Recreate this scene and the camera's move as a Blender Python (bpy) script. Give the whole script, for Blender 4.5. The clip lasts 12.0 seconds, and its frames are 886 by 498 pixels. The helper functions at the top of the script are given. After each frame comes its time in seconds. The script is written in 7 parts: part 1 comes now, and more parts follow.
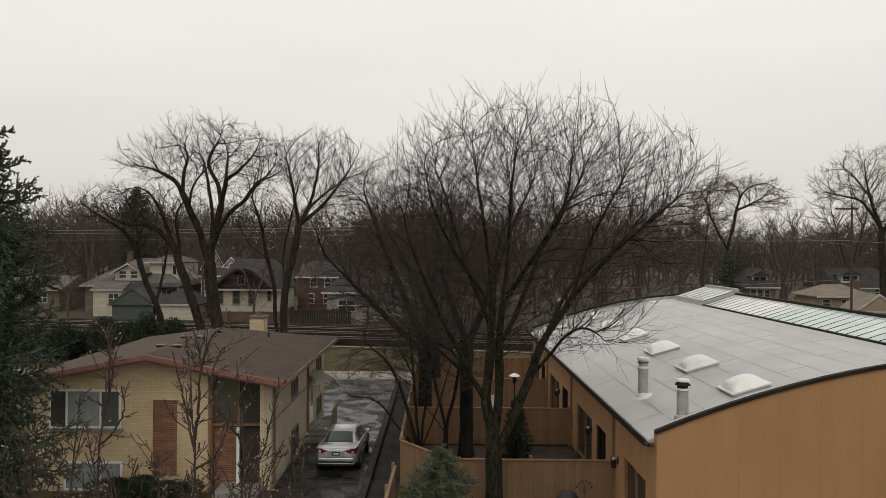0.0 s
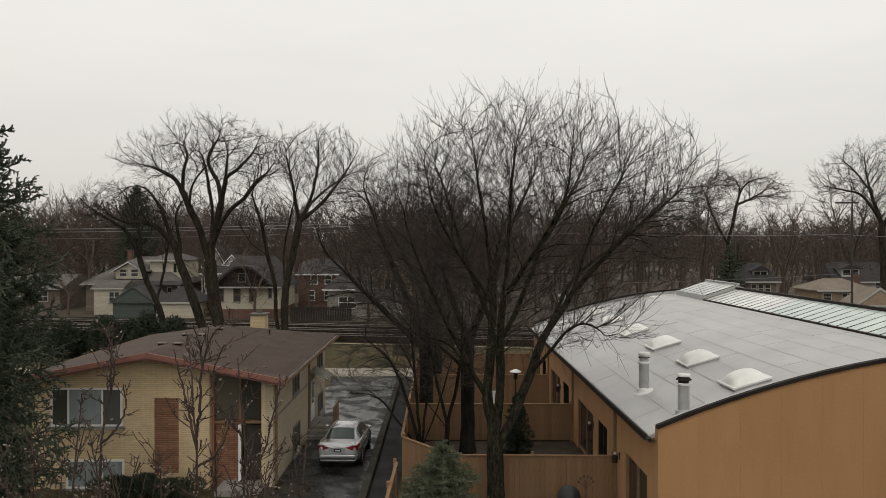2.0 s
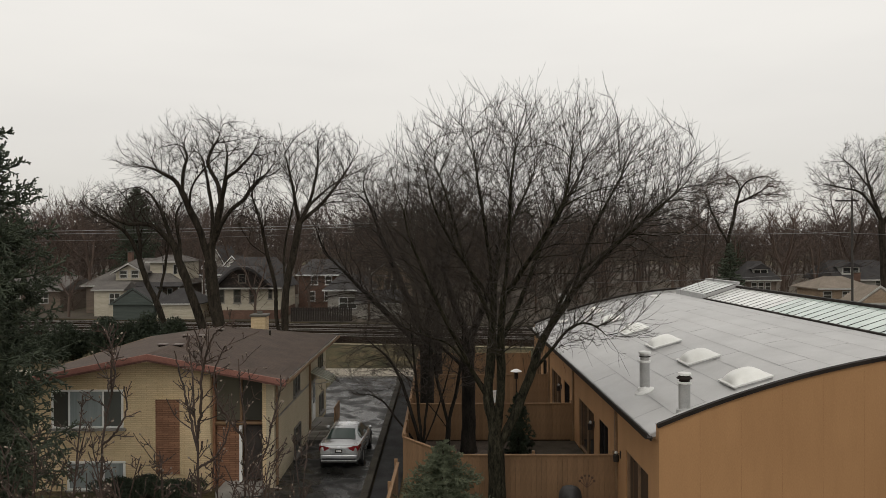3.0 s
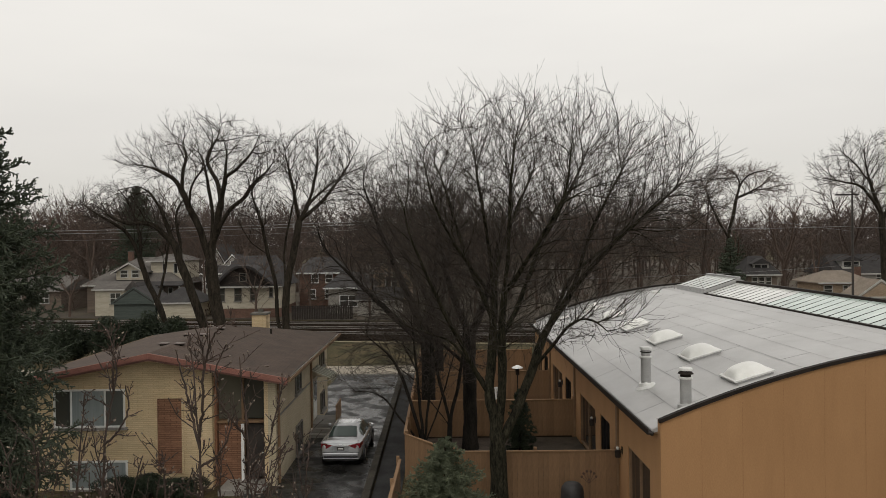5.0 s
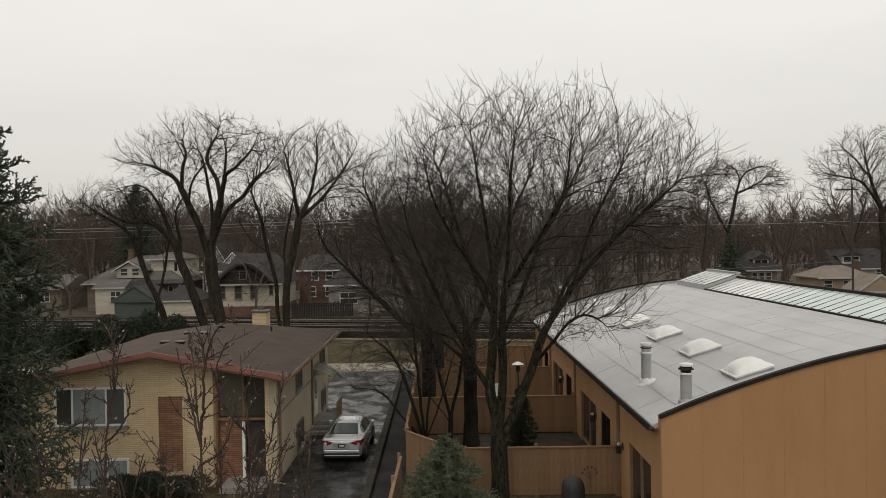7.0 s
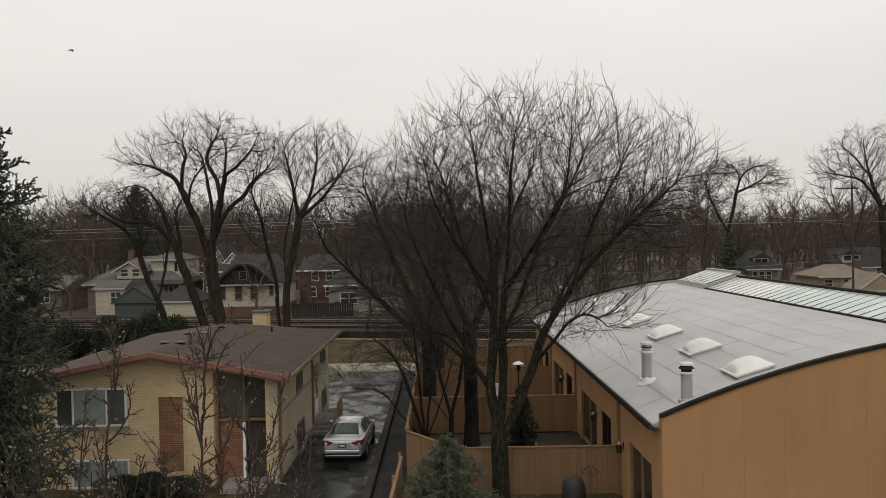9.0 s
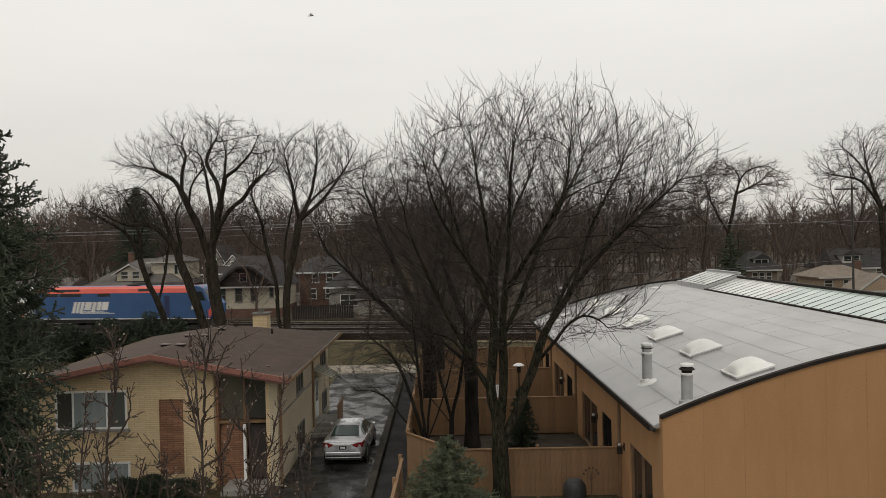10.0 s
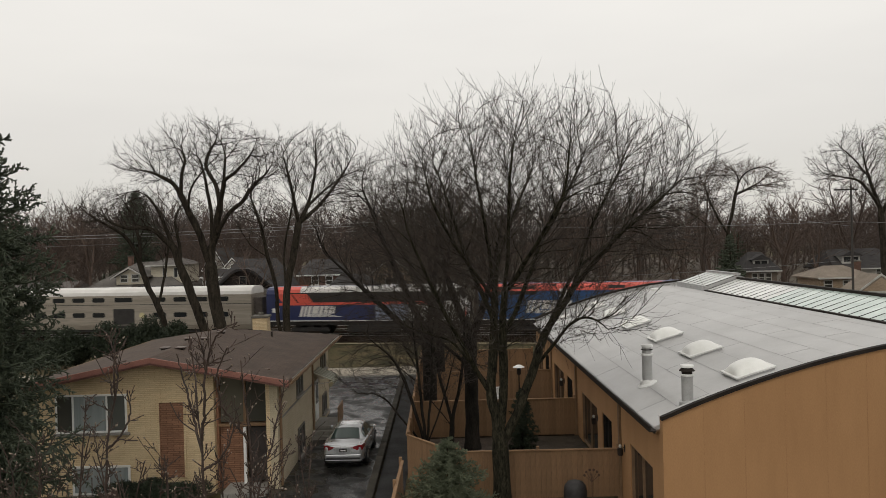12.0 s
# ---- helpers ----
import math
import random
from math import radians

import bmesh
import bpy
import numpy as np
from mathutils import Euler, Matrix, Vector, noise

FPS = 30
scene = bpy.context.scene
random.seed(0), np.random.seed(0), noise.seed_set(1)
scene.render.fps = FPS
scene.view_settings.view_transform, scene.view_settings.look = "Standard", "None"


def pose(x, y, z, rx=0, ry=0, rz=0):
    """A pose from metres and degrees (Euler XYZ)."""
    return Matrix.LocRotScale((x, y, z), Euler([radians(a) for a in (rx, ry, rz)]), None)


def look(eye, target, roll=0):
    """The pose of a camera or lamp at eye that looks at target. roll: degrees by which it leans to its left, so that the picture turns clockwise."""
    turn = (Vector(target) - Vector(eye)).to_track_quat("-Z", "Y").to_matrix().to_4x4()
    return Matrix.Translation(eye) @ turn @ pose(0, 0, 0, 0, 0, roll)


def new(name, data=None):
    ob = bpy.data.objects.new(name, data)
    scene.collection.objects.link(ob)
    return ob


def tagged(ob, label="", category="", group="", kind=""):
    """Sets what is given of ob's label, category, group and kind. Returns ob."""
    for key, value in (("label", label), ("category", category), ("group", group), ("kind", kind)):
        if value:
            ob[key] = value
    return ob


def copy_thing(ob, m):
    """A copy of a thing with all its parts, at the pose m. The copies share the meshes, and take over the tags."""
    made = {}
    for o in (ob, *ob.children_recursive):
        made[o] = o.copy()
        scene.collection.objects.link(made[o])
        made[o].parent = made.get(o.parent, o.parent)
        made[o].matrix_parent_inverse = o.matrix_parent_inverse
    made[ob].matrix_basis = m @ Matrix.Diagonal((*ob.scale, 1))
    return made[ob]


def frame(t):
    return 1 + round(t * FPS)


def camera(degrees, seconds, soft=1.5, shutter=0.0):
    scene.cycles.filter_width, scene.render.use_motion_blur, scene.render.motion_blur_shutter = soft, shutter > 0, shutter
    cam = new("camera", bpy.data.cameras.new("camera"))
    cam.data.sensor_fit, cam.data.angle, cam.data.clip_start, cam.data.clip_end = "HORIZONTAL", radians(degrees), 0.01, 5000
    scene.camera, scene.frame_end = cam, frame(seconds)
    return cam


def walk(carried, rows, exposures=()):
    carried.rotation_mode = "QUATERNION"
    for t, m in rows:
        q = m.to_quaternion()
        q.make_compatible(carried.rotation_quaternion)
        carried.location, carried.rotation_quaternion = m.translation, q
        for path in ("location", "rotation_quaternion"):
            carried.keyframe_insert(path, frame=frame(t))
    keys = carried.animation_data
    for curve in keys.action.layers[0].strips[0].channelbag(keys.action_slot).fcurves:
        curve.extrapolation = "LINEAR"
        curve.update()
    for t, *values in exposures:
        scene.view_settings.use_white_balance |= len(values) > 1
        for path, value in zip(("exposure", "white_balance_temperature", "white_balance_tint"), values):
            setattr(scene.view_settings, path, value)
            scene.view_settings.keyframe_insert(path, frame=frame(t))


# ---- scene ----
import collections

H = 9.5                                   # height of the window the clip is filmed from
cam = camera(60.0, 12.0, soft=0.65, shutter=0.25)
# seconds, tilt, roll, heading
TURNS = ((0.0, -0.005, -0.384, -0.206), (0.5, -0.123, -0.338, -0.178), (1.0, -0.255, -0.18, -0.188),
         (1.5, -0.318, -0.118, -0.182), (2.0, -0.277, -0.034, -0.184), (2.5, -0.228, 0.085, -0.181),
         (3.0, -0.278, 0.253, -0.181), (5.0, -0.498, 0.694, -0.161), (5.5, -0.555, 0.71, -0.16),
         (6.0, -0.565, 0.72, -0.16), (6.5, -0.607, 0.814, -0.168), (7.0, -0.734, 0.959, -0.165),
         (9.0, -0.747, 1.106, -0.159), (9.5, -0.663, 1.147, -0.159), (10.0, -0.624, 1.25, -0.157),
         (10.5, -0.562, 1.382, -0.173), (11.0, -0.547, 1.444, -0.19), (11.5, -0.493, 1.45, -0.189),
         (12.0, -0.468, 1.474, -0.19))
walk(cam, [(t, pose(0, 0, H, 90 + p, r, y)) for t, p, r, y in TURNS])

# ---- light: a bright, even overcast sky ----
world = bpy.data.worlds.new("overcast_sky")
scene.world = world
world.use_nodes = True
wn, wl = world.node_tree.nodes, world.node_tree.links
wn.clear()
w_out, w_bg = wn.new("ShaderNodeOutputWorld"), wn.new("ShaderNodeBackground")
w_sky, w_co, w_sep = wn.new("ShaderNodeTexSky"), wn.new("ShaderNodeTexCoord"), wn.new("ShaderNodeSeparateXYZ")
w_sky.sky_type, w_sky.sun_disc = "NISHITA", False
w_sky.sun_elevation, w_sky.sun_rotation = radians(38), radians(200)
w_ramp, w_noise, w_map = wn.new("ShaderNodeValToRGB"), wn.new("ShaderNodeTexNoise"), wn.new("ShaderNodeMapping")
w_mix, w_cloud, w_scale = wn.new("ShaderNodeMix"), wn.new("ShaderNodeMix"), wn.new("ShaderNodeMix")
for m in (w_mix, w_cloud, w_scale):
    m.data_type = "RGBA"
w_ramp.color_ramp.elements[0].position, w_ramp.color_ramp.elements[0].color = 0.0, (0.66, 0.635, 0.59, 1)
w_ramp.color_ramp.elements[1].position, w_ramp.color_ramp.elements[1].color = 0.33, (0.95, 0.92, 0.872, 1)
w_mid = w_ramp.color_ramp.elements.new(0.13)
w_mid.color = (0.80, 0.77, 0.724, 1)
w_map.inputs["Scale"].default_value = (1.6, 1.6, 7.0)
w_noise.inputs["Scale"].default_value, w_noise.inputs["Detail"].default_value = 1.5, 4
wl.new(w_co.outputs["Generated"], w_sep.inputs[0])
wl.new(w_sep.outputs["Z"], w_ramp.inputs[0])
wl.new(w_co.outputs["Generated"], w_map.inputs[0])
wl.new(w_map.outputs[0], w_noise.inputs["Vector"])
wl.new(w_noise.outputs["Fac"], w_cloud.inputs[0])
w_cloud.inputs[6].default_value, w_cloud.inputs[7].default_value = (0.90, 0.90, 0.905, 1), (1.06, 1.06, 1.05, 1)
w_mix.blend_type, w_mix.inputs[0].default_value = "MULTIPLY", 1.0
wl.new(w_ramp.outputs[0], w_mix.inputs[6])
wl.new(w_cloud.outputs[2], w_mix.inputs[7])
w_dim = wn.new("ShaderNodeVectorMath")
w_dim.operation = "SCALE"
w_dim.inputs["Scale"].default_value = 0.1
wl.new(w_sky.outputs[0], w_dim.inputs[0])
w_scale.inputs[0].default_value = 0.04
wl.new(w_mix.outputs[2], w_scale.inputs[6])
wl.new(w_dim.outputs[0], w_scale.inputs[7])
wl.new(w_scale.outputs[2], w_bg.inputs["Color"])
w_bg.inputs["Strength"].default_value = 1.0
wl.new(w_bg.outputs[0], w_out.inputs["Surface"])
sun = new("sun", bpy.data.lights.new("sun", "SUN"))
sun.data.energy, sun.data.angle, sun.data.color = 0.5, radians(25), (1.0, 0.95, 0.86)
sun.matrix_world = look((0, 0, 40), (9, 24, 0))
scene.view_settings.exposure = 0.0


# ---- materials ----
def mat(name, c1, c2, scale=1.5, rough=0.8, bump=0.25, fine=40.0, metal=0.0, rand=0.0, contrast=0.25, stretch=(1, 1, 1), coat=0.0, spec=0.5):
    """Two tones blended by a broad noise, darkened a little by a fine one, with fine relief."""
    m = bpy.data.materials.new(name)
    m.use_nodes = True
    n, l = m.node_tree.nodes, m.node_tree.links
    b = n["Principled BSDF"]
    co, mp = n.new("ShaderNodeTexCoord"), n.new("ShaderNodeMapping")
    mp.inputs["Scale"].default_value = stretch
    l.new(co.outputs["Object"], mp.inputs[0])
    n1, n2 = n.new("ShaderNodeTexNoise"), n.new("ShaderNodeTexNoise")
    n1.inputs["Scale"].default_value, n1.inputs["Detail"].default_value, n1.inputs["Roughness"].default_value = scale, 5, 0.65
    n2.inputs["Scale"].default_value, n2.inputs["Detail"].default_value = fine, 3
    l.new(mp.outputs[0], n1.inputs["Vector"]), l.new(mp.outputs[0], n2.inputs["Vector"])
    ramp = n.new("ShaderNodeValToRGB")
    ramp.color_ramp.elements[0].position, ramp.color_ramp.elements[1].position = 0.33, 0.67
    ramp.color_ramp.elements[0].color, ramp.color_ramp.elements[1].color = (*c1, 1), (*c2, 1)
    l.new(n1.outputs["Fac"], ramp.inputs[0])
    hsv = n.new("ShaderNodeHueSaturation")
    l.new(ramp.outputs[0], hsv.inputs["Color"])
    mr = n.new("ShaderNodeMapRange")
    mr.inputs["From Min"].default_value, mr.inputs["From Max"].default_value = 0.25, 0.75
    mr.inputs["To Min"].default_value, mr.inputs["To Max"].default_value = 1 - contrast, 1 + contrast
    l.new(n2.outputs["Fac"], mr.inputs["Value"])
    value = mr.outputs[0]
    if rand:
        info, r2, mul = n.new("ShaderNodeObjectInfo"), n.new("ShaderNodeMapRange"), n.new("ShaderNodeMath")
        r2.inputs["To Min"].default_value, r2.inputs["To Max"].default_value = 1 - rand, 1 + rand
        l.new(info.outputs["Random"], r2.inputs["Value"])
        mul.operation = "MULTIPLY"
        l.new(value, mul.inputs[0]), l.new(r2.outputs[0], mul.inputs[1])
        value = mul.outputs[0]
    l.new(value, hsv.inputs["Value"])
    l.new(hsv.outputs[0], b.inputs["Base Color"])
    b.inputs["Roughness"].default_value, b.inputs["Metallic"].default_value = rough, metal
    b.inputs["Coat Weight"].default_value, b.inputs["Specular IOR Level"].default_value = coat, spec
    if bump:
        bp = n.new("ShaderNodeBump")
        bp.inputs["Strength"].default_value, bp.inputs["Distance"].default_value = bump, 0.02
        l.new(n2.outputs["Fac"], bp.inputs["Height"]), l.new(bp.outputs[0], b.inputs["Normal"])
    return m


def brick_mat(name, c1, c2, mortar, width=0.21, row=0.068, dark=0.8):
    """Laid bricks on upright walls that run along x or y."""
    m = mat(name, c1, c2, 0.6, 0.88, 0.0)
    n, l = m.node_tree.nodes, m.node_tree.links
    co, sep, add, comb, bt = (n.new("ShaderNode" + k) for k in ("TexCoord", "SeparateXYZ", "Math", "CombineXYZ", "TexBrick"))
    l.new(co.outputs["Object"], sep.inputs[0])
    l.new(sep.outputs["X"], add.inputs[0]), l.new(sep.outputs["Y"], add.inputs[1])
    l.new(add.outputs[0], comb.inputs["X"]), l.new(sep.outputs["Z"], comb.inputs["Y"])
    l.new(comb.outputs[0], bt.inputs["Vector"])
    for key, v in (("Scale", 1.0), ("Brick Width", width), ("Row Height", row), ("Mortar Size", 0.011), ("Mortar Smooth", 0.3), ("Bias", 0.0)):
        bt.inputs[key].default_value = v
    bt.inputs["Color1"].default_value, bt.inputs["Color2"].default_value = (1, 1, 1, 1), (dark, dark, dark, 1)
    bt.inputs["Mortar"].default_value = (*mortar, 1)
    mx = n.new("ShaderNodeMix")
    mx.data_type, mx.blend_type = "RGBA", "MULTIPLY"
    mx.inputs[0].default_value = 1.0
    hsv = next(k for k in n if k.bl_idname == "ShaderNodeHueSaturation")
    l.new(hsv.outputs[0], mx.inputs[6]), l.new(bt.outputs["Color"], mx.inputs[7])
    b = n["Principled BSDF"]
    l.new(mx.outputs[2], b.inputs["Base Color"])
    bp = n.new("ShaderNodeBump")
    bp.invert = True
    bp.inputs["Strength"].default_value, bp.inputs["Distance"].default_value = 0.6, 0.01
    l.new(bt.outputs["Fac"], bp.inputs["Height"]), l.new(bp.outputs[0], b.inputs["Normal"])
    return m


def glass_mat(name, tint, rough=0.06):
    m = bpy.data.materials.new(name)
    m.use_nodes = True
    b = m.node_tree.nodes["Principled BSDF"]
    b.inputs["Base Color"].default_value = (*tint, 1)
    b.inputs["Roughness"].default_value, b.inputs["Specular IOR Level"].default_value = rough, 0.6
    return m


BARK = mat("bark", (0.013, 0.011, 0.0088), (0.048, 0.040, 0.030), 5.0, 0.95, 0.8, 30, contrast=0.4, spec=0.1, stretch=(1, 1, 0.25))
BARK_WET = mat("wet_dark_bark", (0.010, 0.009, 0.008), (0.034, 0.029, 0.024), 2.0, 0.9, 0.8, 30, contrast=0.4, spec=0.1, stretch=(1, 1, 0.25))
BARK_MOSSY = mat("greenish_bark", (0.006, 0.0055, 0.0042), (0.050, 0.046, 0.030), 11.0, 0.92, 1.0, 40, contrast=0.55, spec=0.1, stretch=(1, 1, 0.25))
TWIG = mat("twig", (0.027, 0.0205, 0.0155), (0.052, 0.040, 0.030), 1.0, 0.9, 0)
# twigs beyond the railway: a paler brown that holds the distance haze
TWIG_HAZED = mat("hazed_far_twig", (0.062, 0.041, 0.031), (0.112, 0.080, 0.063), 0.15, 0.95, 0, rand=0.28)
NEEDLE = mat("spruce_needles", (0.015, 0.023, 0.013), (0.092, 0.112, 0.070), 4.0, 0.8, 0)
NEEDLE_BLUE = mat("blue_spruce_needles", (0.042, 0.056, 0.030), (0.155, 0.172, 0.105), 4.0, 0.8, 0)
YEW = mat("yew_leaves", (0.010, 0.017, 0.008), (0.028, 0.040, 0.018), 2.5, 0.75, 0)
CREAM_BRICK = brick_mat("cream_painted_brick", (0.44, 0.375, 0.26), (0.53, 0.46, 0.335), (0.82, 0.8, 0.77), 0.42, 0.075, 0.93)
YELLOW_BRICK = brick_mat("buff_brick", (0.595, 0.46, 0.278), (0.72, 0.57, 0.365), (0.76, 0.72, 0.66), 0.42, 0.075, 0.88)
RED_BRICK = brick_mat("orange_brick", (0.255, 0.13, 0.075), (0.345, 0.18, 0.105), (0.42, 0.38, 0.35), 0.46, 0.085, 0.74)
BROWN_BRICK = brick_mat("brown_brick", (0.13, 0.075, 0.055), (0.19, 0.11, 0.08), (0.7, 0.66, 0.6), 0.24, 0.075, 0.75)
TAN_BRICK = brick_mat("tan_brick", (0.30, 0.225, 0.155), (0.38, 0.29, 0.205), (0.75, 0.7, 0.64), 0.24, 0.075, 0.82)
STUCCO = mat("ochre_stucco", (0.365, 0.198, 0.088), (0.425, 0.236, 0.108), 0.9, 0.9, 0.35, 60, contrast=0.08, stretch=(1.0, 1.0, 0.25))
SHINGLE = mat("brown_shingles", (0.047, 0.031, 0.0225), (0.082, 0.055, 0.040), 1.2, 0.9, 0.3, 12, contrast=0.30)
SHINGLE_DARK = mat("dark_shingles", (0.022, 0.020, 0.020), (0.045, 0.041, 0.040), 0.8, 0.9, 0.3, 10)
SHINGLE_TAN = mat("tan_shingles", (0.165, 0.135, 0.105), (0.23, 0.19, 0.15), 0.8, 0.9, 0.3, 10)
SHINGLE_GREY = mat("grey_shingles", (0.075, 0.067, 0.060), (0.125, 0.113, 0.102), 0.8, 0.9, 0.3, 10)
FASCIA = mat("salmon_fascia", (0.225, 0.096, 0.073), (0.30, 0.134, 0.104), 1.5, 0.75, 0.1)
MEMBRANE = mat("grey_membrane", (0.385, 0.38, 0.375), (0.475, 0.47, 0.465), 0.35, 0.42, 0.12, 25, contrast=0.05, rand=0.035)
DARK_METAL = mat("dark_brown_metal", (0.016, 0.0125, 0.0105), (0.030, 0.024, 0.020), 2.0, 0.7, 0.1, spec=0.15)
FLUE_METAL = mat("weathered_flue_metal", (0.38, 0.38, 0.375), (0.50, 0.50, 0.49), 1.6, 0.5, 0.03, metal=0.35, contrast=0.12)
GALV = mat("galvanised_metal", (0.42, 0.42, 0.42), (0.56, 0.56, 0.56), 3.0, 0.42, 0.1, metal=0.55)
WHITE = mat("white_paint", (0.68, 0.68, 0.66), (0.80, 0.80, 0.78), 2.0, 0.6, 0.1, contrast=0.05)
ACRYLIC = mat("white_acrylic_dome", (0.74, 0.74, 0.70), (0.84, 0.84, 0.81), 1.5, 0.28, 0.0, contrast=0.03)
FENCE = mat("ochre_fence_boards", (0.198, 0.116, 0.060), (0.270, 0.160, 0.083), 0.8, 0.85, 0.4, 30, rand=0.10, contrast=0.14, stretch=(1, 1, 0.2))
TRIM_BROWN = mat("brown_trim", (0.17, 0.10, 0.055), (0.24, 0.15, 0.08), 1.5, 0.8, 0.2)
ASPHALT = mat("wet_asphalt", (0.005, 0.0048, 0.0045), (0.032, 0.031, 0.0285), 1.3, 0.24, 0.22, 35, contrast=0.35, spec=0.26)


def patchy(m, scale, low, high):
    """Wet and drier patches: the gloss follows a broad noise."""
    n, l = m.node_tree.nodes, m.node_tree.links
    co, nz, mr = n.new("ShaderNodeTexCoord"), n.new("ShaderNodeTexNoise"), n.new("ShaderNodeMapRange")
    nz.inputs["Scale"].default_value, nz.inputs["Detail"].default_value = scale, 4
    mr.inputs["From Min"].default_value, mr.inputs["From Max"].default_value = 0.42, 0.58
    mr.inputs["To Min"].default_value, mr.inputs["To Max"].default_value = low, high
    l.new(co.outputs["Object"], nz.inputs["Vector"]), l.new(nz.outputs["Fac"], mr.inputs["Value"])
    l.new(mr.outputs[0], n["Principled BSDF"].inputs["Roughness"])
    return m


patchy(ASPHALT, 0.85, 0.07, 0.62)
CONCRETE = mat("damp_concrete", (0.17, 0.16, 0.145), (0.27, 0.255, 0.23), 0.9, 0.7, 0.3, 30)
KERB = mat("weathered_kerb", (0.075, 0.07, 0.06), (0.14, 0.13, 0.11), 1.2, 0.8, 0.4, 25)
GRAVEL = mat("wet_ballast", (0.010, 0.0075, 0.0058), (0.028, 0.021, 0.016), 1.5, 1.0, 0.5, 14, contrast=0.45, spec=0.0)
MULCH = mat("bark_mulch", (0.035, 0.025, 0.019), (0.075, 0.055, 0.04), 2.0, 0.95, 0.9, 20, contrast=0.4)
RAIL = mat("worn_rail", (0.20, 0.18, 0.165), (0.34, 0.31, 0.29), 0.6, 0.45, 0.05, metal=0.2)
TIE = mat("creosote_tie", (0.016, 0.012, 0.010), (0.032, 0.026, 0.022), 2.0, 0.95, 0.4)
DIM_GLASS = glass_mat("dim_glass", (0.055, 0.055, 0.048), 0.1)
DARK_GLASS = glass_mat("dark_glass", (0.018, 0.020, 0.022))
SHADED_GLASS = glass_mat("half_curtained_glass", (0.10, 0.105, 0.095), 0.15)
# curtains behind glass, the colour raised to include the grey sky's reflection
CURTAIN_SKY_GLASS = mat("curtained_sky_toned_glass", (0.22, 0.25, 0.25), (0.31, 0.345, 0.345), 1.2, 0.12, 0.0, contrast=0.05, stretch=(5, 1, 0.3))
RUBBER = mat("black_rubber", (0.012, 0.012, 0.012), (0.02, 0.02, 0.02), 3.0, 0.7, 0.1)


# ---- mesh helpers ----
class Shape:
    """Collects corners and faces of one mesh."""

    def __init__(self):
        self.v, self.f = [], []

    def add(self, verts, faces):
        o = len(self.v)
        self.v += [tuple(p) for p in verts]
        self.f += [tuple(i + o for i in f) for f in faces]
        return self

    def box(self, x0, x1, y0, y1, z0, z1):
        return self.add([(x, y, z) for x in (x0, x1) for y in (y0, y1) for z in (z0, z1)],
                        [(0, 1, 3, 2), (4, 6, 7, 5), (0, 4, 5, 1), (2, 3, 7, 6), (0, 2, 6, 4), (1, 5, 7, 3)])

    def prism(self, outline, axis, a, b):
        """A flat outline drawn along the axis ('x', 'y' or 'z') from a to b. The outline holds the two other coordinates."""
        k = "xyz".index(axis)
        put = lambda p, c: tuple([*p[:k], c, *p[k:]])
        n = len(outline)
        return self.add([put(p, a) for p in outline] + [put(p, b) for p in outline],
                        [tuple(range(n))[::-1], tuple(range(n, 2 * n))] + [(i, (i + 1) % n, n + (i + 1) % n, n + i) for i in range(n)])

    def lathe(self, profile, segs=16, centre=(0, 0), axis="z"):
        """Radius and height pairs turned round an upright (or x, y) axis."""
        ring = []
        for r, h in profile:
            for i in range(segs):
                a = 2 * math.pi * i / segs
                c, s = r * math.cos(a), r * math.sin(a)
                ring.append({"z": (centre[0] + c, centre[1] + s, h), "y": (centre[0] + c, h, centre[1] + s), "x": (h, centre[0] + c, centre[1] + s)}[axis])
        n = len(profile)
        faces = [(k * segs + i, k * segs + (i + 1) % segs, (k + 1) * segs + (i + 1) % segs, (k + 1) * segs + i) for k in range(n - 1) for i in range(segs)]
        faces += [tuple(range(segs))[::-1], tuple(range((n - 1) * segs, n * segs))]
        return self.add(ring, faces)

    def rod(self, a, b, r, segs=8, r2=None):
        a, b = Vector(a), Vector(b)
        d = (b - a).normalized()
        u = d.orthogonal().normalized()
        w = d.cross(u)
        r2 = r if r2 is None else r2
        pts = [p + q * (u * math.cos(k) + w * math.sin(k)) for p, q in ((a, r), (b, r2)) for k in (2 * math.pi * i / segs for i in range(segs))]
        return self.add(pts, [(i, (i + 1) % segs, segs + (i + 1) % segs, segs + i) for i in range(segs)] + [tuple(range(segs))[::-1], tuple(range(segs, 2 * segs))])

    def mesh(self, name, material, bevel=0.0, smooth=False):
        me = bpy.data.meshes.new(name)
        me.from_pydata(self.v, [], self.f)
        bm = bmesh.new()
        bm.from_mesh(me)
        bmesh.ops.recalc_face_normals(bm, faces=bm.faces)
        if bevel:
            bmesh.ops.bevel(bm, geom=list(bm.edges), offset=bevel, segments=1, affect="EDGES", clamp_overlap=True)
        bm.to_mesh(me)
        bm.free()
        me.materials.append(material)
        if smooth:
            me.shade_smooth()
            me.set_sharp_from_angle(angle=radians(40))
        return me


def part(name, shape, material, parent, label="", bevel=0.0, smooth=False, at=None):
    """One mesh under a thing or under a part."""
    ob = new(name, shape if isinstance(shape, bpy.types.Mesh) else shape.mesh(name, material, bevel, smooth))
    ob.parent = parent
    if at is not None:
        ob.matrix_basis = at
    return tagged(ob, label)


def thing(name, label, category, at=None, group="", kind=""):
    ob = new(name)
    ob.empty_display_size = 0.3
    if at is not None:
        ob.matrix_basis = at
    return tagged(ob, label, category, group, kind)


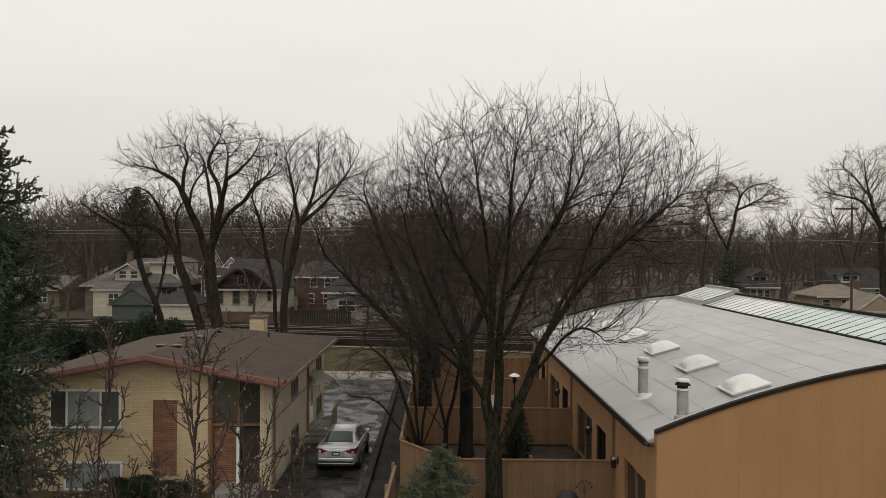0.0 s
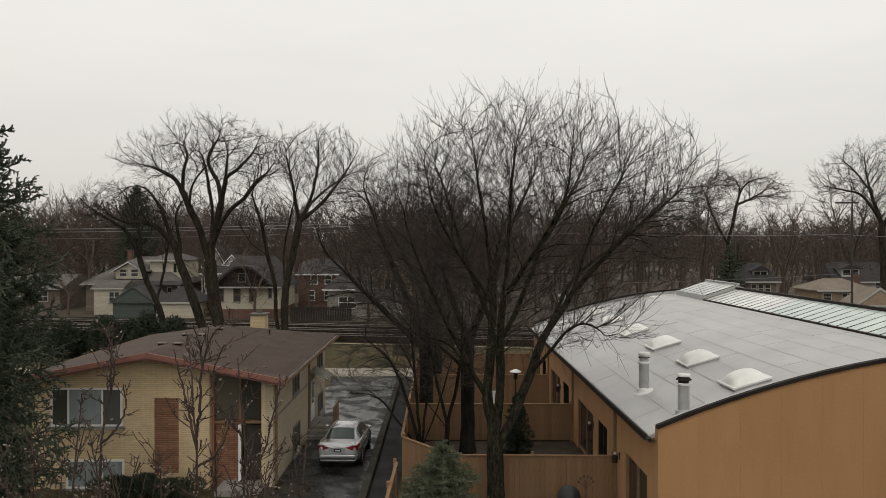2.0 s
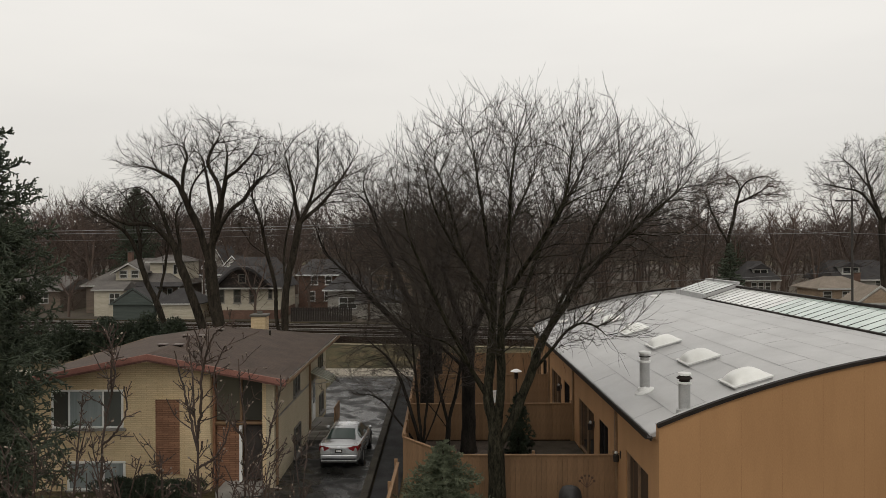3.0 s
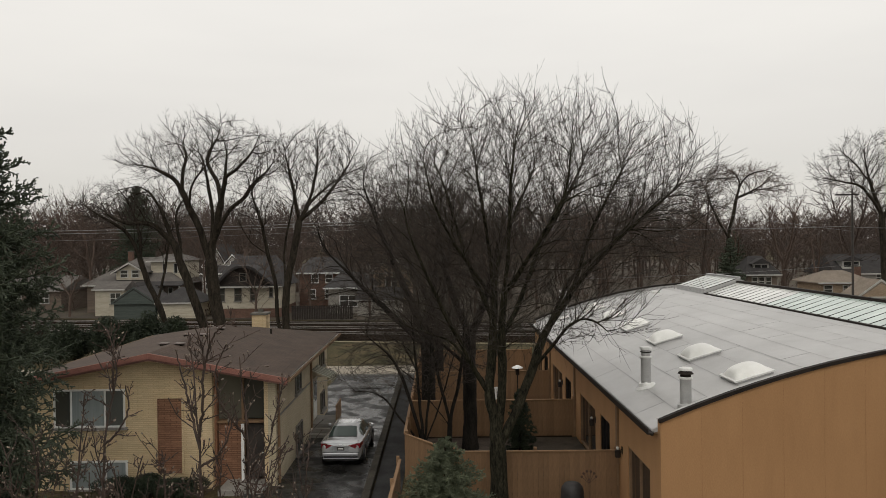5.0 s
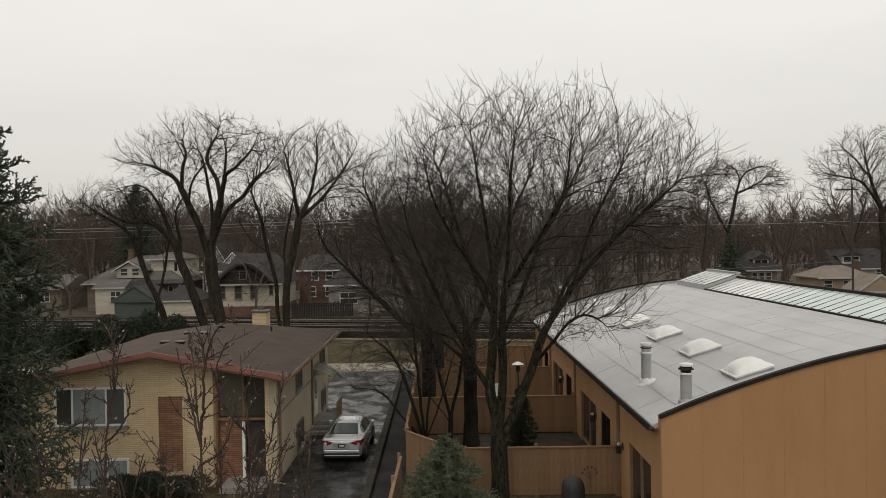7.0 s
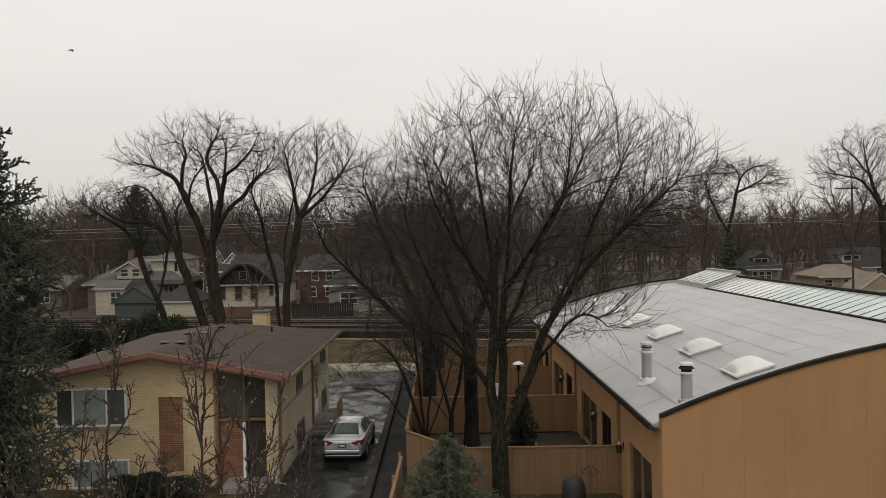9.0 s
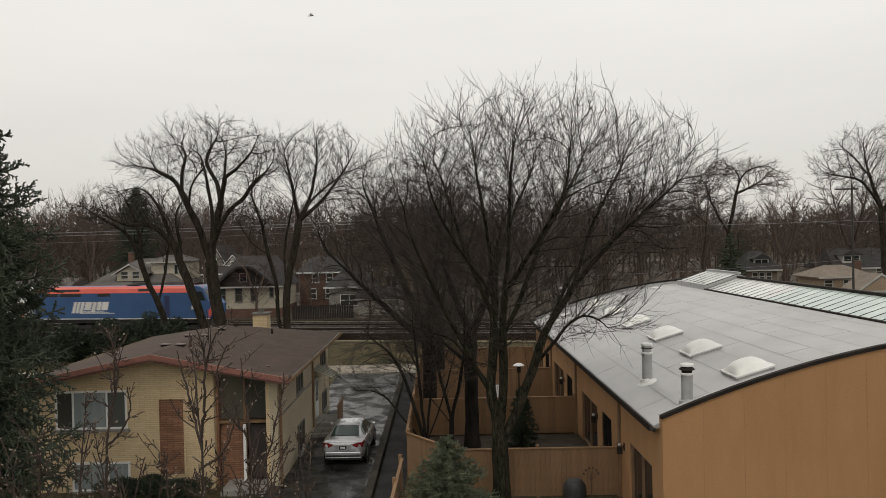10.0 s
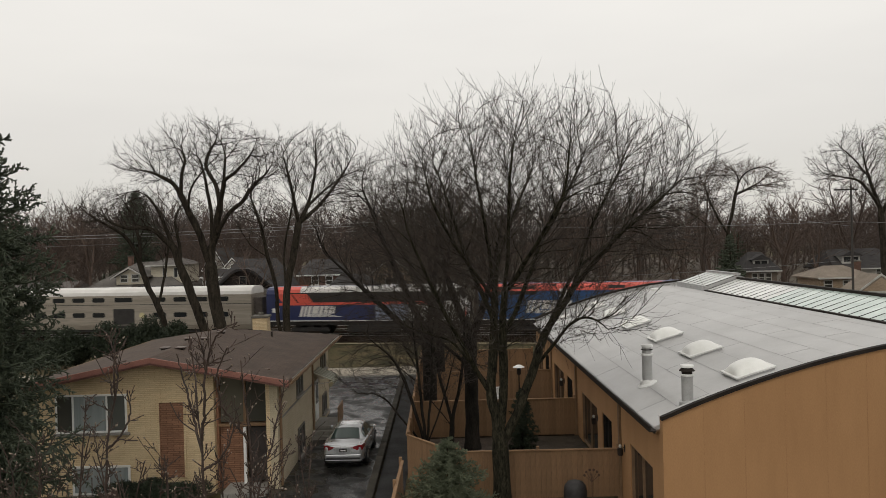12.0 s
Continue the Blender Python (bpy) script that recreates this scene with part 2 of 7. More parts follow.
def solid(name, shape, material, label, category, kind="", bevel=0.0, smooth=False, group="", at=None):
    ob = new(name, shape if isinstance(shape, bpy.types.Mesh) else shape.mesh(name, material, bevel, smooth))
    if at is not None:
        ob.matrix_basis = at
    return tagged(ob, label, category, group, kind)


def array_mesh(name, verts, faces, material, smooth=True):
    """A mesh from numpy corners (n, 3) and faces (m, 3 or 4)."""
    me = bpy.data.meshes.new(name)
    k = faces.shape[1]
    me.vertices.add(len(verts)), me.loops.add(faces.size), me.polygons.add(len(faces))
    me.vertices.foreach_set("co", np.ascontiguousarray(verts, np.float32).ravel())
    me.loops.foreach_set("vertex_index", np.ascontiguousarray(faces, np.int32).ravel())
    me.polygons.foreach_set("loop_start", np.arange(0, faces.size, k, dtype=np.int32))
    me.update(calc_edges=True)
    me.materials.append(material)
    if smooth:
        me.shade_smooth()
    return me


# ---- plants ----
def unit(a):
    return a / np.maximum(np.linalg.norm(a, axis=-1, keepdims=True), 1e-9)


def tubes(sets):
    """Corners and quads of many tapering tubes. Each set: points (n, k, 3), radii (n, k), sides."""
    vs, fs, o = [], [], 0
    for P, Rr, sides in sets:
        n, k, _ = P.shape
        T = unit(np.gradient(P, axis=1))
        ref = np.where(np.abs(T[:, :1, 2:3]) > 0.9, np.array([1.0, 0, 0]), np.array([0, 0, 1.0]))
        U = unit(np.cross(T, np.broadcast_to(ref, T.shape)))
        W = np.cross(T, U)
        a = np.arange(sides) * 2 * np.pi / sides
        V = P[:, :, None] + Rr[:, :, None, None] * (np.cos(a)[None, None, :, None] * U[:, :, None] + np.sin(a)[None, None, :, None] * W[:, :, None])
        idx = np.arange(n * k * sides).reshape(n, k, sides) + o
        q = np.stack([idx[:, :-1], np.roll(idx[:, :-1], -1, 2), np.roll(idx[:, 1:], -1, 2), idx[:, 1:]], -1).reshape(-1, 4)
        vs.append(V.reshape(-1, 3)), fs.append(q)
        o += n * k * sides
    return np.concatenate(vs), np.concatenate(fs)


def sprout(rng, P, Rr, count, t0, t1, angle, ratio, k, up, wiggle, thin=0.55, end=0.35, spread=0.35, floor_r=0.004, inside=None, shrink=0.45, lift=0.0):
    """Side branches on the branches P: count each, between the shares t0 and t1 of the length."""
    n, kp, _ = P.shape
    t = t0 + (t1 - t0) * (np.arange(count)[None] + rng.random((n, count))) / count
    f = t * (kp - 1)
    i = np.minimum(f.astype(int), kp - 2)
    g = (f - i)[..., None]
    r = np.arange(n)[:, None]
    A, B = P[r, i], P[r, i + 1]
    start = (A + (B - A) * g).reshape(-1, 3)
    T = unit(B - A).reshape(-1, 3)
    rad = (Rr[r, i] * (1 - g[..., 0]) + Rr[r, i + 1] * g[..., 0]).reshape(-1)
    length = np.linalg.norm(np.diff(P, axis=1), axis=2).sum(1)
    L = (length[:, None] * ratio * (1 - shrink * (t - t0) / max(t1 - t0, 1e-6)) * rng.uniform(0.6, 1.25, (n, count))).reshape(-1)
    U = unit(np.cross(T, np.array([0.31, 0.17, 0.93])))
    W = np.cross(T, U)
    phi = (np.arange(count)[None] * 2.4 + rng.random((n, 1)) * 6.28 + rng.normal(0, 0.5, (n, count))).reshape(-1, 1)
    a = np.radians(rng.normal(angle, angle * spread * 0.6, (n * count, 1)))
    D = np.cos(a) * T + np.sin(a) * (np.cos(phi) * U + np.sin(phi) * W)
    D = unit(D + np.array([0, 0, lift]))
    pts = [start]
    for _ in range(k - 1):
        D = unit(D + np.array([0, 0, up / k]) + rng.normal(0, wiggle, D.shape))
        pts.append(pts[-1] + D * (L / (k - 1))[:, None])
    Q = np.stack(pts, 1)
    if inside is not None:
        for _ in range(4):                               # what would leave the crown stays shorter
            out = ~inside(Q[:, -1])
            Q[out] = Q[out, :1] + (Q[out] - Q[out, :1]) * 0.8
        keep = inside(Q[:, -1])
        Q, rad = Q[keep], rad[keep]
    r0 = np.maximum(rad * thin, floor_r)
    RR = r0[:, None] * np.linspace(1, end, k)[None]
    return Q, np.maximum(RR, floor_r * 0.6)


def spline(points, gap):
    """A smooth path through a few points, cut into steps of about gap."""
    c = np.array(points, float)
    c = np.concatenate([2 * c[:1] - c[1:2], c, 2 * c[-1:] - c[-2:-1]])
    out = []
    for i in range(1, len(c) - 2):
        n = max(2, round(np.linalg.norm(c[i + 1] - c[i]) / gap))
        s = np.linspace(0, 1, n, endpoint=False)[:, None]
        a, b, d, e = c[i - 1:i + 3]
        out.append(0.5 * (2 * b + (d - a) * s + (2 * a - 5 * b + 4 * d - e) * s ** 2 + (3 * b - a - 3 * d + e) * s ** 3))
    return np.concatenate(out + [c[-2:-1]])


def grow(rng, limbs, goals, gap, reach, wig, up, keep, bias=1.1, out=0.0, heart=(0, 0, 0), rounds=70):
    """Nodes and parents of a branching frame: it starts as the limbs and grows towards the goals that are still free."""
    pos, par, heading = [], [], []
    for j, limb_ in enumerate(limbs):
        path = spline(limb_, gap)
        path[2:-1] += rng.normal(0, wig * gap * 0.5, (len(path) - 3, 3))
        at = -1
        if j:
            at = int(np.argmin(((np.array(pos) - path[0]) ** 2).sum(1)))
            path = path[1:]
        for p in path:
            d = p - pos[at] if at >= 0 else np.array([0, 0, 1.0])
            heading.append(d / max(np.linalg.norm(d), 1e-6))
            pos.append(p), par.append(at)
            at = len(pos) - 1
    pos, par, heading = np.array(pos), np.array(par), np.array(heading)
    near = np.full(len(goals), np.inf)
    who = np.zeros(len(goals), int)
    fresh = np.arange(len(pos))
    free = np.ones(len(goals), bool)
    born = np.zeros(40000, int)
    for _ in range(rounds):
        for k in range(0, len(fresh), 400):
            f = fresh[k:k + 400]
            to = goals[:, None] - pos[f][None]
            d = np.sqrt((to ** 2).sum(2))
            ahead = (to * heading[f][None]).sum(2) / np.maximum(d, 1e-6)
            w = d * (1 + bias * (1 - ahead))             # what lies ahead of a branch counts as nearer than what lies behind it
            m = w.argmin(1)
            v = w[np.arange(len(goals)), m]
            better = v < near
            near[better], who[better] = v[better], f[m[better]]
            free &= d.min(1) > reach
        if not free.any():
            break
        free &= born[who] < 4                            # goals that a node cannot get nearer to are given up
        if not free.any():
            break
        ids, inv = np.unique(who[free], return_inverse=True)
        born[ids] += 1
        pull = np.zeros((len(ids), 3))
        np.add.at(pull, inv, unit(goals[free] - pos[who[free]]))
        d = unit(unit(pull) + keep * heading[ids] + rng.normal(0, wig, pull.shape) + np.array([0, 0, up]) + out * unit(pos[ids] - np.array(heart)))
        fresh = np.arange(len(pos), len(pos) + len(ids))
        pos, par, heading = np.concatenate([pos, pos[ids] + d * gap]), np.concatenate([par, ids]), np.concatenate([heading, d])
        if len(pos) > 24000:
            break
    return pos, par, heading


def shoots_from(rng, start, along, length, angle, r0, k, up, wig, end=0.45):
    """Fine twigs that leave the points start at about the angle from the way along."""
    n = len(start)
    side = unit(np.cross(along, unit(rng.normal(0, 1, (n, 3)))))
    a = np.radians(rng.normal(angle, angle * 0.3, (n, 1)))
    d = unit(np.cos(a) * along + np.sin(a) * side)
    pts = [start]
    for _ in range(k - 1):
        d = unit(d + np.array([0, 0, up / k]) + rng.normal(0, wig, d.shape))
        pts.append(pts[-1] + d * (length / (k - 1))[:, None])
    return np.stack(pts, 1), r0[:, None] * np.linspace(1, end, k)[None]


def wild_tree(name, label, at, seed, limbs, crown, goals, trunk_r, tip_r, gap=0.3, reach=0.5, wig=0.10, up=0.05, keep=0.45, twig_len=0.8, twig_n=1.2, twig_r=0.006, angle=38, sub=2.0, twig_up=0.5, bark=None, twig=None, group="", flare=0.4, twig_wig=0.10, thick=2.2, out=0.35, heart=(0, 0, 5.0), steep=1.1, bias=1.1):
    """A leafless tree. limbs: a few points along the trunk and along each main limb; crown: rounded bodies (centre, half sizes, share of the goals) that the branches fill."""
    bark, twig = bark or BARK, twig or TWIG
    rng = np.random.default_rng(seed)
    base = thing(name, label, "tree", pose(*at), group)
    total = sum(c[6] for c in crown)
    G = []
    for cx, cy, cz, rx, ry, rz, share in crown:
        n = int(goals * share / total)
        d = unit(rng.normal(0, 1, (n, 3)))
        rho = rng.random((n, 1)) ** (1 / 2.6)
        lump = 1 + 0.10 * np.sin(d[:, :1] * 7 + seed) * np.sin(d[:, 2:] * 6 + seed * 2 + d[:, 1:2] * 5)
        G.append(np.array([cx, cy, cz]) + d * rho * lump * np.array([rx, ry, rz]))
    pos, par, head = grow(rng, limbs, np.concatenate(G), gap, reach, wig, up, keep, bias, out, heart)
    n = len(pos)
    kids = [[] for _ in range(n)]
    for i in range(1, n):
        kids[par[i]].append(i)
    # smooth the thin wood, so that its bends are soft
    has = np.array([len(k) > 0 for k in kids])
    first = np.array([k[0] if k else 0 for k in kids])
    for _ in range(2):
        mid = (pos[np.maximum(par, 0)] + pos[first]) / 2
        soft = has & (par >= 0)
        pos[soft] = pos[soft] * 0.5 + mid[soft] * 0.5
    load = np.zeros(n)
    for i in range(n - 1, -1, -1):
        load[i] += 1.0 if not kids[i] else 0.12
        if par[i] >= 0:
            load[par[i]] += load[i]
    power = math.log(trunk_r / tip_r) / math.log(load[0])
    rad = np.maximum(trunk_r * (load / load[0]) ** (power * steep), tip_r)
    z = pos[:, 2]
    rad *= 1 + flare * np.exp(-np.maximum(z, 0) * 2.4) * (rad > trunk_r * 0.7)
    # runs of nodes, each followed along its heaviest branch
    runs = collections.defaultdict(list)
    stack = [(0, -1)]
    while stack:
        i, before = stack.pop()
        run = [i] if before < 0 else [before, i]
        while kids[i]:
            ks = sorted(kids[i], key=lambda c: -load[c])
            stack += [(c, i) for c in ks[1:]]
            i = ks[0]
            run.append(i)
        if len(run) == 2:
            run = [run[0], run[1], run[1]]
        runs[len(run)].append(run)
    thick_sets, thin_sets = [], []
    for length, rs in runs.items():
        ix = np.array(rs)
        P, Rr = pos[ix], rad[ix]
        Rr[:, 0] = np.minimum(Rr[:, 0], Rr[:, 1] * 1.25)
        if (ix[:, -1] == ix[:, -2]).all():
            P[:, -1] = P[:, -2] + (P[:, -2] - P[:, -3]) * 0.6
            Rr[:, -1] *= 0.7
        big = Rr.max(1) > tip_r * thick
        for sel, sets in ((big, thick_sets), (~big, thin_sets)):
            if sel.any():
                heavy = Rr[sel].max() > trunk_r * 0.3
                sets.append((P[sel], Rr[sel], 12 if heavy else 5 if sets is thick_sets else 3))
    wv, wf = tubes(thick_sets)
    wv = wv + rng.normal(0, 0.004, wv.shape)
    part("trunk", array_mesh("trunk", wv, wf, bark), bark, base)
    # twigs on all the thin wood, longest at the ends
    thin = np.flatnonzero((rad < tip_r * 3.2) & (par >= 0))
    pick = np.repeat(thin, rng.poisson(twig_n, len(thin)))
    ends = np.flatnonzero(~has)
    start = np.concatenate([pos[pick] + head[pick] * gap * rng.uniform(-0.5, 0.5, (len(pick), 1)), pos[ends]])
    along = np.concatenate([head[pick], head[ends]])
    L = np.concatenate([twig_len * rng.uniform(0.35, 1.0, len(pick)), twig_len * rng.uniform(0.8, 1.5, len(ends))])
    angles = np.concatenate([np.full(len(pick), float(angle)), np.full(len(ends), 8.0)])[:, None]
    Q, QR = shoots_from(rng, start, along, L, angles, np.full(len(start), twig_r), 4, twig_up, twig_wig)
    thin_sets.append((Q, QR, 3))
    m = rng.poisson(sub, len(Q))
    who = np.repeat(np.arange(len(Q)), m)
    seg = rng.integers(0, 3, len(who))
    S, SR = shoots_from(rng, Q[who, seg], unit(Q[who, seg + 1] - Q[who, seg]), np.repeat(L, m) * rng.uniform(0.25, 0.6, len(who)), angle, np.full(len(who), twig_r * 0.8), 3, twig_up, twig_wig, 0.6)
    thin_sets.append((S, SR, 3))
    part("crown", array_mesh("crown", *tubes(thin_sets), twig), twig, base, "leafless fine branches and twigs")
    return base


def conifer(name, label, at, seed, height, radius, whorls, boughs, twigs, needle, droop=0.5, trunk_r=0.2, low=0.3, power=0.8, tip=0.02, group="", shoots=5, needles=6, fluff=1.0, shoot_r=None, skirt=0.0, hang=0.10):
    """Trunk, and boughs with side twigs that are clad in needles."""
    rng = np.random.default_rng(seed)
    base = thing(name, label, "conifer", pose(*at), group)
    tz = np.linspace(-0.1, height, 10)
    tr = np.linspace(trunk_r, 0.02, 10)
    part("trunk", array_mesh("trunk", *tubes([(np.stack([tz * 0, tz * 0, tz], 1)[None], tr[None], 8)]), BARK), BARK, base)
    n = whorls * boughs
    share = np.repeat((np.arange(whorls) + 0.5) / whorls, boughs) + rng.normal(0, 0.3 / whorls, n)
    z = low + (height - low) * np.clip(share, 0, 0.99)
    az = np.tile(np.arange(boughs) * 2 * np.pi / boughs, whorls) + np.repeat(rng.random(whorls) * 6.28, boughs) + rng.normal(0, 0.25, n)
    L = radius * np.clip(1 - share, 0.03, 1) ** power * rng.uniform(0.72, 1.12, n) * (1 - skirt * np.clip(0.42 - share, 0, 1))
    k = 8
    s = np.linspace(0, 1, k)[None]
    out = L[:, None] * s
    sag = (0.30 * (share[:, None] - 0.25) - droop * 0.35 * (1 - share[:, None])) * out + droop * 0.22 * L[:, None] * s ** 3
    P = np.stack([np.cos(az)[:, None] * out, np.sin(az)[:, None] * out, z[:, None] + sag], -1)
    P += rng.normal(0, 0.015, P.shape) * L[:, None, None]
    Rr = np.maximum(0.012 * L[:, None] * (1 - 0.85 * s), 0.004)
    Q, QR = sprout(rng, P, Rr, twigs, 0.10, 1.0, 52, 0.34, 4, 0.10, 0.08, shrink=0.6, floor_r=tip, end=0.6, thin=0.01)
    Q[:, :, 2] -= hang * np.clip(1.5 - 2.0 * Q[:, :1, 2] / height, -0.2, 1) * np.linalg.norm(Q - Q[:, :1], axis=2)      # the lower boughs hang more
    S, SR = sprout(rng, Q, QR, shoots, 0.10, 1.0, 45, 0.30 if shoot_r else 0.40, 2, -0.10, 0.10, shrink=0.3, floor_r=shoot_r or tip, end=0.35, thin=0.9)
    v1, f1 = tubes([(P, Rr + tip * 0.8, 4), (Q, QR, 3), (S, SR, 3)])
    f1 = np.concatenate([f1[:, :3], f1[:, [0, 2, 3]]])
    # loose needles that fringe the shoots
    m = needles
    D = unit(np.repeat(S[:, -1] - S[:, 0], m, 0))
    s0 = rng.random((len(D), 1))
    C = np.repeat(S[:, 0], m, 0) * (1 - s0) + np.repeat(S[:, -1], m, 0) * s0
    out_d = unit(rng.normal(0, 1, D.shape))
    out_d = unit(out_d - (out_d * D).sum(1, keepdims=True) * D)
    side = np.cross(D, out_d)
    tipv = C + (out_d * 0.9 + D * 0.7) * tip * 2.1 * fluff
    v2 = np.stack([C - side * tip * 0.22 * fluff, C + side * tip * 0.22 * fluff, tipv], 1).reshape(-1, 3)
    f2 = np.arange(len(v2)).reshape(-1, 3) + len(v1)
    part("foliage", array_mesh("foliage", np.concatenate([v1, v2]), np.concatenate([f1, f2]), needle, False), needle, base, "needle-clad boughs")
    return base


def leafy_shrub(name, label, at, seed, size, count, leaf=0.05, material=YEW, group=""):
    """A clipped evergreen: stems inside, a shell of many small leaves round uneven lobes."""
    rng = np.random.default_rng(seed)
    base = thing(name, label, "shrub", pose(*at), group)
    lobes = rng.uniform(-0.6, 0.6, (9, 3)) * np.array(size) * (1, 1, 0.6)
    lobes[:, 2] += size[2] * 0.85
    pick = rng.integers(0, 9, count)
    d = unit(rng.normal(0, 1, (count, 3)))
    C = lobes[pick] + d * np.array(size) * 0.52 * rng.uniform(0.55, 1.06, (count, 1))
    C[:, 2] = np.maximum(C[:, 2], 0.03)
    a, b = unit(rng.normal(0, 1, (count, 3)) + d * 0.8), unit(rng.normal(0, 1, (count, 3)))
    b = unit(np.cross(a, b))
    tri = np.stack([C - b * leaf * 0.45, C + b * leaf * 0.45, C + a * leaf * 1.4], 1).reshape(-1, 3)
    part("foliage", array_mesh("foliage", tri, np.arange(count * 3).reshape(-1, 3), material, False), material, base)
    st = Shape()
    for i in range(6):
        e = lobes[i]
        st.rod((e[0] * 0.2, e[1] * 0.2, -0.05), (e[0], e[1], max(e[2], 0.2)), 0.03, 6, 0.012)
    part("stems", st, BARK, base)
    return base


# ---- ground, tracks, drive ----
SLANT = 0.185                             # the railway runs askew: it comes nearer towards +x
TRACK_Y, TRACK_Z = 71.7, 1.0              # the near track where it crosses x = 0


def bank(x, y):
    """Height of the ground: level yards, a low bank up to the railway, level beyond."""
    v = y + SLANT * x
    s = min(max((v - 57.5) / 9.0, 0), 1)
    return 0.62 * s * s * (3 - 2 * s)


def build_ground():
    xs = sorted(set([-3000, -1200, -600, -300, -180] + list(range(-120, 121, 4)) + [180, 300, 600, 1200, 3000]))
    ys = sorted(set([-400, -150, -60, -20] + list(range(0, 50, 5)) + list(range(50, 110, 2)) + list(range(112, 200, 8)) + [240, 320, 500, 900, 1600, 3500]))
    v = [(x, y, bank(x, y) + (0.04 * noise.noise((x * 0.3, y * 0.3, 0)) - 0.05)) for y in ys for x in xs]
    n = len(xs)
    f = [(j * n + i, j * n + i + 1, (j + 1) * n + i + 1, (j + 1) * n + i) for j in range(len(ys) - 1) for i in range(n - 1)]
    grass = mat("winter_grass", (0.105, 0.080, 0.045), (0.036, 0.037, 0.018), 0.5, 0.95, 0.8, 9, contrast=0.6, spec=0.1)
    solid("ground", Shape().add(v, f), grass, "flat winter lawn, brown and dull green", "ground", "structure", smooth=True)


def build_drive():
    road = solid("driveway", Shape().box(-7.6, -2.98, 12, 55.0, -0.3, 0.02), ASPHALT, "wet black asphalt driveway with cracks and puddles", "driveway", "structure")
    solid("yard_paving", Shape().box(-30, 1.5, 55.0, 55.6, -0.3, 0.03), KERB, "worn concrete edge at the end of the drive", "kerb", "structure")
    strip = Shape()
    for x0 in range(-40, 8, 4):
        strip.prism([(x0, 55.6 - SLANT * 0), (x0 + 4, 55.6), (x0 + 4, 59.2), (x0, 59.2)], "z", -0.3, 0.035)
    solid("gravel_strip", strip, mat("pale_gravel", (0.24, 0.21, 0.165), (0.34, 0.30, 0.24), 0.8, 0.95, 0.8, 10, contrast=0.3), "pale strip of dry grass and gravel", "gravel", "structure")
    kerb = Shape()
    for i in range(18):
        kerb.box(-3.04, -2.74, 12 + i * 2.4, 14.385 + i * 2.4, -0.3, 0.24)
    solid("kerb", kerb, mat("mossy_kerb", (0.022, 0.020, 0.016), (0.062, 0.056, 0.045), 1.4, 0.9, 0.5, 25, contrast=0.4, spec=0.2), "weathered concrete kerb along the driveway", "kerb", "structure", bevel=0.02)
    solid("side_path", Shape().box(-2.70, -1.62, 10, 54.9, -0.3, 0.015), mat("worn_path", (0.016, 0.016, 0.0165), (0.042, 0.042, 0.042), 0.8, 0.8, 0.3, 40, spec=0.2), "narrow wet asphalt path beside the fence", "path", "structure")


def build_tracks():
    dry = mat("dry_grass", (0.20, 0.165, 0.10), (0.28, 0.235, 0.15), 0.6, 0.95, 0.7, 12, contrast=0.35)
    for v, w in ((67.2, 0.7),):
        st = Shape()
        for x0 in range(-60, 40, 5):
            ya, yb = v - SLANT * x0, v - SLANT * (x0 + 5)
            st.add([(x0, ya, bank(x0, ya) + 0.03), (x0 + 5, yb, bank(x0 + 5, yb) + 0.03), (x0 + 5, yb + w, bank(x0 + 5, yb + w) + 0.03), (x0, ya + w, bank(x0, ya + w) + 0.03)], [(0, 1, 2, 3)])
        solid("dry_strip", st, dry, "pale strip of dry grass along the railway bank", "grass strip", "structure")
    ang = -math.degrees(math.atan(SLANT))
    slab = Shape().prism([(-3.2, 0.4), (-1.9, 0.93), (10.6, 0.93), (12.4, 0.4)], "x", -345, 110)
    solid("ballast", slab, GRAVEL, "wet grey-brown stone ballast under three tracks", "ballast", "structure", at=pose(0, TRACK_Y, 0, 0, 0, ang))
    for j in range(3):
        t = thing("railway_track", "steel rails on dark wooden ties in ballast", "railway track", pose(0, TRACK_Y + 4.25 * j / math.cos(radians(ang)), TRACK_Z, 0, 0, ang), "parallel railway tracks", "structure")
        for side in (-0.7175, 0.7175):
            part("rail", Shape().prism([(side - 0.075, -0.16), (side + 0.075, -0.16), (side + 0.012, -0.13), (side + 0.036, -0.03), (side + 0.036, 0), (side - 0.036, 0), (side - 0.036, -0.03), (side - 0.012, -0.13)], "x", -345, 110), RAIL, t)
        ties = Shape()
        for i in range(740):
            ties.box(-342 + i * 0.61, -341.77 + i * 0.61, -1.3, 1.3, -0.30, -0.165)
        tagged(part("ties", ties, TIE, t), kind="stuff")


build_ground()
build_drive()
build_tracks()

# ---- buff brick house ----
HX0, HX1, HY0, HY1 = -15.95, -6.55, 30.0, 43.6
EAVE, RIDGE, RX = 4.35, 5.36, -11.25


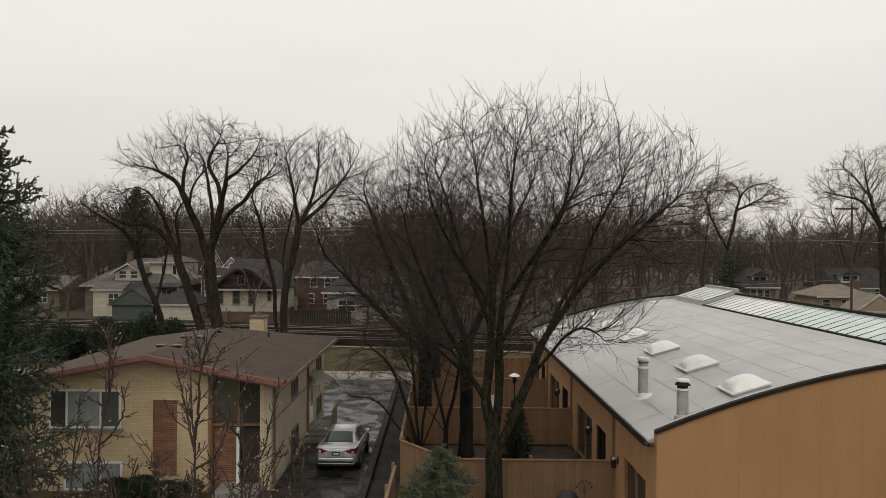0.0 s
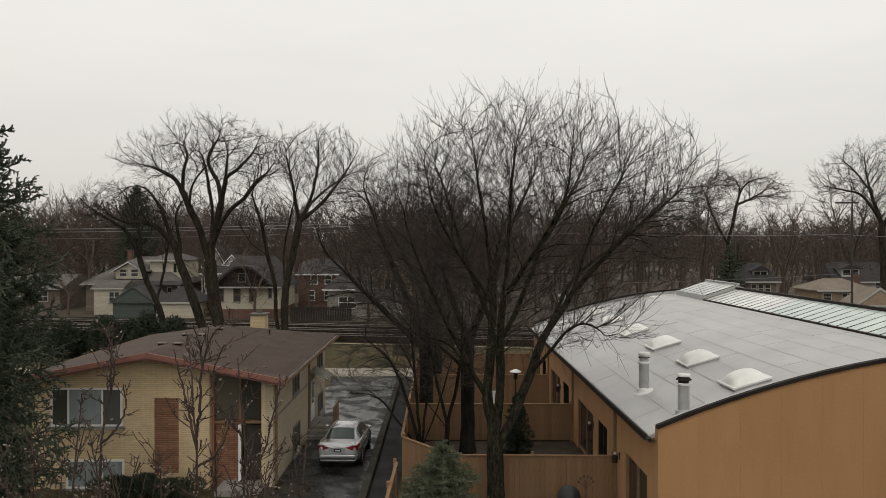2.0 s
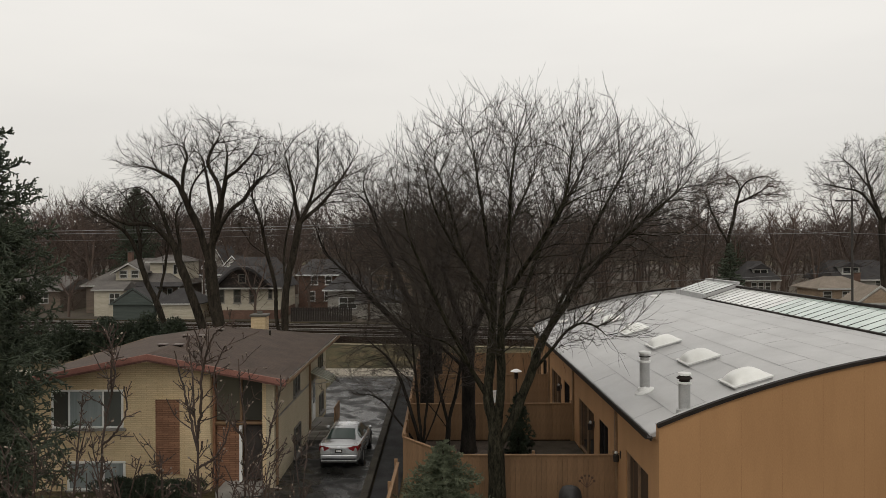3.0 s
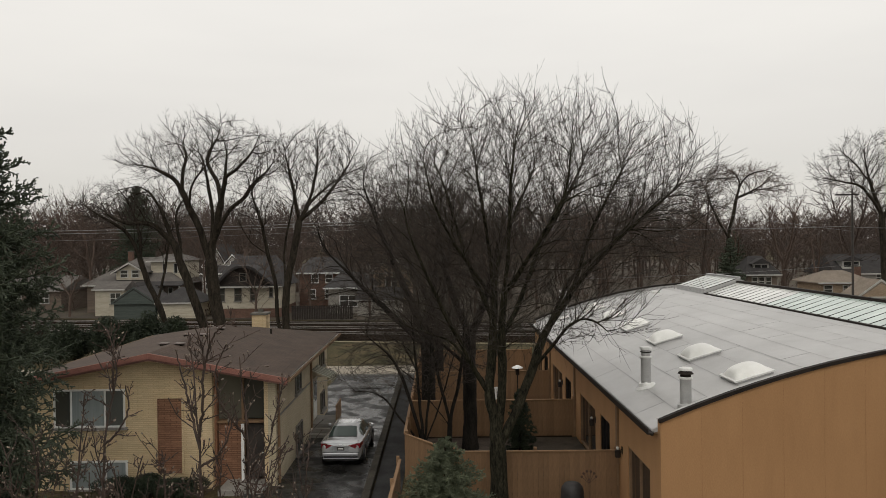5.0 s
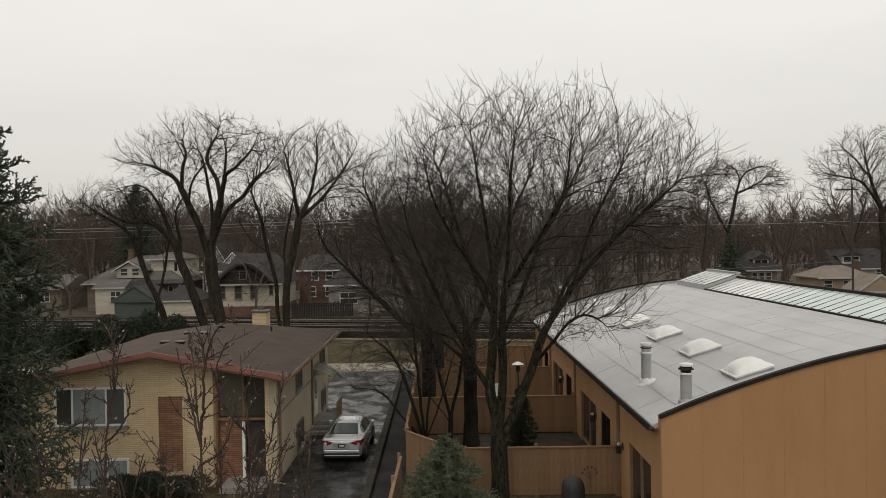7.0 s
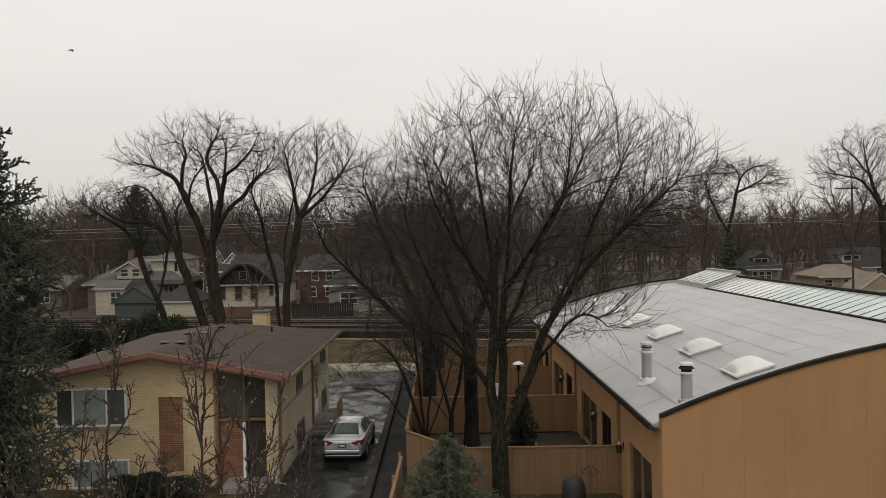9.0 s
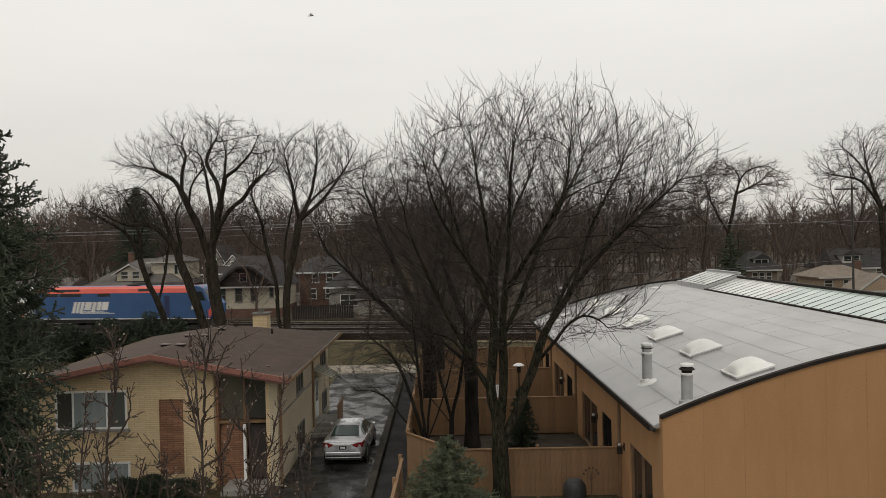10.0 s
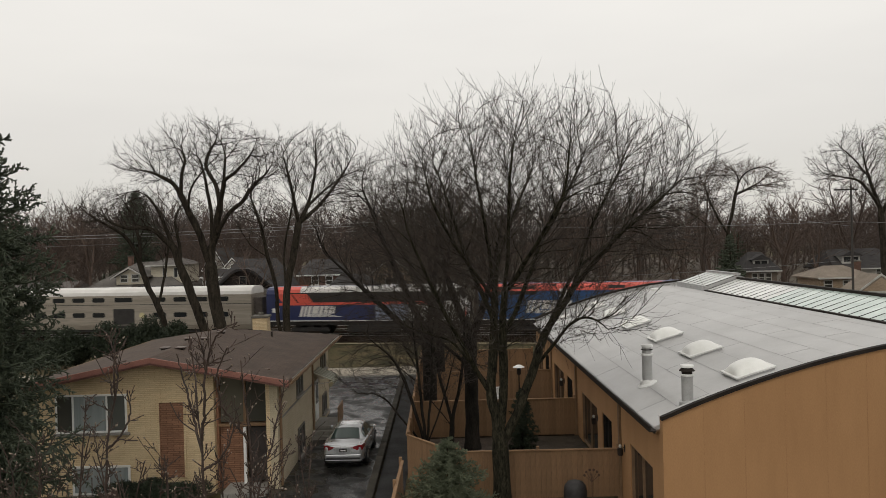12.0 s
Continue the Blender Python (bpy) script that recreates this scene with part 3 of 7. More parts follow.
def window(parent, x0, x1, z0, z1, y, face="y", depth=0.07, mullions=(), glass=DARK_GLASS, frame_mat=WHITE, name="window", sill=True, bar=0.06, rails=()):
    """A framed window on a wall. face 'y': the wall's plane is y and it looks to -y; 'x': the plane is x = y and it looks to +x."""
    w = thing(name, "", "")
    w.parent = parent
    to = (lambda a, b, c, d, e, f: (a, b, c, d, e, f)) if face == "y" else None

    def bx(s, a0, a1, d0, d1, z0_, z1_):
        if face == "y":
            return s.box(a0, a1, y - d1, y - d0, z0_, z1_)
        if face == "-x":
            return s.box(y - d1, y - d0, a0, a1, z0_, z1_)
        return s.box(y + d0, y + d1, a0, a1, z0_, z1_)

    fr = Shape()
    bx(fr, x0, x0 + bar, 0, depth, z0, z1), bx(fr, x1 - bar, x1, 0, depth, z0, z1)
    bx(fr, x0 + bar, x1 - bar, 0, depth, z0, z0 + bar), bx(fr, x0 + bar, x1 - bar, 0, depth, z1 - bar, z1)
    for m in mullions:
        bx(fr, m - bar / 2, m + bar / 2, 0, depth * 0.9, z0 + bar, z1 - bar)
    for r in rails:
        bx(fr, x0 + bar, x1 - bar, 0, depth * 0.8, r - bar / 2, r + bar / 2)
    part("frame", fr, frame_mat, w)
    edges = [x0 + bar, *mullions, x1 - bar]
    for i in range(len(edges) - 1):
        g = glass[i] if isinstance(glass, (list, tuple)) else glass
        part("pane", bx(Shape(), edges[i] + 0.005, edges[i + 1] - 0.005, 0.012, 0.03, z0 + bar, z1 - bar), g, w)
    if sill:
        part("sill", bx(Shape(), x0 - 0.08, x1 + 0.08, 0, depth + 0.08, z0 - 0.1, z0 - 0.005), CONCRETE, w)
    return w


def roof_slope(parent, edge, ridge, y0, y1, edge_y1, courses=38):
    """A shingled slope in overlapping courses from the eave (x, z) up to the ridge (x, z)."""
    (ex, ez), (rx, rz) = edge, ridge
    for i in range(courses):
        a, b = i / courses, min((i + 1.25) / courses, 1.0)
        xa, za, xb, zb = ex + (rx - ex) * a, ez + (rz - ez) * a, ex + (rx - ex) * b, ez + (rz - ez) * b
        ya, yb = edge_y1 + (y1 - edge_y1) * a, edge_y1 + (y1 - edge_y1) * b
        u = 0.016
        part("shingle_course", Shape().add([(xa, y0, za), (xb, y0, zb), (xb, yb, zb), (xa, ya, za), (xa, y0, za + u), (xb, y0, zb + 0.004), (xb, yb, zb + 0.004), (xa, ya, za + u)],
                                           [(0, 3, 2, 1), (4, 5, 6, 7), (0, 1, 5, 4), (2, 3, 7, 6), (0, 4, 7, 3), (1, 2, 6, 5)]), SHINGLE, parent)


VENT = mat("weathered_vent", (0.10, 0.078, 0.068), (0.16, 0.13, 0.115), 3, 0.6, 0.1)


DULL_FRAME = mat("dull_window_frame", (0.10, 0.09, 0.075), (0.15, 0.135, 0.115), 2, 0.6, 0.1)


def build_house():
    h = thing("house", "buff brick split-level house with a low brown shingle roof", "house", pose(0, 0, 0))
    f_out = 29.35
    # walls, with the recessed entrance cut out
    part("front_wall", Shape().box(HX0, -9.03, HY0, HY0 + 0.3, -0.3, 4.32), YELLOW_BRICK, h)
    part("gable", Shape().prism([(HX0, 4.322), (-9.03, 4.322), (-9.03, 4.72), (RX, 5.2)], "y", HY0, HY0 + 0.3), YELLOW_BRICK, h)
    part("corner_pier", Shape().box(-7.0, HX1 - 0.3, HY0, HY0 + 0.35, -0.3, 4.32), YELLOW_BRICK, h)
    part("side_wall", Shape().box(HX1 - 0.298, HX1, HY0, HY1, -0.3, 4.33), CREAM_BRICK, h)
    part("rear_wall", Shape().box(HX0, HX1 - 0.3, HY1 - 0.3, HY1, -0.3, 4.3), YELLOW_BRICK, h)
    part("left_wall", Shape().box(HX0, HX0 + 0.3, HY0 + 0.302, HY1 - 0.302, -0.3, 4.3), YELLOW_BRICK, h)
    part("ceiling_slab", Shape().box(HX0 + 0.31, HX1 - 0.31, HY0 + 1.15, HY1 - 0.31, 4.1, 4.25), WHITE, h)
    # recessed entrance
    part("recess_back", Shape().box(-9.03, -7.0, HY0 + 0.9, HY0 + 1.1, -0.3, 4.6), mat("dark_brown_panel", (0.07, 0.045, 0.03), (0.11, 0.07, 0.05), 2, 0.7, 0.2), h)
    part("recess_side", Shape().box(-9.05, -8.95, HY0 + 0.3, HY0 + 0.9, -0.3, 4.6), mat("rust_brown_paint", (0.25, 0.12, 0.07), (0.32, 0.16, 0.09), 2, 0.7, 0.2), h)
    part("recess_band", Shape().box(-8.95, -7.0, HY0 + 0.35, HY0 + 0.9, 2.44, 2.54), TRIM_BROWN, h, bevel=0.01)
    # the left pane's blurred reflection is painted as a lighter grey-green tint
    part("upper_glazing", Shape().box(-8.93, -8.0, HY0 + 0.55, HY0 + 0.60, 2.58, 4.45), glass_mat("reflection_toned_glass", (0.115, 0.108, 0.082), 0.18), h, "tall dim glazing above the entrance")
    part("upper_glazing", Shape().box(-7.9, -7.03, HY0 + 0.55, HY0 + 0.60, 2.58, 4.4), DIM_GLASS, h)
    part("brown_mullion", Shape().box(-8.0, -7.9, HY0 + 0.45, HY0 + 0.65, 0.0, 4.5), TRIM_BROWN, h)
    part("brown_mullion", Shape().box(-7.06, -7.0, HY0 + 0.3, HY0 + 0.6, 0.0, 4.4), TRIM_BROWN, h)
    part("entrance_brick", Shape().box(-8.93, -8.05, HY0 + 0.5, HY0 + 0.62, -0.2, 2.41), RED_BRICK, h)
    d = part("front_door", Shape().box(-7.85, -7.1, HY0 + 0.6, HY0 + 0.66, 0.2, 2.35), mat("dark_door", (0.025, 0.02, 0.018), (0.045, 0.035, 0.03), 2, 0.5, 0.1), h, bevel=0.01)
    part("knob", Shape().lathe([(0.0, HY0 + 0.53), (0.03, HY0 + 0.54), (0.03, HY0 + 0.58), (0.012, HY0 + 0.60)], 10, (-7.2, 1.2), "y"), GALV, d)
    part("white_door_post", Shape().box(-7.98, -7.87, HY0 + 0.25, HY0 + 0.36, 0.0, 2.41), WHITE, h)
    part("door_step", Shape().box(-8.6, -6.9, HY0 - 0.9, HY0 + 0.5, -0.2, 0.18), CONCRETE, h, bevel=0.02)
    # orange brick panel between buff strips
    part("brick_panel", Shape().box(-11.16, -10.22, HY0 - 0.035, HY0 - 0.002, 0.6, 3.52), RED_BRICK, h, "orange-red brick inset panel")
    pf = Shape()
    pf.box(-11.24, -11.165, HY0 - 0.06, HY0 - 0.002, 0.6, 3.60), pf.box(-10.215, -10.14, HY0 - 0.06, HY0 - 0.002, 0.6, 3.60), pf.box(-11.16, -10.22, HY0 - 0.06, HY0 - 0.002, 3.53, 3.6)
    part("panel_surround", pf, YELLOW_BRICK, h)
    # windows
    window(h, -15.2, -12.42, 2.43, 3.92, HY0 - 0.002, mullions=(-14.52, -13.2), glass=(DIM_GLASS, CURTAIN_SKY_GLASS, SHADED_GLASS), bar=0.065)
    window(h, -14.6, -12.35, 0.0, 1.12, HY0 - 0.002, mullions=(-13.2,), glass=CURTAIN_SKY_GLASS, bar=0.07)
    for ya, yb, za, zb in ((33.95, 35.3, 2.85, 3.75), (34.0, 35.5, 0.15, 1.4), (40.7, 42.2, 2.85, 3.75), (41.0, 42.3, 0.5, 1.5)):
        window(h, ya, yb, za, zb, HX1 + 0.002, face="x", mullions=((ya + yb) / 2,), frame_mat=DULL_FRAME, glass=DIM_GLASS, bar=0.05)
    # side door under a metal awning, with steps
    sd = part("side_door", Shape().box(HX1 + 0.002, HX1 + 0.05, 38.7, 39.65, 0.62, 2.65), WHITE, h, "white storm door", bevel=0.008)
    part("door_glass", Shape().box(HX1 + 0.051, HX1 + 0.06, 38.85, 39.5, 1.5, 2.5), DARK_GLASS, sd)
    aw = thing("awning", "", "")
    aw.parent = h
    slat_mats = (mat("pale_green_metal", (0.35, 0.34, 0.27), (0.45, 0.44, 0.35), 3, 0.5, 0.05), mat("dull_green_metal", (0.13, 0.13, 0.095), (0.18, 0.18, 0.135), 3, 0.5, 0.05))
    for i in range(10):
        y = 38.3 + i * 0.175
        up = 0.02 * (i % 2)
        part("slat", Shape().prism([(HX1 + 0.01, 3.16 + up), (HX1 + 0.01, 3.19 + up), (HX1 + 1.0, 2.78 + up), (HX1 + 1.05 + up, 2.55), (HX1 + 1.02 + up, 2.55), (HX1 + 0.97, 2.75 + up)], "y", y, y + 0.172), slat_mats[i % 2], aw)
    for y in (38.36, 39.98):
        part("bracket", Shape().rod((HX1, y, 2.55), (HX1 + 0.98, y, 2.7), 0.015), GALV, aw)
    st = thing("side_steps", "", "")
    st.parent = h
    for i in range(3):
        part("step", Shape().box(HX1 + 0.002, HX1 + 1.25, 37.4 + i * 0.32, 40.0, i * 0.19, i * 0.19 + 0.186), CONCRETE, st, bevel=0.012)
    part("handrail", Shape().box(HX1 + 1.2, HX1 + 1.26, 38.2, 39.95, 0.6, 1.45), TRIM_BROWN, st, "rust-brown side board", bevel=0.01)
    # downpipes and soffit lines
    for y in (30.3, 37.95):
        part("downpipe", Shape().box(HX1 + 0.01, HX1 + 0.10, y, y + 0.10, 0.05, 4.28), TRIM_BROWN, h, bevel=0.015)
    part("wall_band", Shape().box(HX1 + 0.002, HX1 + 0.025, 30.4, 37.9, 2.62, 2.70), CONCRETE, h)
    # roof
    deck = Shape().add([(-16.5, f_out + 0.06, EAVE - 0.03), (-5.99, f_out + 0.06, EAVE - 0.03), (-5.99, 44.15, EAVE - 0.03), (-16.5, 44.15, EAVE - 0.03), (RX, f_out + 0.06, RIDGE - 0.03), (RX, 39.7, RIDGE - 0.03)], [(0, 4, 5, 3), (1, 2, 5, 4), (2, 3, 5)])
    roof = part("roof", deck, SHINGLE, h, "brown asphalt shingle roof")
    roof_slope(roof, (-5.95, EAVE), (RX, RIDGE), f_out, 39.7, 44.2)
    roof_slope(roof, (-16.55, EAVE), (RX, RIDGE), f_out, 39.7, 44.2)
    for i in range(30):
        a, b = i / 30, min((i + 1.2) / 30, 1)
        q = [(-16.55 + 5.3 * a, 44.2 - 4.5 * a, EAVE + 1.01 * a), (-5.95 - 5.3 * a, 44.2 - 4.5 * a, EAVE + 1.01 * a),
             (-5.95 - 5.3 * b, 44.2 - 4.5 * b, EAVE + 1.01 * b), (-16.55 + 5.3 * b, 44.2 - 4.5 * b, EAVE + 1.01 * b)]
        up = [(x, y, z + (0.016 if k < 2 else 0.005)) for k, (x, y, z) in enumerate(q)]
        part("shingle_course", Shape().add(q + up, [(0, 3, 2, 1), (4, 5, 6, 7), (0, 1, 5, 4), (2, 3, 7, 6)]), SHINGLE, roof)
    part("ridge_cap", Shape().prism([(RX - 0.16, RIDGE - 0.02), (RX, RIDGE + 0.035), (RX + 0.16, RIDGE - 0.02)], "y", f_out, 39.8), SHINGLE, roof)
    for sgn, x0 in ((1, -5.95), (-1, -16.55)):
        part("soffit", Shape().prism([(x0, EAVE - 0.13), (x0, EAVE - 0.005), (RX, RIDGE - 0.008), (RX, RIDGE - 0.13)], "y", f_out + 0.06, 30.0), TRIM_BROWN, roof)
        part("rake_board", Shape().prism([(x0, EAVE - 0.19), (x0, EAVE + 0.025), (RX, RIDGE + 0.03), (RX, RIDGE - 0.185)], "y", f_out - 0.03, f_out + 0.055), FASCIA, roof, "salmon-painted rake board", bevel=0.01)
        part("rake_trim", Shape().prism([(x0, EAVE - 0.26), (x0, EAVE - 0.192), (RX, RIDGE - 0.187), (RX, RIDGE - 0.255)], "y", f_out - 0.005, f_out + 0.055), mat("brown_red_trim", (0.11, 0.05, 0.038), (0.15, 0.07, 0.052), 1.5, 0.8, 0.1) if sgn > 0 else bpy.data.materials["brown_red_trim"], roof)
        part("gutter", Shape().prism([(x0, EAVE - 0.13), (x0 + sgn * 0.12, EAVE - 0.13), (x0 + sgn * 0.12, EAVE - 0.005), (x0 + sgn * 0.09, EAVE - 0.005), (x0 + sgn * 0.09, EAVE - 0.10), (x0, EAVE - 0.10)], "y", f_out + 0.06, 44.2), TRIM_BROWN, roof)
        part("eave_board", Shape().box(min(x0, x0 - sgn * 0.62), max(x0, x0 - sgn * 0.62), 30.0, 43.9, EAVE - 0.05, EAVE - 0.01), WHITE, roof)
    ch = thing("chimney", "", "")
    ch.parent = h
    part("stack", Shape().box(-10.45, -9.65, 42.2, 43.0, 4.2, 5.62), YELLOW_BRICK, ch)
    part("cap", Shape().box(-10.52, -9.58, 42.13, 43.07, 5.62, 5.74), KERB, ch, bevel=0.02)
    part("flue", Shape().lathe([(0.16, 5.74), (0.16, 5.9), (0.12, 5.9), (0.12, 5.75)], 12, (-10.05, 42.6)), KERB, ch)
    for x, y in ((-11.88, 32.8), (-11.0, 32.2), (-12.03, 36.3), (-10.99, 35.4), (-10.96, 38.0)):
        z = RIDGE - abs(x - RX) * 0.19
        v = thing("roof_vent", "", "")
        v.parent = h
        part("hood", Shape().box(x - 0.2, x + 0.2, y - 0.2, y + 0.2, z + 0.06, z + 0.11), VENT, v, bevel=0.02)
        part("neck", Shape().box(x - 0.14, x + 0.14, y - 0.14, y + 0.14, z - 0.05, z + 0.06), DARK_METAL, v)
    part("plumbing_vent", Shape().lathe([(0.05, 4.7), (0.05, 5.15), (0.035, 5.15), (0.035, 4.9)], 10, (-8.8, 39.5)), DARK_METAL, h)
    return h


build_house()

# ---- ochre building with the arched roof ----
BX0, BX1, BY0, BY1 = 6.45, 29.55, 22.7, 53.0
FENCES = (28.15, 37.25, 45.6, 54.6)


def crest(x, off=0.0):
    return 6.55 + off - (18 - x) ** 2 / 56.0


SEAM = mat("grimy_seam", (0.26, 0.26, 0.26), (0.38, 0.38, 0.38), 1.0, 0.6, 0.1)
STUCCO_JOINT = mat("stucco_joint", (0.335, 0.180, 0.079), (0.39, 0.214, 0.097), 1.0, 0.9, 0.1)


def build_hall():
    b = thing("low_building", "ochre stucco row building with a grey arched membrane roof", "building", pose(0, 0, 0))
    xs = [BX0 + (BX1 - BX0) * i / 32 for i in range(33)]
    for name, y0, y1 in (("front_wall", BY0, BY0 + 0.3), ("rear_wall", BY1 - 0.3, BY1)):
        w = part(name, Shape().prism([(BX0, -0.3)] + [(x, crest(x, -0.03)) for x in xs] + [(BX1, -0.3)], "y", y0, y1), STUCCO, b)
        edge = [BX0 - 0.03] + xs[1:-1] + [BX1 + 0.03]
        front = name == "front_wall"
        ca, cb = (y0 - 0.05, y0 + 0.13) if front else (y0 - 0.05, y1 + 0.05)
        ma, mb = (y0 + 0.132, y1 + 0.022)
        cap = Shape().prism([(x, crest(x, 0.015)) for x in edge] + [(x, crest(x, -0.10)) for x in reversed(edge)], "y", ca, cb)
        if front:
            part("membrane_lap", Shape().prism([(x, crest(x, -0.004)) for x in edge] + [(x, crest(x, -0.029)) for x in reversed(edge)], "y", ma, mb), MEMBRANE, w)
        inner = y1 + 0.002 if name == "front_wall" else y0 - 0.022
        part("upstand", Shape().prism([(x, crest(x, -0.03)) for x in xs] + [(x, crest(x, -0.40)) for x in reversed(xs)], "y", inner, inner + 0.02), MEMBRANE, w)
        part("coping", cap, DARK_METAL, w, "dark brown metal coping")
    for i in range(1, 18):
        x = BX0 + 1.22 * i
        part("joint_strip", Shape().box(x - 0.011, x + 0.011, BY0 - 0.005, BY0 - 0.001, -0.2, crest(x, -0.2)), STUCCO_JOINT, b)
    # side wall in bays between openings
    openings = []                                   # (y0, y1, z0, z1, kind)
    for k, y in enumerate((28.4, 37.25, 45.6)):
        openings += [(y + 1.25, y + 3.0, 0.9, 2.4, "window"), (y + 4.0, y + 7.6, 0.05, 2.35, "slider")]
    openings = [(23.9, 26.75, 0.05, 2.32, "slider")] + openings
    wall = thing("side_wall", "", "")
    wall.parent = b
    t0, t1 = BX0, BX0 + 0.3
    y = BY0 + 0.302
    for a, c, z0, z1, kind in openings:
        if a > BY1 - 1:
            continue
        c = min(c, BY1 - 0.6)
        part("wall_bay", Shape().box(t0, t1, y, a, -0.3, 3.72), STUCCO, wall)
        part("lintel", Shape().box(t0, t1, a, c, z1, 3.72), STUCCO, wall)
        if z0 > 0.1:
            part("spandrel", Shape().box(t0, t1, a, c, -0.3, z0), STUCCO, wall)
        window(b, a, c, z0, z1, t0 + 0.16, face="-x", depth=0.12, mullions=((a + c) / 2,), frame_mat=DARK_METAL if kind == "window" else TRIM_BROWN, name="sliding_door" if kind == "slider" else "window", sill=False, bar=0.07)
        y = c
    part("wall_bay", Shape().box(t0, t1, y, BY1 - 0.302, -0.3, 3.72), STUCCO, wall)
    for y in FENCES[:3]:
        part("pilaster", Shape().box(BX0 - 0.09, BX0 - 0.002, y - 0.12, y + 0.12, -0.2, 3.7), TRIM_BROWN, b, bevel=0.01)
    part("right_wall", Shape().box(BX1 - 0.3, BX1, BY0 + 0.302, BY1 - 0.302, -0.3, 3.72), STUCCO, b)
    # roof deck, membrane sheets with lapped seams, gutter
    n = 28
    dx = [6.25 + (29.75 - 6.25) * i / n for i in range(n + 1)]
    top = [(x, crest(x, -0.31)) for x in dx]
    deck = part("roof", Shape().prism(top + [(x, z - 0.12) for x, z in reversed(top)], "y", BY0 + 0.302, BY1 - 0.302), MEMBRANE, b, "grey membrane roof with lapped seams")
    rng = random.Random(4)
    w = 1.0
    for i in range(24):
        x0, x1 = 6.25 + i * w, min(6.25 + (i + 1) * w, 29.7)
        cuts = [BY0 + 0.31] + sorted(BY0 + 0.31 + rng.uniform(0.5, 7) + k * 7.5 for k in range(4)) + [BY1 - 0.31]
        for ya, yb in zip(cuts[:-1], cuts[1:]):
            if yb - ya < 0.5:
                continue
            prof = [(x0 + (x1 - x0) * k / 4, crest(x0 + (x1 - x0) * k / 4, -0.31 + 0.010 + (0.010 if k else 0))) for k in range(5)]
            lap = [(x, z + 0.004) for x, z in prof]
            part("seam", Shape().add([(x0 - 0.011, y, crest(x0 - 0.011, -0.276)) for y in (ya, yb)] + [(x0 + 0.011, y, crest(x0 + 0.011, -0.276)) for y in (yb, ya)], [(0, 1, 2, 3)]), SEAM, deck)
            if ya > BY0 + 1:
                part("seam", Shape().prism(lap + [(x, z - 0.02) for x, z in reversed(lap)], "y", ya - 0.016, ya + 0.016), SEAM, deck)
            part("sheet", Shape().prism(prof + [(x, z - 0.012) for x, z in reversed(prof)], "y", ya + 0.012, yb - 0.012), MEMBRANE, deck)
    part("gutter", Shape().prism([(6.05, 3.72), (6.26, 3.72), (6.26, 3.76), (6.09, 3.76), (6.09, 3.90), (6.05, 3.90)], "y", BY0 + 0.0, BY1), DARK_METAL, b)
    part("fascia", Shape().box(6.262, 6.32, BY0 + 0.302, BY1 - 0.302, 3.6, 3.74), DARK_METAL, b)
    part("soffit", Shape().box(6.32, BX0, BY0 + 0.302, BY1 - 0.302, 3.66, 3.72), TRIM_BROWN, b)
    # ridge skylight: sloping panes between bars, the far section higher
    sky = thing("ridge_skylight", "", "")
    sky.parent = b
    pane_mat = [mat("pale_wired_glass", (0.62, 0.63, 0.60), (0.78, 0.79, 0.76), 0.9, 0.12, 0.0, contrast=0.06, rand=0.12), mat("greenish_wired_glass", (0.38, 0.46, 0.42), (0.53, 0.61, 0.565), 0.9, 0.12, 0.0, contrast=0.06, rand=0.14), mat("grey_wired_glass", (0.40, 0.43, 0.40), (0.54, 0.57, 0.53), 0.9, 0.12, 0.0, contrast=0.08, rand=0.10)]
    for y0, y1, lift, count in ((46.4, 51.6, 0.24, 6), (BY0 + 0.6, 46.3, 0.0, 30)):
        step = (y1 - y0) / count
        za, zb = 6.22 + lift, 6.86 + lift
        for i in range(count):
            ya = y0 + i * step
            m = pane_mat[2] if ya > 46 else pane_mat[0] if ya > 37.5 else pane_mat[1]
            part("pane", Shape().add([(16.02, ya + 0.024, za), (16.02, ya + step - 0.024, za), (17.95, ya + step - 0.024, zb), (17.95, ya + 0.024, zb), (16.01, ya + 0.024, za + 0.02), (16.01, ya + step - 0.024, za + 0.02), (17.94, ya + step - 0.024, zb + 0.02), (17.94, ya + 0.024, zb + 0.02)],
                                     [(0, 1, 2, 3), (7, 6, 5, 4), (0, 4, 5, 1), (1, 5, 6, 2), (2, 6, 7, 3), (3, 7, 4, 0)]), m, sky)
            part("pane", Shape().add([(19.65, ya + 0.024, za), (19.65, ya + step - 0.024, za), (17.97, ya + step - 0.024, zb), (17.97, ya + 0.024, zb)], [(0, 1, 2, 3)]), m, sky)
        for i in range(count + 1):
            ya = y0 + i * step
            part("glazing_bar", Shape().add([(x, y, z + o) for x, z in ((15.98, za), (17.96, zb)) for y in (ya - 0.014, ya + 0.014) for o in (-0.03, 0.03)],
                                            [(0, 1, 3, 2), (4, 6, 7, 5), (0, 4, 5, 1), (2, 3, 7, 6), (0, 2, 6, 4), (1, 5, 7, 3)]), DARK_METAL, sky)
        part("kerb", Shape().box(15.86, 16.01, y0 - 0.05, y1 + 0.05, 5.9, za + 0.03), DARK_METAL if y0 < 40 else GALV, sky)
        part("kerb", Shape().box(19.66, 19.8, y0 - 0.05, y1 + 0.05, 5.9, za + 0.03), DARK_METAL, sky)
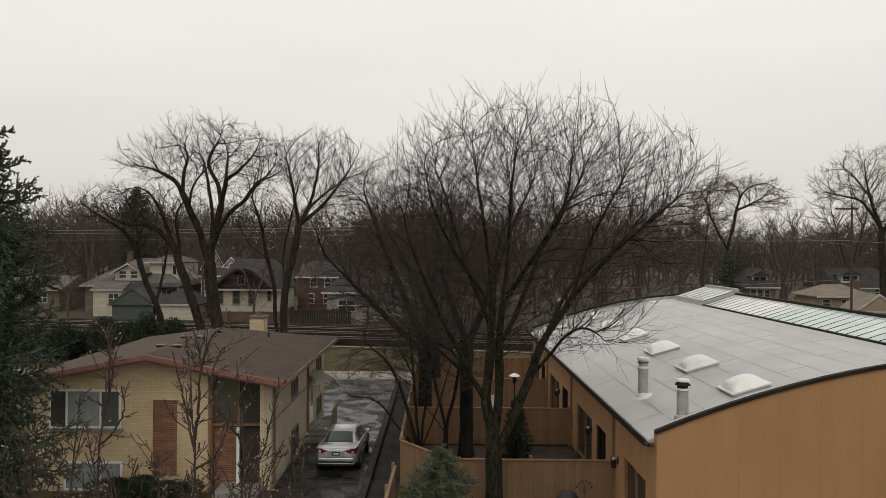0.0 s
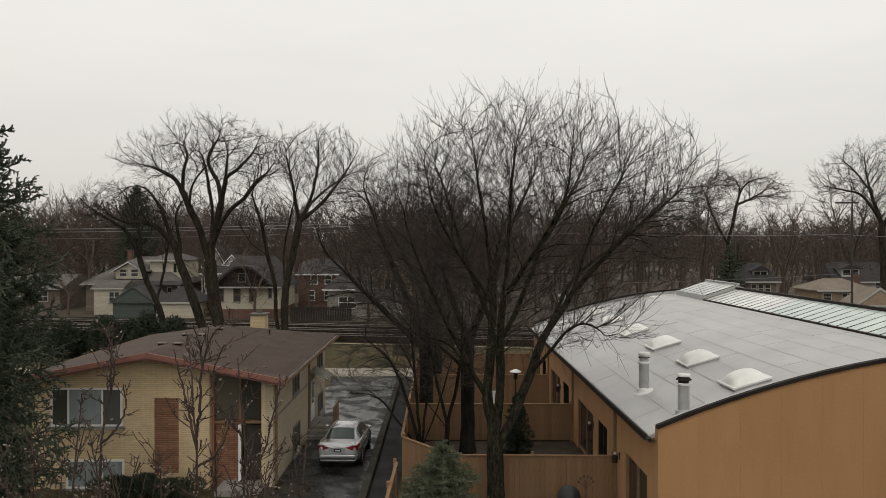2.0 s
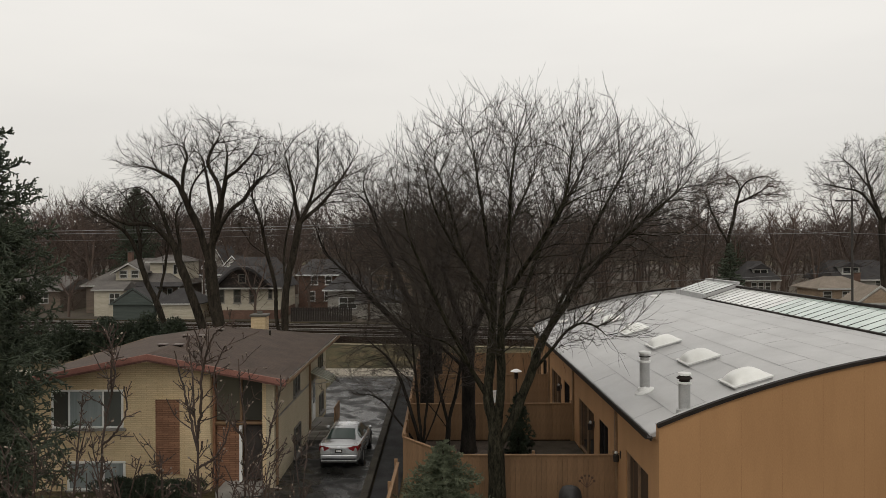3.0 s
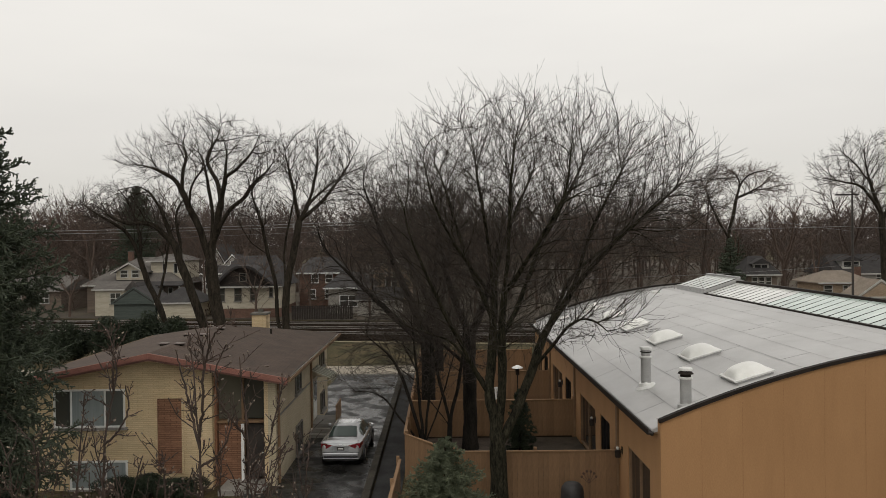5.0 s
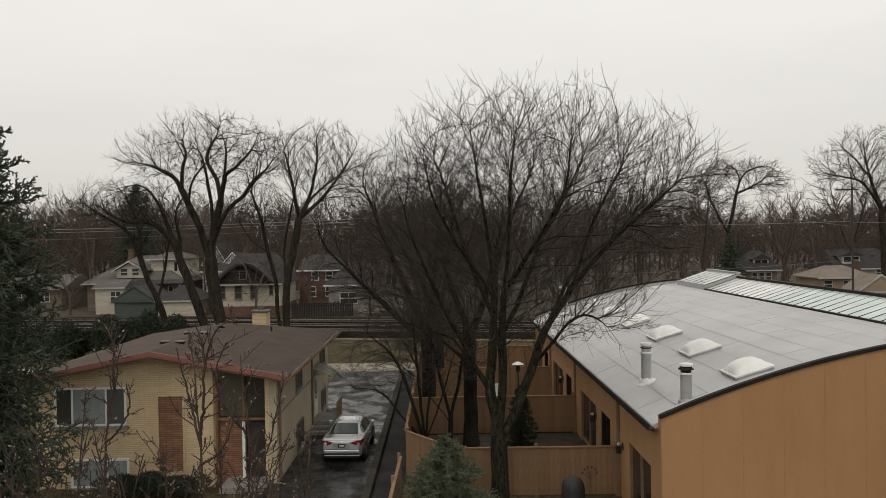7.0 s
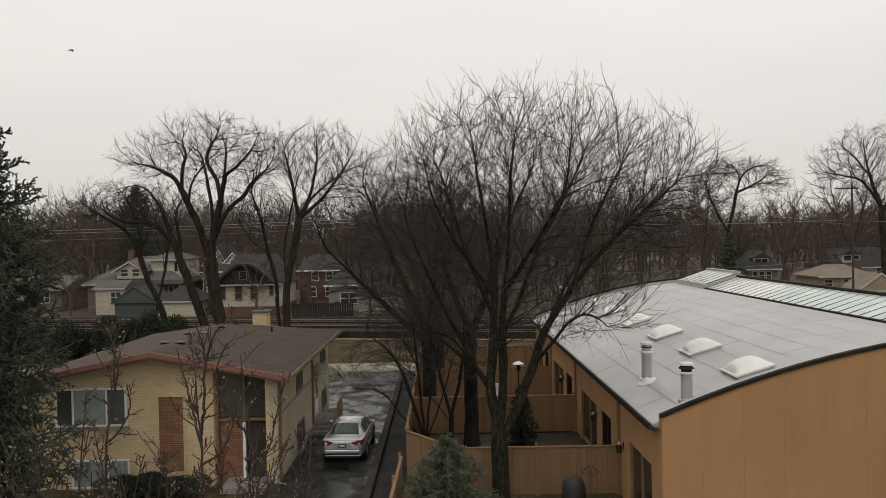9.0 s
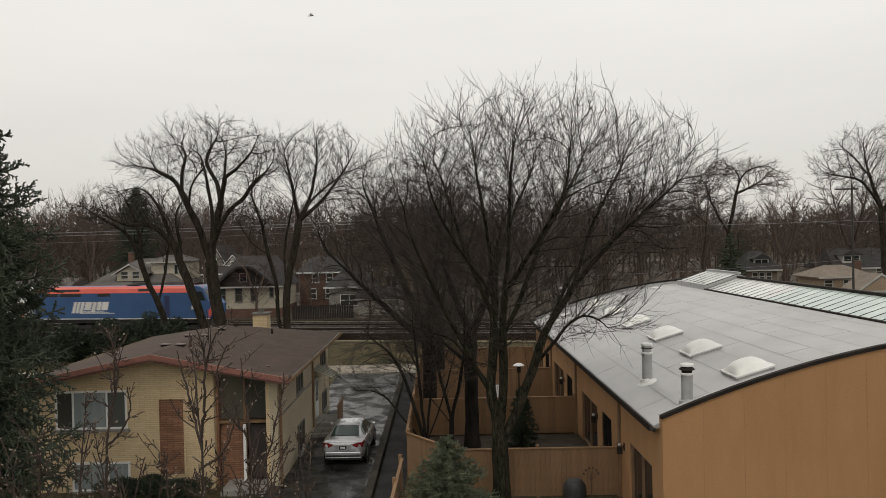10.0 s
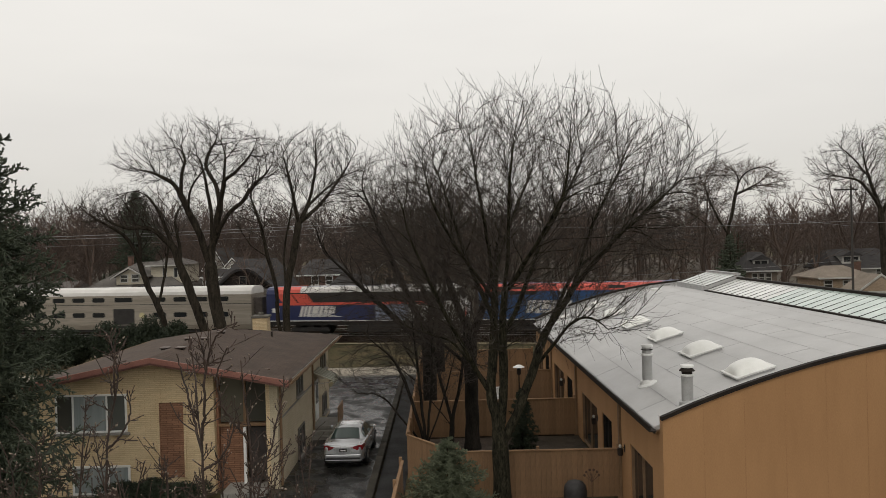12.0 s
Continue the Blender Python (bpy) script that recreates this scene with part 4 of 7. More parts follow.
        part("ridge_cap", Shape().box(17.84, 18.10, y0 - 0.05, y1 + 0.05, zb - 0.02, zb + 0.11), DARK_METAL if y0 < 40 else GALV, sky)
        for y in (y0, y1):
            part("gable_end", Shape().prism([(16.01, 5.95), (19.66, 5.95), (19.66, za), (17.96, zb - 0.01), (16.01, za)], "y", y - 0.02, y + 0.02), MEMBRANE, sky)
    return b


def dome(at, tilt):
    """White acrylic roof dome on a low kerb."""
    d = thing("roof_dome", "white acrylic skylight dome on a low kerb", "skylight", pose(*at, 0, tilt, 0), "skylight domes along the roof")
    part("kerb", Shape().box(-0.62, 0.62, -0.66, 0.66, -0.14, 0.08), MEMBRANE, d, bevel=0.02)
    fr = Shape()
    fr.box(-0.66, 0.66, -0.70, -0.61, 0.08, 0.13), fr.box(-0.66, 0.66, 0.61, 0.70, 0.08, 0.13), fr.box(-0.66, -0.57, -0.61, 0.61, 0.08, 0.13), fr.box(0.57, 0.66, -0.61, 0.61, 0.08, 0.13)
    part("frame", fr, WHITE, d)
    n, v, f = 12, [], []
    for j in range(n + 1):
        for i in range(n + 1):
            x, y = -1 + 2 * i / n, -1 + 2 * j / n
            v.append((x * 0.59, y * 0.63, 0.11 + 0.31 * ((1 - abs(x) ** 2.6) * (1 - abs(y) ** 2.6)) ** 0.62))
    f = [(j * (n + 1) + i, j * (n + 1) + i + 1, (j + 1) * (n + 1) + i + 1, (j + 1) * (n + 1) + i) for j in range(n) for i in range(n)]
    part("bubble", Shape().add(v, f), ACRYLIC, d, smooth=True)
    return d


def flue(at, height, r, tall_cap, name="flue_pipe"):
    p = thing(name, "galvanised flue pipe with a ringed cap on the roof", "flue", pose(*at))
    lean = -math.degrees(math.atan((18 - at[0]) * 2 / 56))
    part("pipe", Shape().lathe([(r, -0.3), (r, height * 0.74)], 20), FLUE_METAL, p, smooth=True)
    part("flashing", Shape().lathe([(r * 2.1, -0.02), (r * 2.0, 0.05), (r * 1.3, 0.11), (r * 1.03, 0.22)], 20), WHITE if tall_cap else FLUE_METAL, p, smooth=True, at=pose(0, 0, 0, 0, lean, 0))
    part("collar", Shape().lathe([(r, height * 0.73), (r * 1.22, height * 0.73), (r * 1.22, height * 0.765), (r, height * 0.775)], 20), WHITE, p)
    part("louvre", Shape().lathe([(r * 0.92, height * 0.76), (r * 0.92, height * 0.95)], 20), FLUE_METAL if tall_cap else DARK_METAL, p, smooth=True)
    if tall_cap:
        part("ring", Shape().lathe([(r * 0.9, height * 0.86), (r * 1.16, height * 0.86), (r * 1.16, height * 0.875), (r * 0.9, height * 0.88)], 20), DARK_METAL, p)
    else:
        part("hood", Shape().lathe([(r * 1.36, height * 0.845), (r * 1.34, height * 0.86), (r * 0.95, height * 0.91)], 20), DARK_METAL, p, "dark flared hood", smooth=True)
    part("cap", Shape().lathe([(r * 0.9, height * 0.93), (r * 1.2, height * 0.93), (r * 1.2, height * 0.965), (r * 1.12, height * 0.985), (r * 0.5, height), (0.001, height)], 20), WHITE, p)
    return p


build_hall()
for y in (24.75, 29.3, 33.9, 39.0, 44.1, 49.2):
    dome((9.85, y, crest(9.85, -0.30)), -math.degrees(math.atan((18 - 9.85) * 2 / 56)))
flue((7.32, 27.55, crest(7.32, -0.32)), 1.48, 0.178, True)
flue((7.5, 23.62, crest(7.5, -0.32)), 1.30, 0.175, False)
flue((7.95, 49.9, crest(7.95, -0.32)), 1.9, 0.24, True)
solid("roof_hatch", Shape().box(13.9, 14.4, 50.3, 50.9, crest(14.1, -0.35), crest(14.1, -0.16)), WHITE, "small white roof vent box", "vent", bevel=0.03)


# ---- fences ----
BOARD = {}


def fence(points, height=1.83, label="ochre-painted board fence with capped posts", base_z=0.0):
    """Boards, posts and a cap rail along a line of (x, y) points."""
    f = thing("fence", label, "fence", pose(points[0][0], points[0][1], base_z), "board fences round the yards")
    if not BOARD:
        BOARD["board"] = Shape().box(-0.0935, 0.0935, -0.011, 0.011, 0.04, 1.76).mesh("board", FENCE, 0.006)
        BOARD["post"] = Shape().box(-0.055, 0.055, -0.055, 0.055, -0.2, 1.93).mesh("post", FENCE, 0.008)
    o = Vector((*points[0], 0))
    for a, b in zip(points[:-1], points[1:]):
        a, b = Vector((*a, 0)) - o, Vector((*b, 0)) - o
        L, ang = (b - a).length, math.atan2((b - a).y, (b - a).x)
        d = (b - a) / L
        n = max(1, round(L / 0.19))
        for i in range(n):
            p = a + d * (L * (i + 0.5) / n)
            part("board", BOARD["board"], FENCE, f, at=Matrix.Translation(p) @ Matrix.Rotation(ang, 4, "Z"))
        k = max(1, round(L / 2.4))
        for i in range(k + 1):
            p = a + d * (L * i / k)
            part("post", BOARD["post"], FENCE, f, at=Matrix.Translation(p + Vector((-d.y, d.x, 0)) * 0.07) @ Matrix.Rotation(ang, 4, "Z"))
        part("cap_rail", Shape().box(0, L, -0.055, 0.055, 1.765, 1.82), FENCE, f, bevel=0.008, at=Matrix.Translation(a) @ Matrix.Rotation(ang, 4, "Z"))
        part("rail", Shape().box(0, L, 0.013, 0.05, 0.3, 0.4), FENCE, f, at=Matrix.Translation(a) @ Matrix.Rotation(ang, 4, "Z"))
    return f


fence([(-1.53, 30.85), (0.42, 28.15), (6.34, 28.05)])
fence([(-1.55, 37.3), (6.34, 37.2)])
fence([(-1.55, 45.6), (6.34, 45.6)])
fence([(-1.55, 54.6), (6.34, 54.6)])
fence([(-1.57, 54.4), (-1.55, 31.0)])
fence([(-1.66, 22.0), (-1.55, 27.2)])


# ---- car ----
def sedan(at):
    paint = mat("silver_paint", (0.50, 0.51, 0.52), (0.56, 0.57, 0.58), 2.0, 0.22, 0.0, metal=0.55, contrast=0.02, coat=0.6)
    c = thing("car", "silver four-door sedan parked on the wet drive", "car", at)
    # stations along the length: y, half width at the belt, sill height, belt height, roof half width, roof height
    st = spline([(-2.43, 0.68, 0.42, 0.82, 0.50, 0.88), (-2.38, 0.80, 0.34, 0.97, 0.62, 1.02), (-2.12, 0.87, 0.27, 1.02, 0.68, 1.075), (-1.78, 0.905, 0.23, 1.02, 0.66, 1.12), (-1.08, 0.925, 0.21, 1.00, 0.585, 1.40), (-0.5, 0.93, 0.21, 0.98, 0.58, 1.468),
                 (0.2, 0.93, 0.21, 0.96, 0.58, 1.455), (0.75, 0.93, 0.21, 0.95, 0.59, 1.345), (1.5, 0.915, 0.23, 0.93, 0.64, 0.99), (2.05, 0.87, 0.27, 0.86, 0.60, 0.90), (2.33, 0.74, 0.33, 0.72, 0.50, 0.76), (2.43, 0.60, 0.42, 0.60, 0.45, 0.63)], 0.12)
    sec = lambda y: [float(np.interp(y, st[:, 0], st[:, j])) for j in range(1, 6)]

    def ring(y, w, s, b, rw, rt):
        half = [(w * 0.90, s), (w * 0.98, s + 0.10), (w, (s + b) / 2 - 0.03), (w * 0.985, (s + b) / 2 + 0.10), (w * 0.99, b - 0.10), (w * 0.955, b - 0.015), (w * 0.93, b), (rw * 1.02, rt - 0.075), (rw * 0.95, rt - 0.03), (rw * 0.62, rt)]
        return [(-x, y, z) for x, z in half] + [(x, y, z) for x, z in reversed(half)]

    m = 20
    v = [p for s_ in st for p in ring(*s_)]
    f = [(k * m + i, k * m + (i + 1) % m, (k + 1) * m + (i + 1) % m, (k + 1) * m + i) for k in range(len(st) - 1) for i in range(m)]
    f += [tuple(range(m))[::-1], tuple(range((len(st) - 1) * m, len(st) * m))]
    part("body", Shape().add(v, f), paint, c, smooth=True)
    tint = glass_mat("car_glass", (0.030, 0.048, 0.042), 0.04)

    def pane(name, y0, y1, fade, material, lift=0.010, n=7):
        """A curved pane that lies on the roof's fall between y0 and y1."""
        g = Shape()
        pts, cols = [], 9
        for i in range(n):
            y = y0 + (y1 - y0) * i / (n - 1)
            w, s, b, rw, rt = sec(y)
            for j in range(cols):
                u = -1 + 2 * j / (cols - 1)
                x = u * rw * fade
                pts.append((x, y, rt - 0.035 * max(abs(x) / rw - 0.62, 0) / 0.33 + lift))
        low = [(x, y, z - 0.03) for x, y, z in pts]
        k = len(pts)
        faces = [(i * cols + j, i * cols + j + 1, (i + 1) * cols + j + 1, (i + 1) * cols + j) for i in range(n - 1) for j in range(cols - 1)]
        g.add(pts + low, faces + [tuple(q + k for q in reversed(fc)) for fc in faces])
        part(name, g, material, c, smooth=True)

    pane("rear_window_seal", -1.80, -1.02, 0.955, RUBBER, 0.005)
    pane("rear_window", -1.75, -1.07, 0.90, tint, 0.012)
    pane("windscreen", 0.72, 1.44, 0.93, tint)
    red = glass_mat("red_lamp", (0.16, 0.008, 0.012), 0.10)
    for s in (-1, 1):
        for a, b2 in ((-1.35, -0.45), (-0.38, 0.95)):
            pts, n = [], 6
            for i in range(n):
                y = a + (b2 - a) * i / (n - 1)
                w, sl, b, rw, rt = sec(y)
                lo, hi = (w * 0.93, b), (rw * 1.02, rt - 0.075)
                top = 0.93 if 0 < i < n - 1 or abs(y + 0.4) < 0.2 else 0.55
                for u in (0.10, top):
                    pts.append((s * (lo[0] + (hi[0] - lo[0]) * u + 0.009), y, lo[1] + (hi[1] - lo[1]) * u + 0.006))
            k = len(pts)
            faces = [(2 * i, 2 * i + 2, 2 * i + 3, 2 * i + 1) for i in range(n - 1)]
            part("side_window", Shape().add(pts + [(x - s * 0.02, y, z - 0.01) for x, y, z in pts], faces + [tuple(q + k for q in reversed(fc)) for fc in faces]), tint, c)
        part("tail_light", Shape().add([(s * 0.32, -2.435, 0.90), (s * 0.60, -2.445, 0.78), (s * 0.83, -2.37, 0.78), (s * 0.905, -2.02, 0.90), (s * 0.895, -2.04, 0.985), (s * 0.82, -2.385, 0.985), (s * 0.58, -2.435, 0.965),
                                        (s * 0.40, -2.30, 0.86), (s * 0.62, -2.30, 0.80), (s * 0.76, -2.25, 0.80), (s * 0.83, -2.04, 0.90), (s * 0.82, -2.06, 0.985), (s * 0.76, -2.26, 0.975), (s * 0.60, -2.30, 0.965)],
                                       [(0, 1, 2, 5, 6), (2, 3, 4, 5), (7, 13, 12, 9, 8), (9, 12, 11, 10), (0, 7, 8, 1), (1, 8, 9, 2), (2, 9, 10, 3), (3, 10, 11, 4), (4, 11, 12, 5), (5, 12, 13, 6), (6, 13, 7, 0)]), red, c, "wedge-shaped red tail light")
        part("mirror", Shape().box(min(s * 0.92, s * 1.06), max(s * 0.92, s * 1.06), 0.62, 0.78, 0.98, 1.12), paint, c, bevel=0.03)
        part("exhaust", Shape().box(s * 0.6 - 0.09, s * 0.6 + 0.09, -2.43, -2.35, 0.30, 0.35), DARK_METAL, c, bevel=0.01)
        part("door_seam", Shape().box(s * 0.931 - 0.002, s * 0.931 + 0.002, -0.42, -0.405, 0.32, 0.94), RUBBER, c)
        part("door_handle", Shape().box(min(s * 0.925, s * 0.945), max(s * 0.925, s * 0.945), -0.30, -0.12, 0.80, 0.825), GALV, c)
        for y in (-1.42, 1.40):
            part("wheel_arch", Shape().lathe([(0.37, s * 0.84), (0.37, s * 0.934), (0.34, s * 0.936), (0.34, s * 0.84)], 22, (y, 0.35), "x"), RUBBER, c)
            w = thing("wheel", "", "")
            w.parent, w.matrix_basis = c, pose(s * 0.82, y, 0.33)
            part("tyre", Shape().lathe([(0.2, -0.11), (0.31, -0.11), (0.33, -0.08), (0.33, 0.08), (0.31, 0.11), (0.2, 0.11)], 22, axis="x"), RUBBER, w, smooth=True)
            part("rim", Shape().lathe([(0.03, s * 0.10), (0.19, s * 0.10), (0.21, s * 0.115), (0.05, s * 0.125)], 14, axis="x"), GALV, w)
    part("number_plate", Shape().box(-0.16, 0.16, -2.447, -2.415, 0.70, 0.84), DARK_METAL, c, "dark number plate", bevel=0.005)
    part("plate_bar", Shape().box(-0.11, 0.11, -2.452, -2.448, 0.745, 0.80), WHITE, c)
    # a raised panel; the recess's shade is painted as darker silver
    part("plate_recess", Shape().box(-0.34, 0.34, -2.436, -2.40, 0.66, 0.865), mat("shaded_silver", (0.30, 0.31, 0.32), (0.36, 0.37, 0.38), 2.0, 0.3, 0.0, metal=0.5, contrast=0.02), c, bevel=0.012)
    part("chrome_strip", Shape().box(-0.42, 0.42, -2.442, -2.40, 0.872, 0.892), GALV, c)
    part("badge", Shape().box(-0.06, 0.06, -2.425, -2.395, 0.925, 0.955), GALV, c)
    part("boot_edge", Shape().prism([(-2.42, 1.000), (-2.36, 1.045), (-2.20, 1.072), (-2.20, 1.03), (-2.36, 0.99)], "x", -0.66, 0.66), paint, c, "lip of the boot lid", bevel=0.008)
    part("bumper_groove", Shape().box(-0.78, 0.78, -2.434, -2.36, 0.60, 0.618), RUBBER, c)
    part("bumper_panel", Shape().box(-0.76, 0.76, -2.455, -2.36, 0.46, 0.60), paint, c, bevel=0.03)
    part("bumper_insert", Shape().box(-0.72, 0.72, -2.452, -2.38, 0.385, 0.455), RUBBER, c, bevel=0.015)
    part("bumper_lip", Shape().box(-0.76, 0.76, -2.448, -2.38, 0.335, 0.368), GALV, c, bevel=0.008)
    part("rear_diffuser", Shape().box(-0.72, 0.72, -2.42, -2.30, 0.25, 0.33), RUBBER, c, bevel=0.02)
    part("aerial", Shape().prism([(-0.95, 1.42), (-0.75, 1.47), (-0.82, 1.53)], "x", -0.015, 0.015), paint, c)
    return c


sedan(pose(-4.30, 34.95, 0.02, 0, 0, -1.5))

# ---- trees ----
# the many-stemmed tree before the fence
wild_tree("bare_tree", "leafless many-stemmed tree with greenish bark before the fence", (1.95, 27.0, 0), 11,
          (((0, 0, -0.25), (0, 0, 1.5), (-0.1, 0, 2.9), (-0.2, 0, 3.7)),
           ((-0.2, 0, 3.3), (-0.3, 0, 4.1), (-0.2, 0.2, 5.2), (-0.1, 0.3, 6.8), (-0.2, 0.2, 9.0), (-0.6, -0.3, 11.4), (-0.8, -0.4, 12.6)),
           ((0, 0, 2.7), (0.15, -0.3, 4.9), (0.1, -0.7, 6.5), (0.3, -1.2, 9.0), (0.4, -1.8, 11.8), (0.5, -2.0, 12.6)),
           ((0.1, 0, 2.4), (0.8, 0.2, 3.8), (1.3, 0.5, 4.9), (1.7, 0.7, 6.1), (2.2, 0.8, 6.8), (2.8, 0.9, 7.7), (3.6, 0.9, 10.0), (4.7, 0.6, 12.2)),
           ((1.3, 0.5, 4.9), (2.0, 0.0, 5.9), (2.5, -0.4, 6.6), (3.0, -0.8, 6.85), (3.5, -1.1, 6.6), (4.0, -1.2, 5.9)),
           ((-0.3, 0, 4.1), (-0.9, -0.3, 5.2), (-1.6, -0.8, 6.6), (-2.3, -1.2, 8.1), (-3.0, -1.5, 9.8), (-3.2, -1.6, 10.8)),
           ((-0.3, 0, 4.3), (-1.2, 0.5, 5.5), (-1.8, 0.9, 6.0), (-2.7, 1.4, 6.2), (-3.9, 1.8, 6.7)),
           ((0.1, -0.6, 6.1), (0.9, 0.2, 7.6), (1.7, 0.8, 9.4), (2.9, 1.2, 11.5), (3.4, 1.4, 12.6)),
           ((2.8, 0.9, 7.7), (4.0, 0.4, 9.2), (5.4, 0, 10.5), (6.6, -0.4, 11.6)),
           ((-0.2, 0.3, 6.8), (-1.1, 1.0, 9.2), (-1.8, 1.6, 11.6), (-2.2, 1.8, 12.6)),
           ((-0.1, 0.3, 6.4), (0.2, 1.6, 8.8), (1.3, 2.6, 11.4), (1.8, 2.9, 12.6)),
           ((0.2, -0.9, 7.7), (1.2, -2.0, 9.4), (2.0, -2.8, 11.0), (2.1, -3.2, 12.4)),
           ((-0.2, 0.2, 7.6), (-1.4, -1.2, 9.3), (-2.1, -2.2, 10.6), (-2.5, -2.8, 12.3)),
           ((1.7, 0.7, 6.1), (3.1, 1.8, 8.3), (4.8, 2.6, 9.6), (6.5, 3.0, 11.6))),
          ((1.0, 0, 11.1, 5.3, 4.6, 3.5, 6), (4.7, 0, 10.8, 3.5, 3.4, 3.0, 2.3), (-2.3, 0, 9.4, 2.4, 3.2, 3.2, 1.4), (0.5, 0, 7.6, 4.0, 3.8, 2.2, 2.5), (3.8, -1.0, 7.2, 1.4, 1.2, 1.3, 0.35)),
          9600, 0.295, 0.0070, gap=0.24, reach=0.27, wig=0.20, up=0.05, keep=0.5, out=0.40, heart=(0.4, 0, 5.0), twig_len=0.8, twig_n=0.62, twig_r=0.0063, angle=36, sub=0.9, steep=1.09, twig_up=0.55, bark=BARK_MOSSY)

# dark trees in the fenced yards
YARD = dict(gap=0.26, reach=0.36, wig=0.18, up=0.02, twig_len=0.7, twig_n=1.15, twig_r=0.0062, angle=48, sub=1.9, twig_up=0.3, bark=BARK_WET)
for at, seed, trunk_r, goals, label, limbs, crown in (
        ((1.25, 35.2, 0), 21, 0.31, 520, "leafless dark tree in a fenced yard",
         (((0, 0, -0.2), (0, 0, 3), (0, 0, 5.4)), ((0, 0, 5.2), (-0.9, 0.3, 7.6), (-1.4, 0.5, 10.6)), ((0, 0, 5.0), (0.9, -0.3, 7.4), (1.6, -0.6, 10.6)), ((0, 0, 3.6), (-1.2, 0, 4.8), (-2.6, 0, 5.6))),
         ((0, 0, 8.8, 3.6, 3.4, 3.6, 3), (-1.6, 0, 5.4, 2.0, 1.6, 1.2, 0.6))),
        ((-0.75, 40.5, 0), 22, 0.36, 760, "leafless dark tree beside the driveway",
         (((0, 0, -0.2), (0, 0, 3), (-0.1, 0, 5.0)), ((-0.1, 0, 4.8), (-1.6, 0.3, 8), (-3.4, 0.6, 12.6)), ((-0.1, 0, 4.6), (0.5, -0.3, 8.4), (0.9, -0.6, 13.2)), ((-0.1, 0, 4.0), (-2.6, 0, 6.4), (-5.2, 0, 9.0)), ((0, 0, 3.4), (1.2, 0, 5.2), (2.6, 0, 6.4))),
         ((-2.0, 0, 10.0, 4.8, 4.0, 4.6, 3), (-3.6, 0, 7.2, 2.8, 2.4, 2.4, 1), (-0.8, 0, 5.8, 3.4, 2.6, 1.8, 1))),
        ((-0.85, 33.4, 0), 23, 0.13, 420, "slim many-stemmed leafless tree behind the side fence",
         (((0, 0, -0.2), (0, 0, 0.8)), ((0, 0, 0.6), (-0.5, 0, 2.4), (-1.3, 0, 4.4), (-2.6, 0, 5.6)), ((0, 0, 0.6), (0.25, -0.2, 2.6), (0.4, -0.3, 5.4)), ((0, 0, 0.5), (-0.9, 0, 1.7), (-2.0, 0.2, 2.9), (-3.2, 0.2, 3.0)), ((0, 0, 0.6), (0.7, 0, 2.4), (1.4, 0.2, 4.6)), ((0, 0, 0.6), (-0.2, 0.3, 3.0), (-0.5, 0.5, 6.2))),
         ((-0.7, 0, 5.0, 2.6, 2.2, 2.4, 2), (-2.4, 0, 3.8, 1.6, 1.6, 1.3, 1))),
        ((0.3, 34.0, 0), 24, 0.11, 320, "slim leafless tree by the patio",
         (((0, 0, -0.2), (0, 0, 1.8)), ((0, 0, 1.6), (-0.5, 0, 3.6), (-1.0, 0, 6.2)), ((0, 0, 1.6), (0.5, -0.3, 3.8), (0.7, -0.4, 6.6)), ((0, 0, 1.4), (-1.0, 0, 2.6), (-1.9, 0.2, 3.4))),
         ((0, 0, 5.2, 2.3, 2.1, 2.4, 1),)),
        ((-1.0, 47.5, 0), 26, 0.14, 460, "tangled many-stemmed leafless shrub beside the drive",
         (((0, 0, -0.2), (0, 0, 0.5)), ((0, 0, 0.4), (-0.7, 0, 1.8), (-1.5, 0.2, 3.4)), ((0, 0, 0.4), (0.3, -0.3, 2.2), (0.6, -0.5, 4.4)), ((0, 0, 0.4), (-0.2, 0.4, 2.2), (-0.4, 0.6, 4.8)), ((0, 0, 0.4), (0.9, 0.2, 1.9), (1.7, 0.2, 3.4)), ((0, 0, 0.4), (-1.2, -0.2, 1.4), (-2.2, -0.3, 2.4))),
         ((-0.2, 0, 3.7, 2.4, 2.0, 2.0, 2), (-1.4, 0, 2.6, 1.6, 1.4, 1.2, 0.8))),
        ((-0.2, 50.5, 0), 25, 0.28, 620, "leafless tree in the rear yard",
         (((0, 0, -0.2), (0, 0, 4.4)), ((0, 0, 4.2), (-1.8, 0.4, 8), (-4.0, 0.6, 12)), ((0, 0, 4.2), (0.7, -0.4, 8.6), (1.2, -0.6, 13.4)), ((0, 0, 4.2), (-0.7, 1, 9), (-1.2, 1.6, 14))),
         ((-1.4, 0, 10.0, 5.0, 4.0, 4.8, 3), (-3.4, 0, 7.0, 2.6, 2.4, 2.4, 1)))):
    wild_tree("bare_tree", label, at, seed, limbs, crown, goals * 3, trunk_r, 0.0085, **YARD)

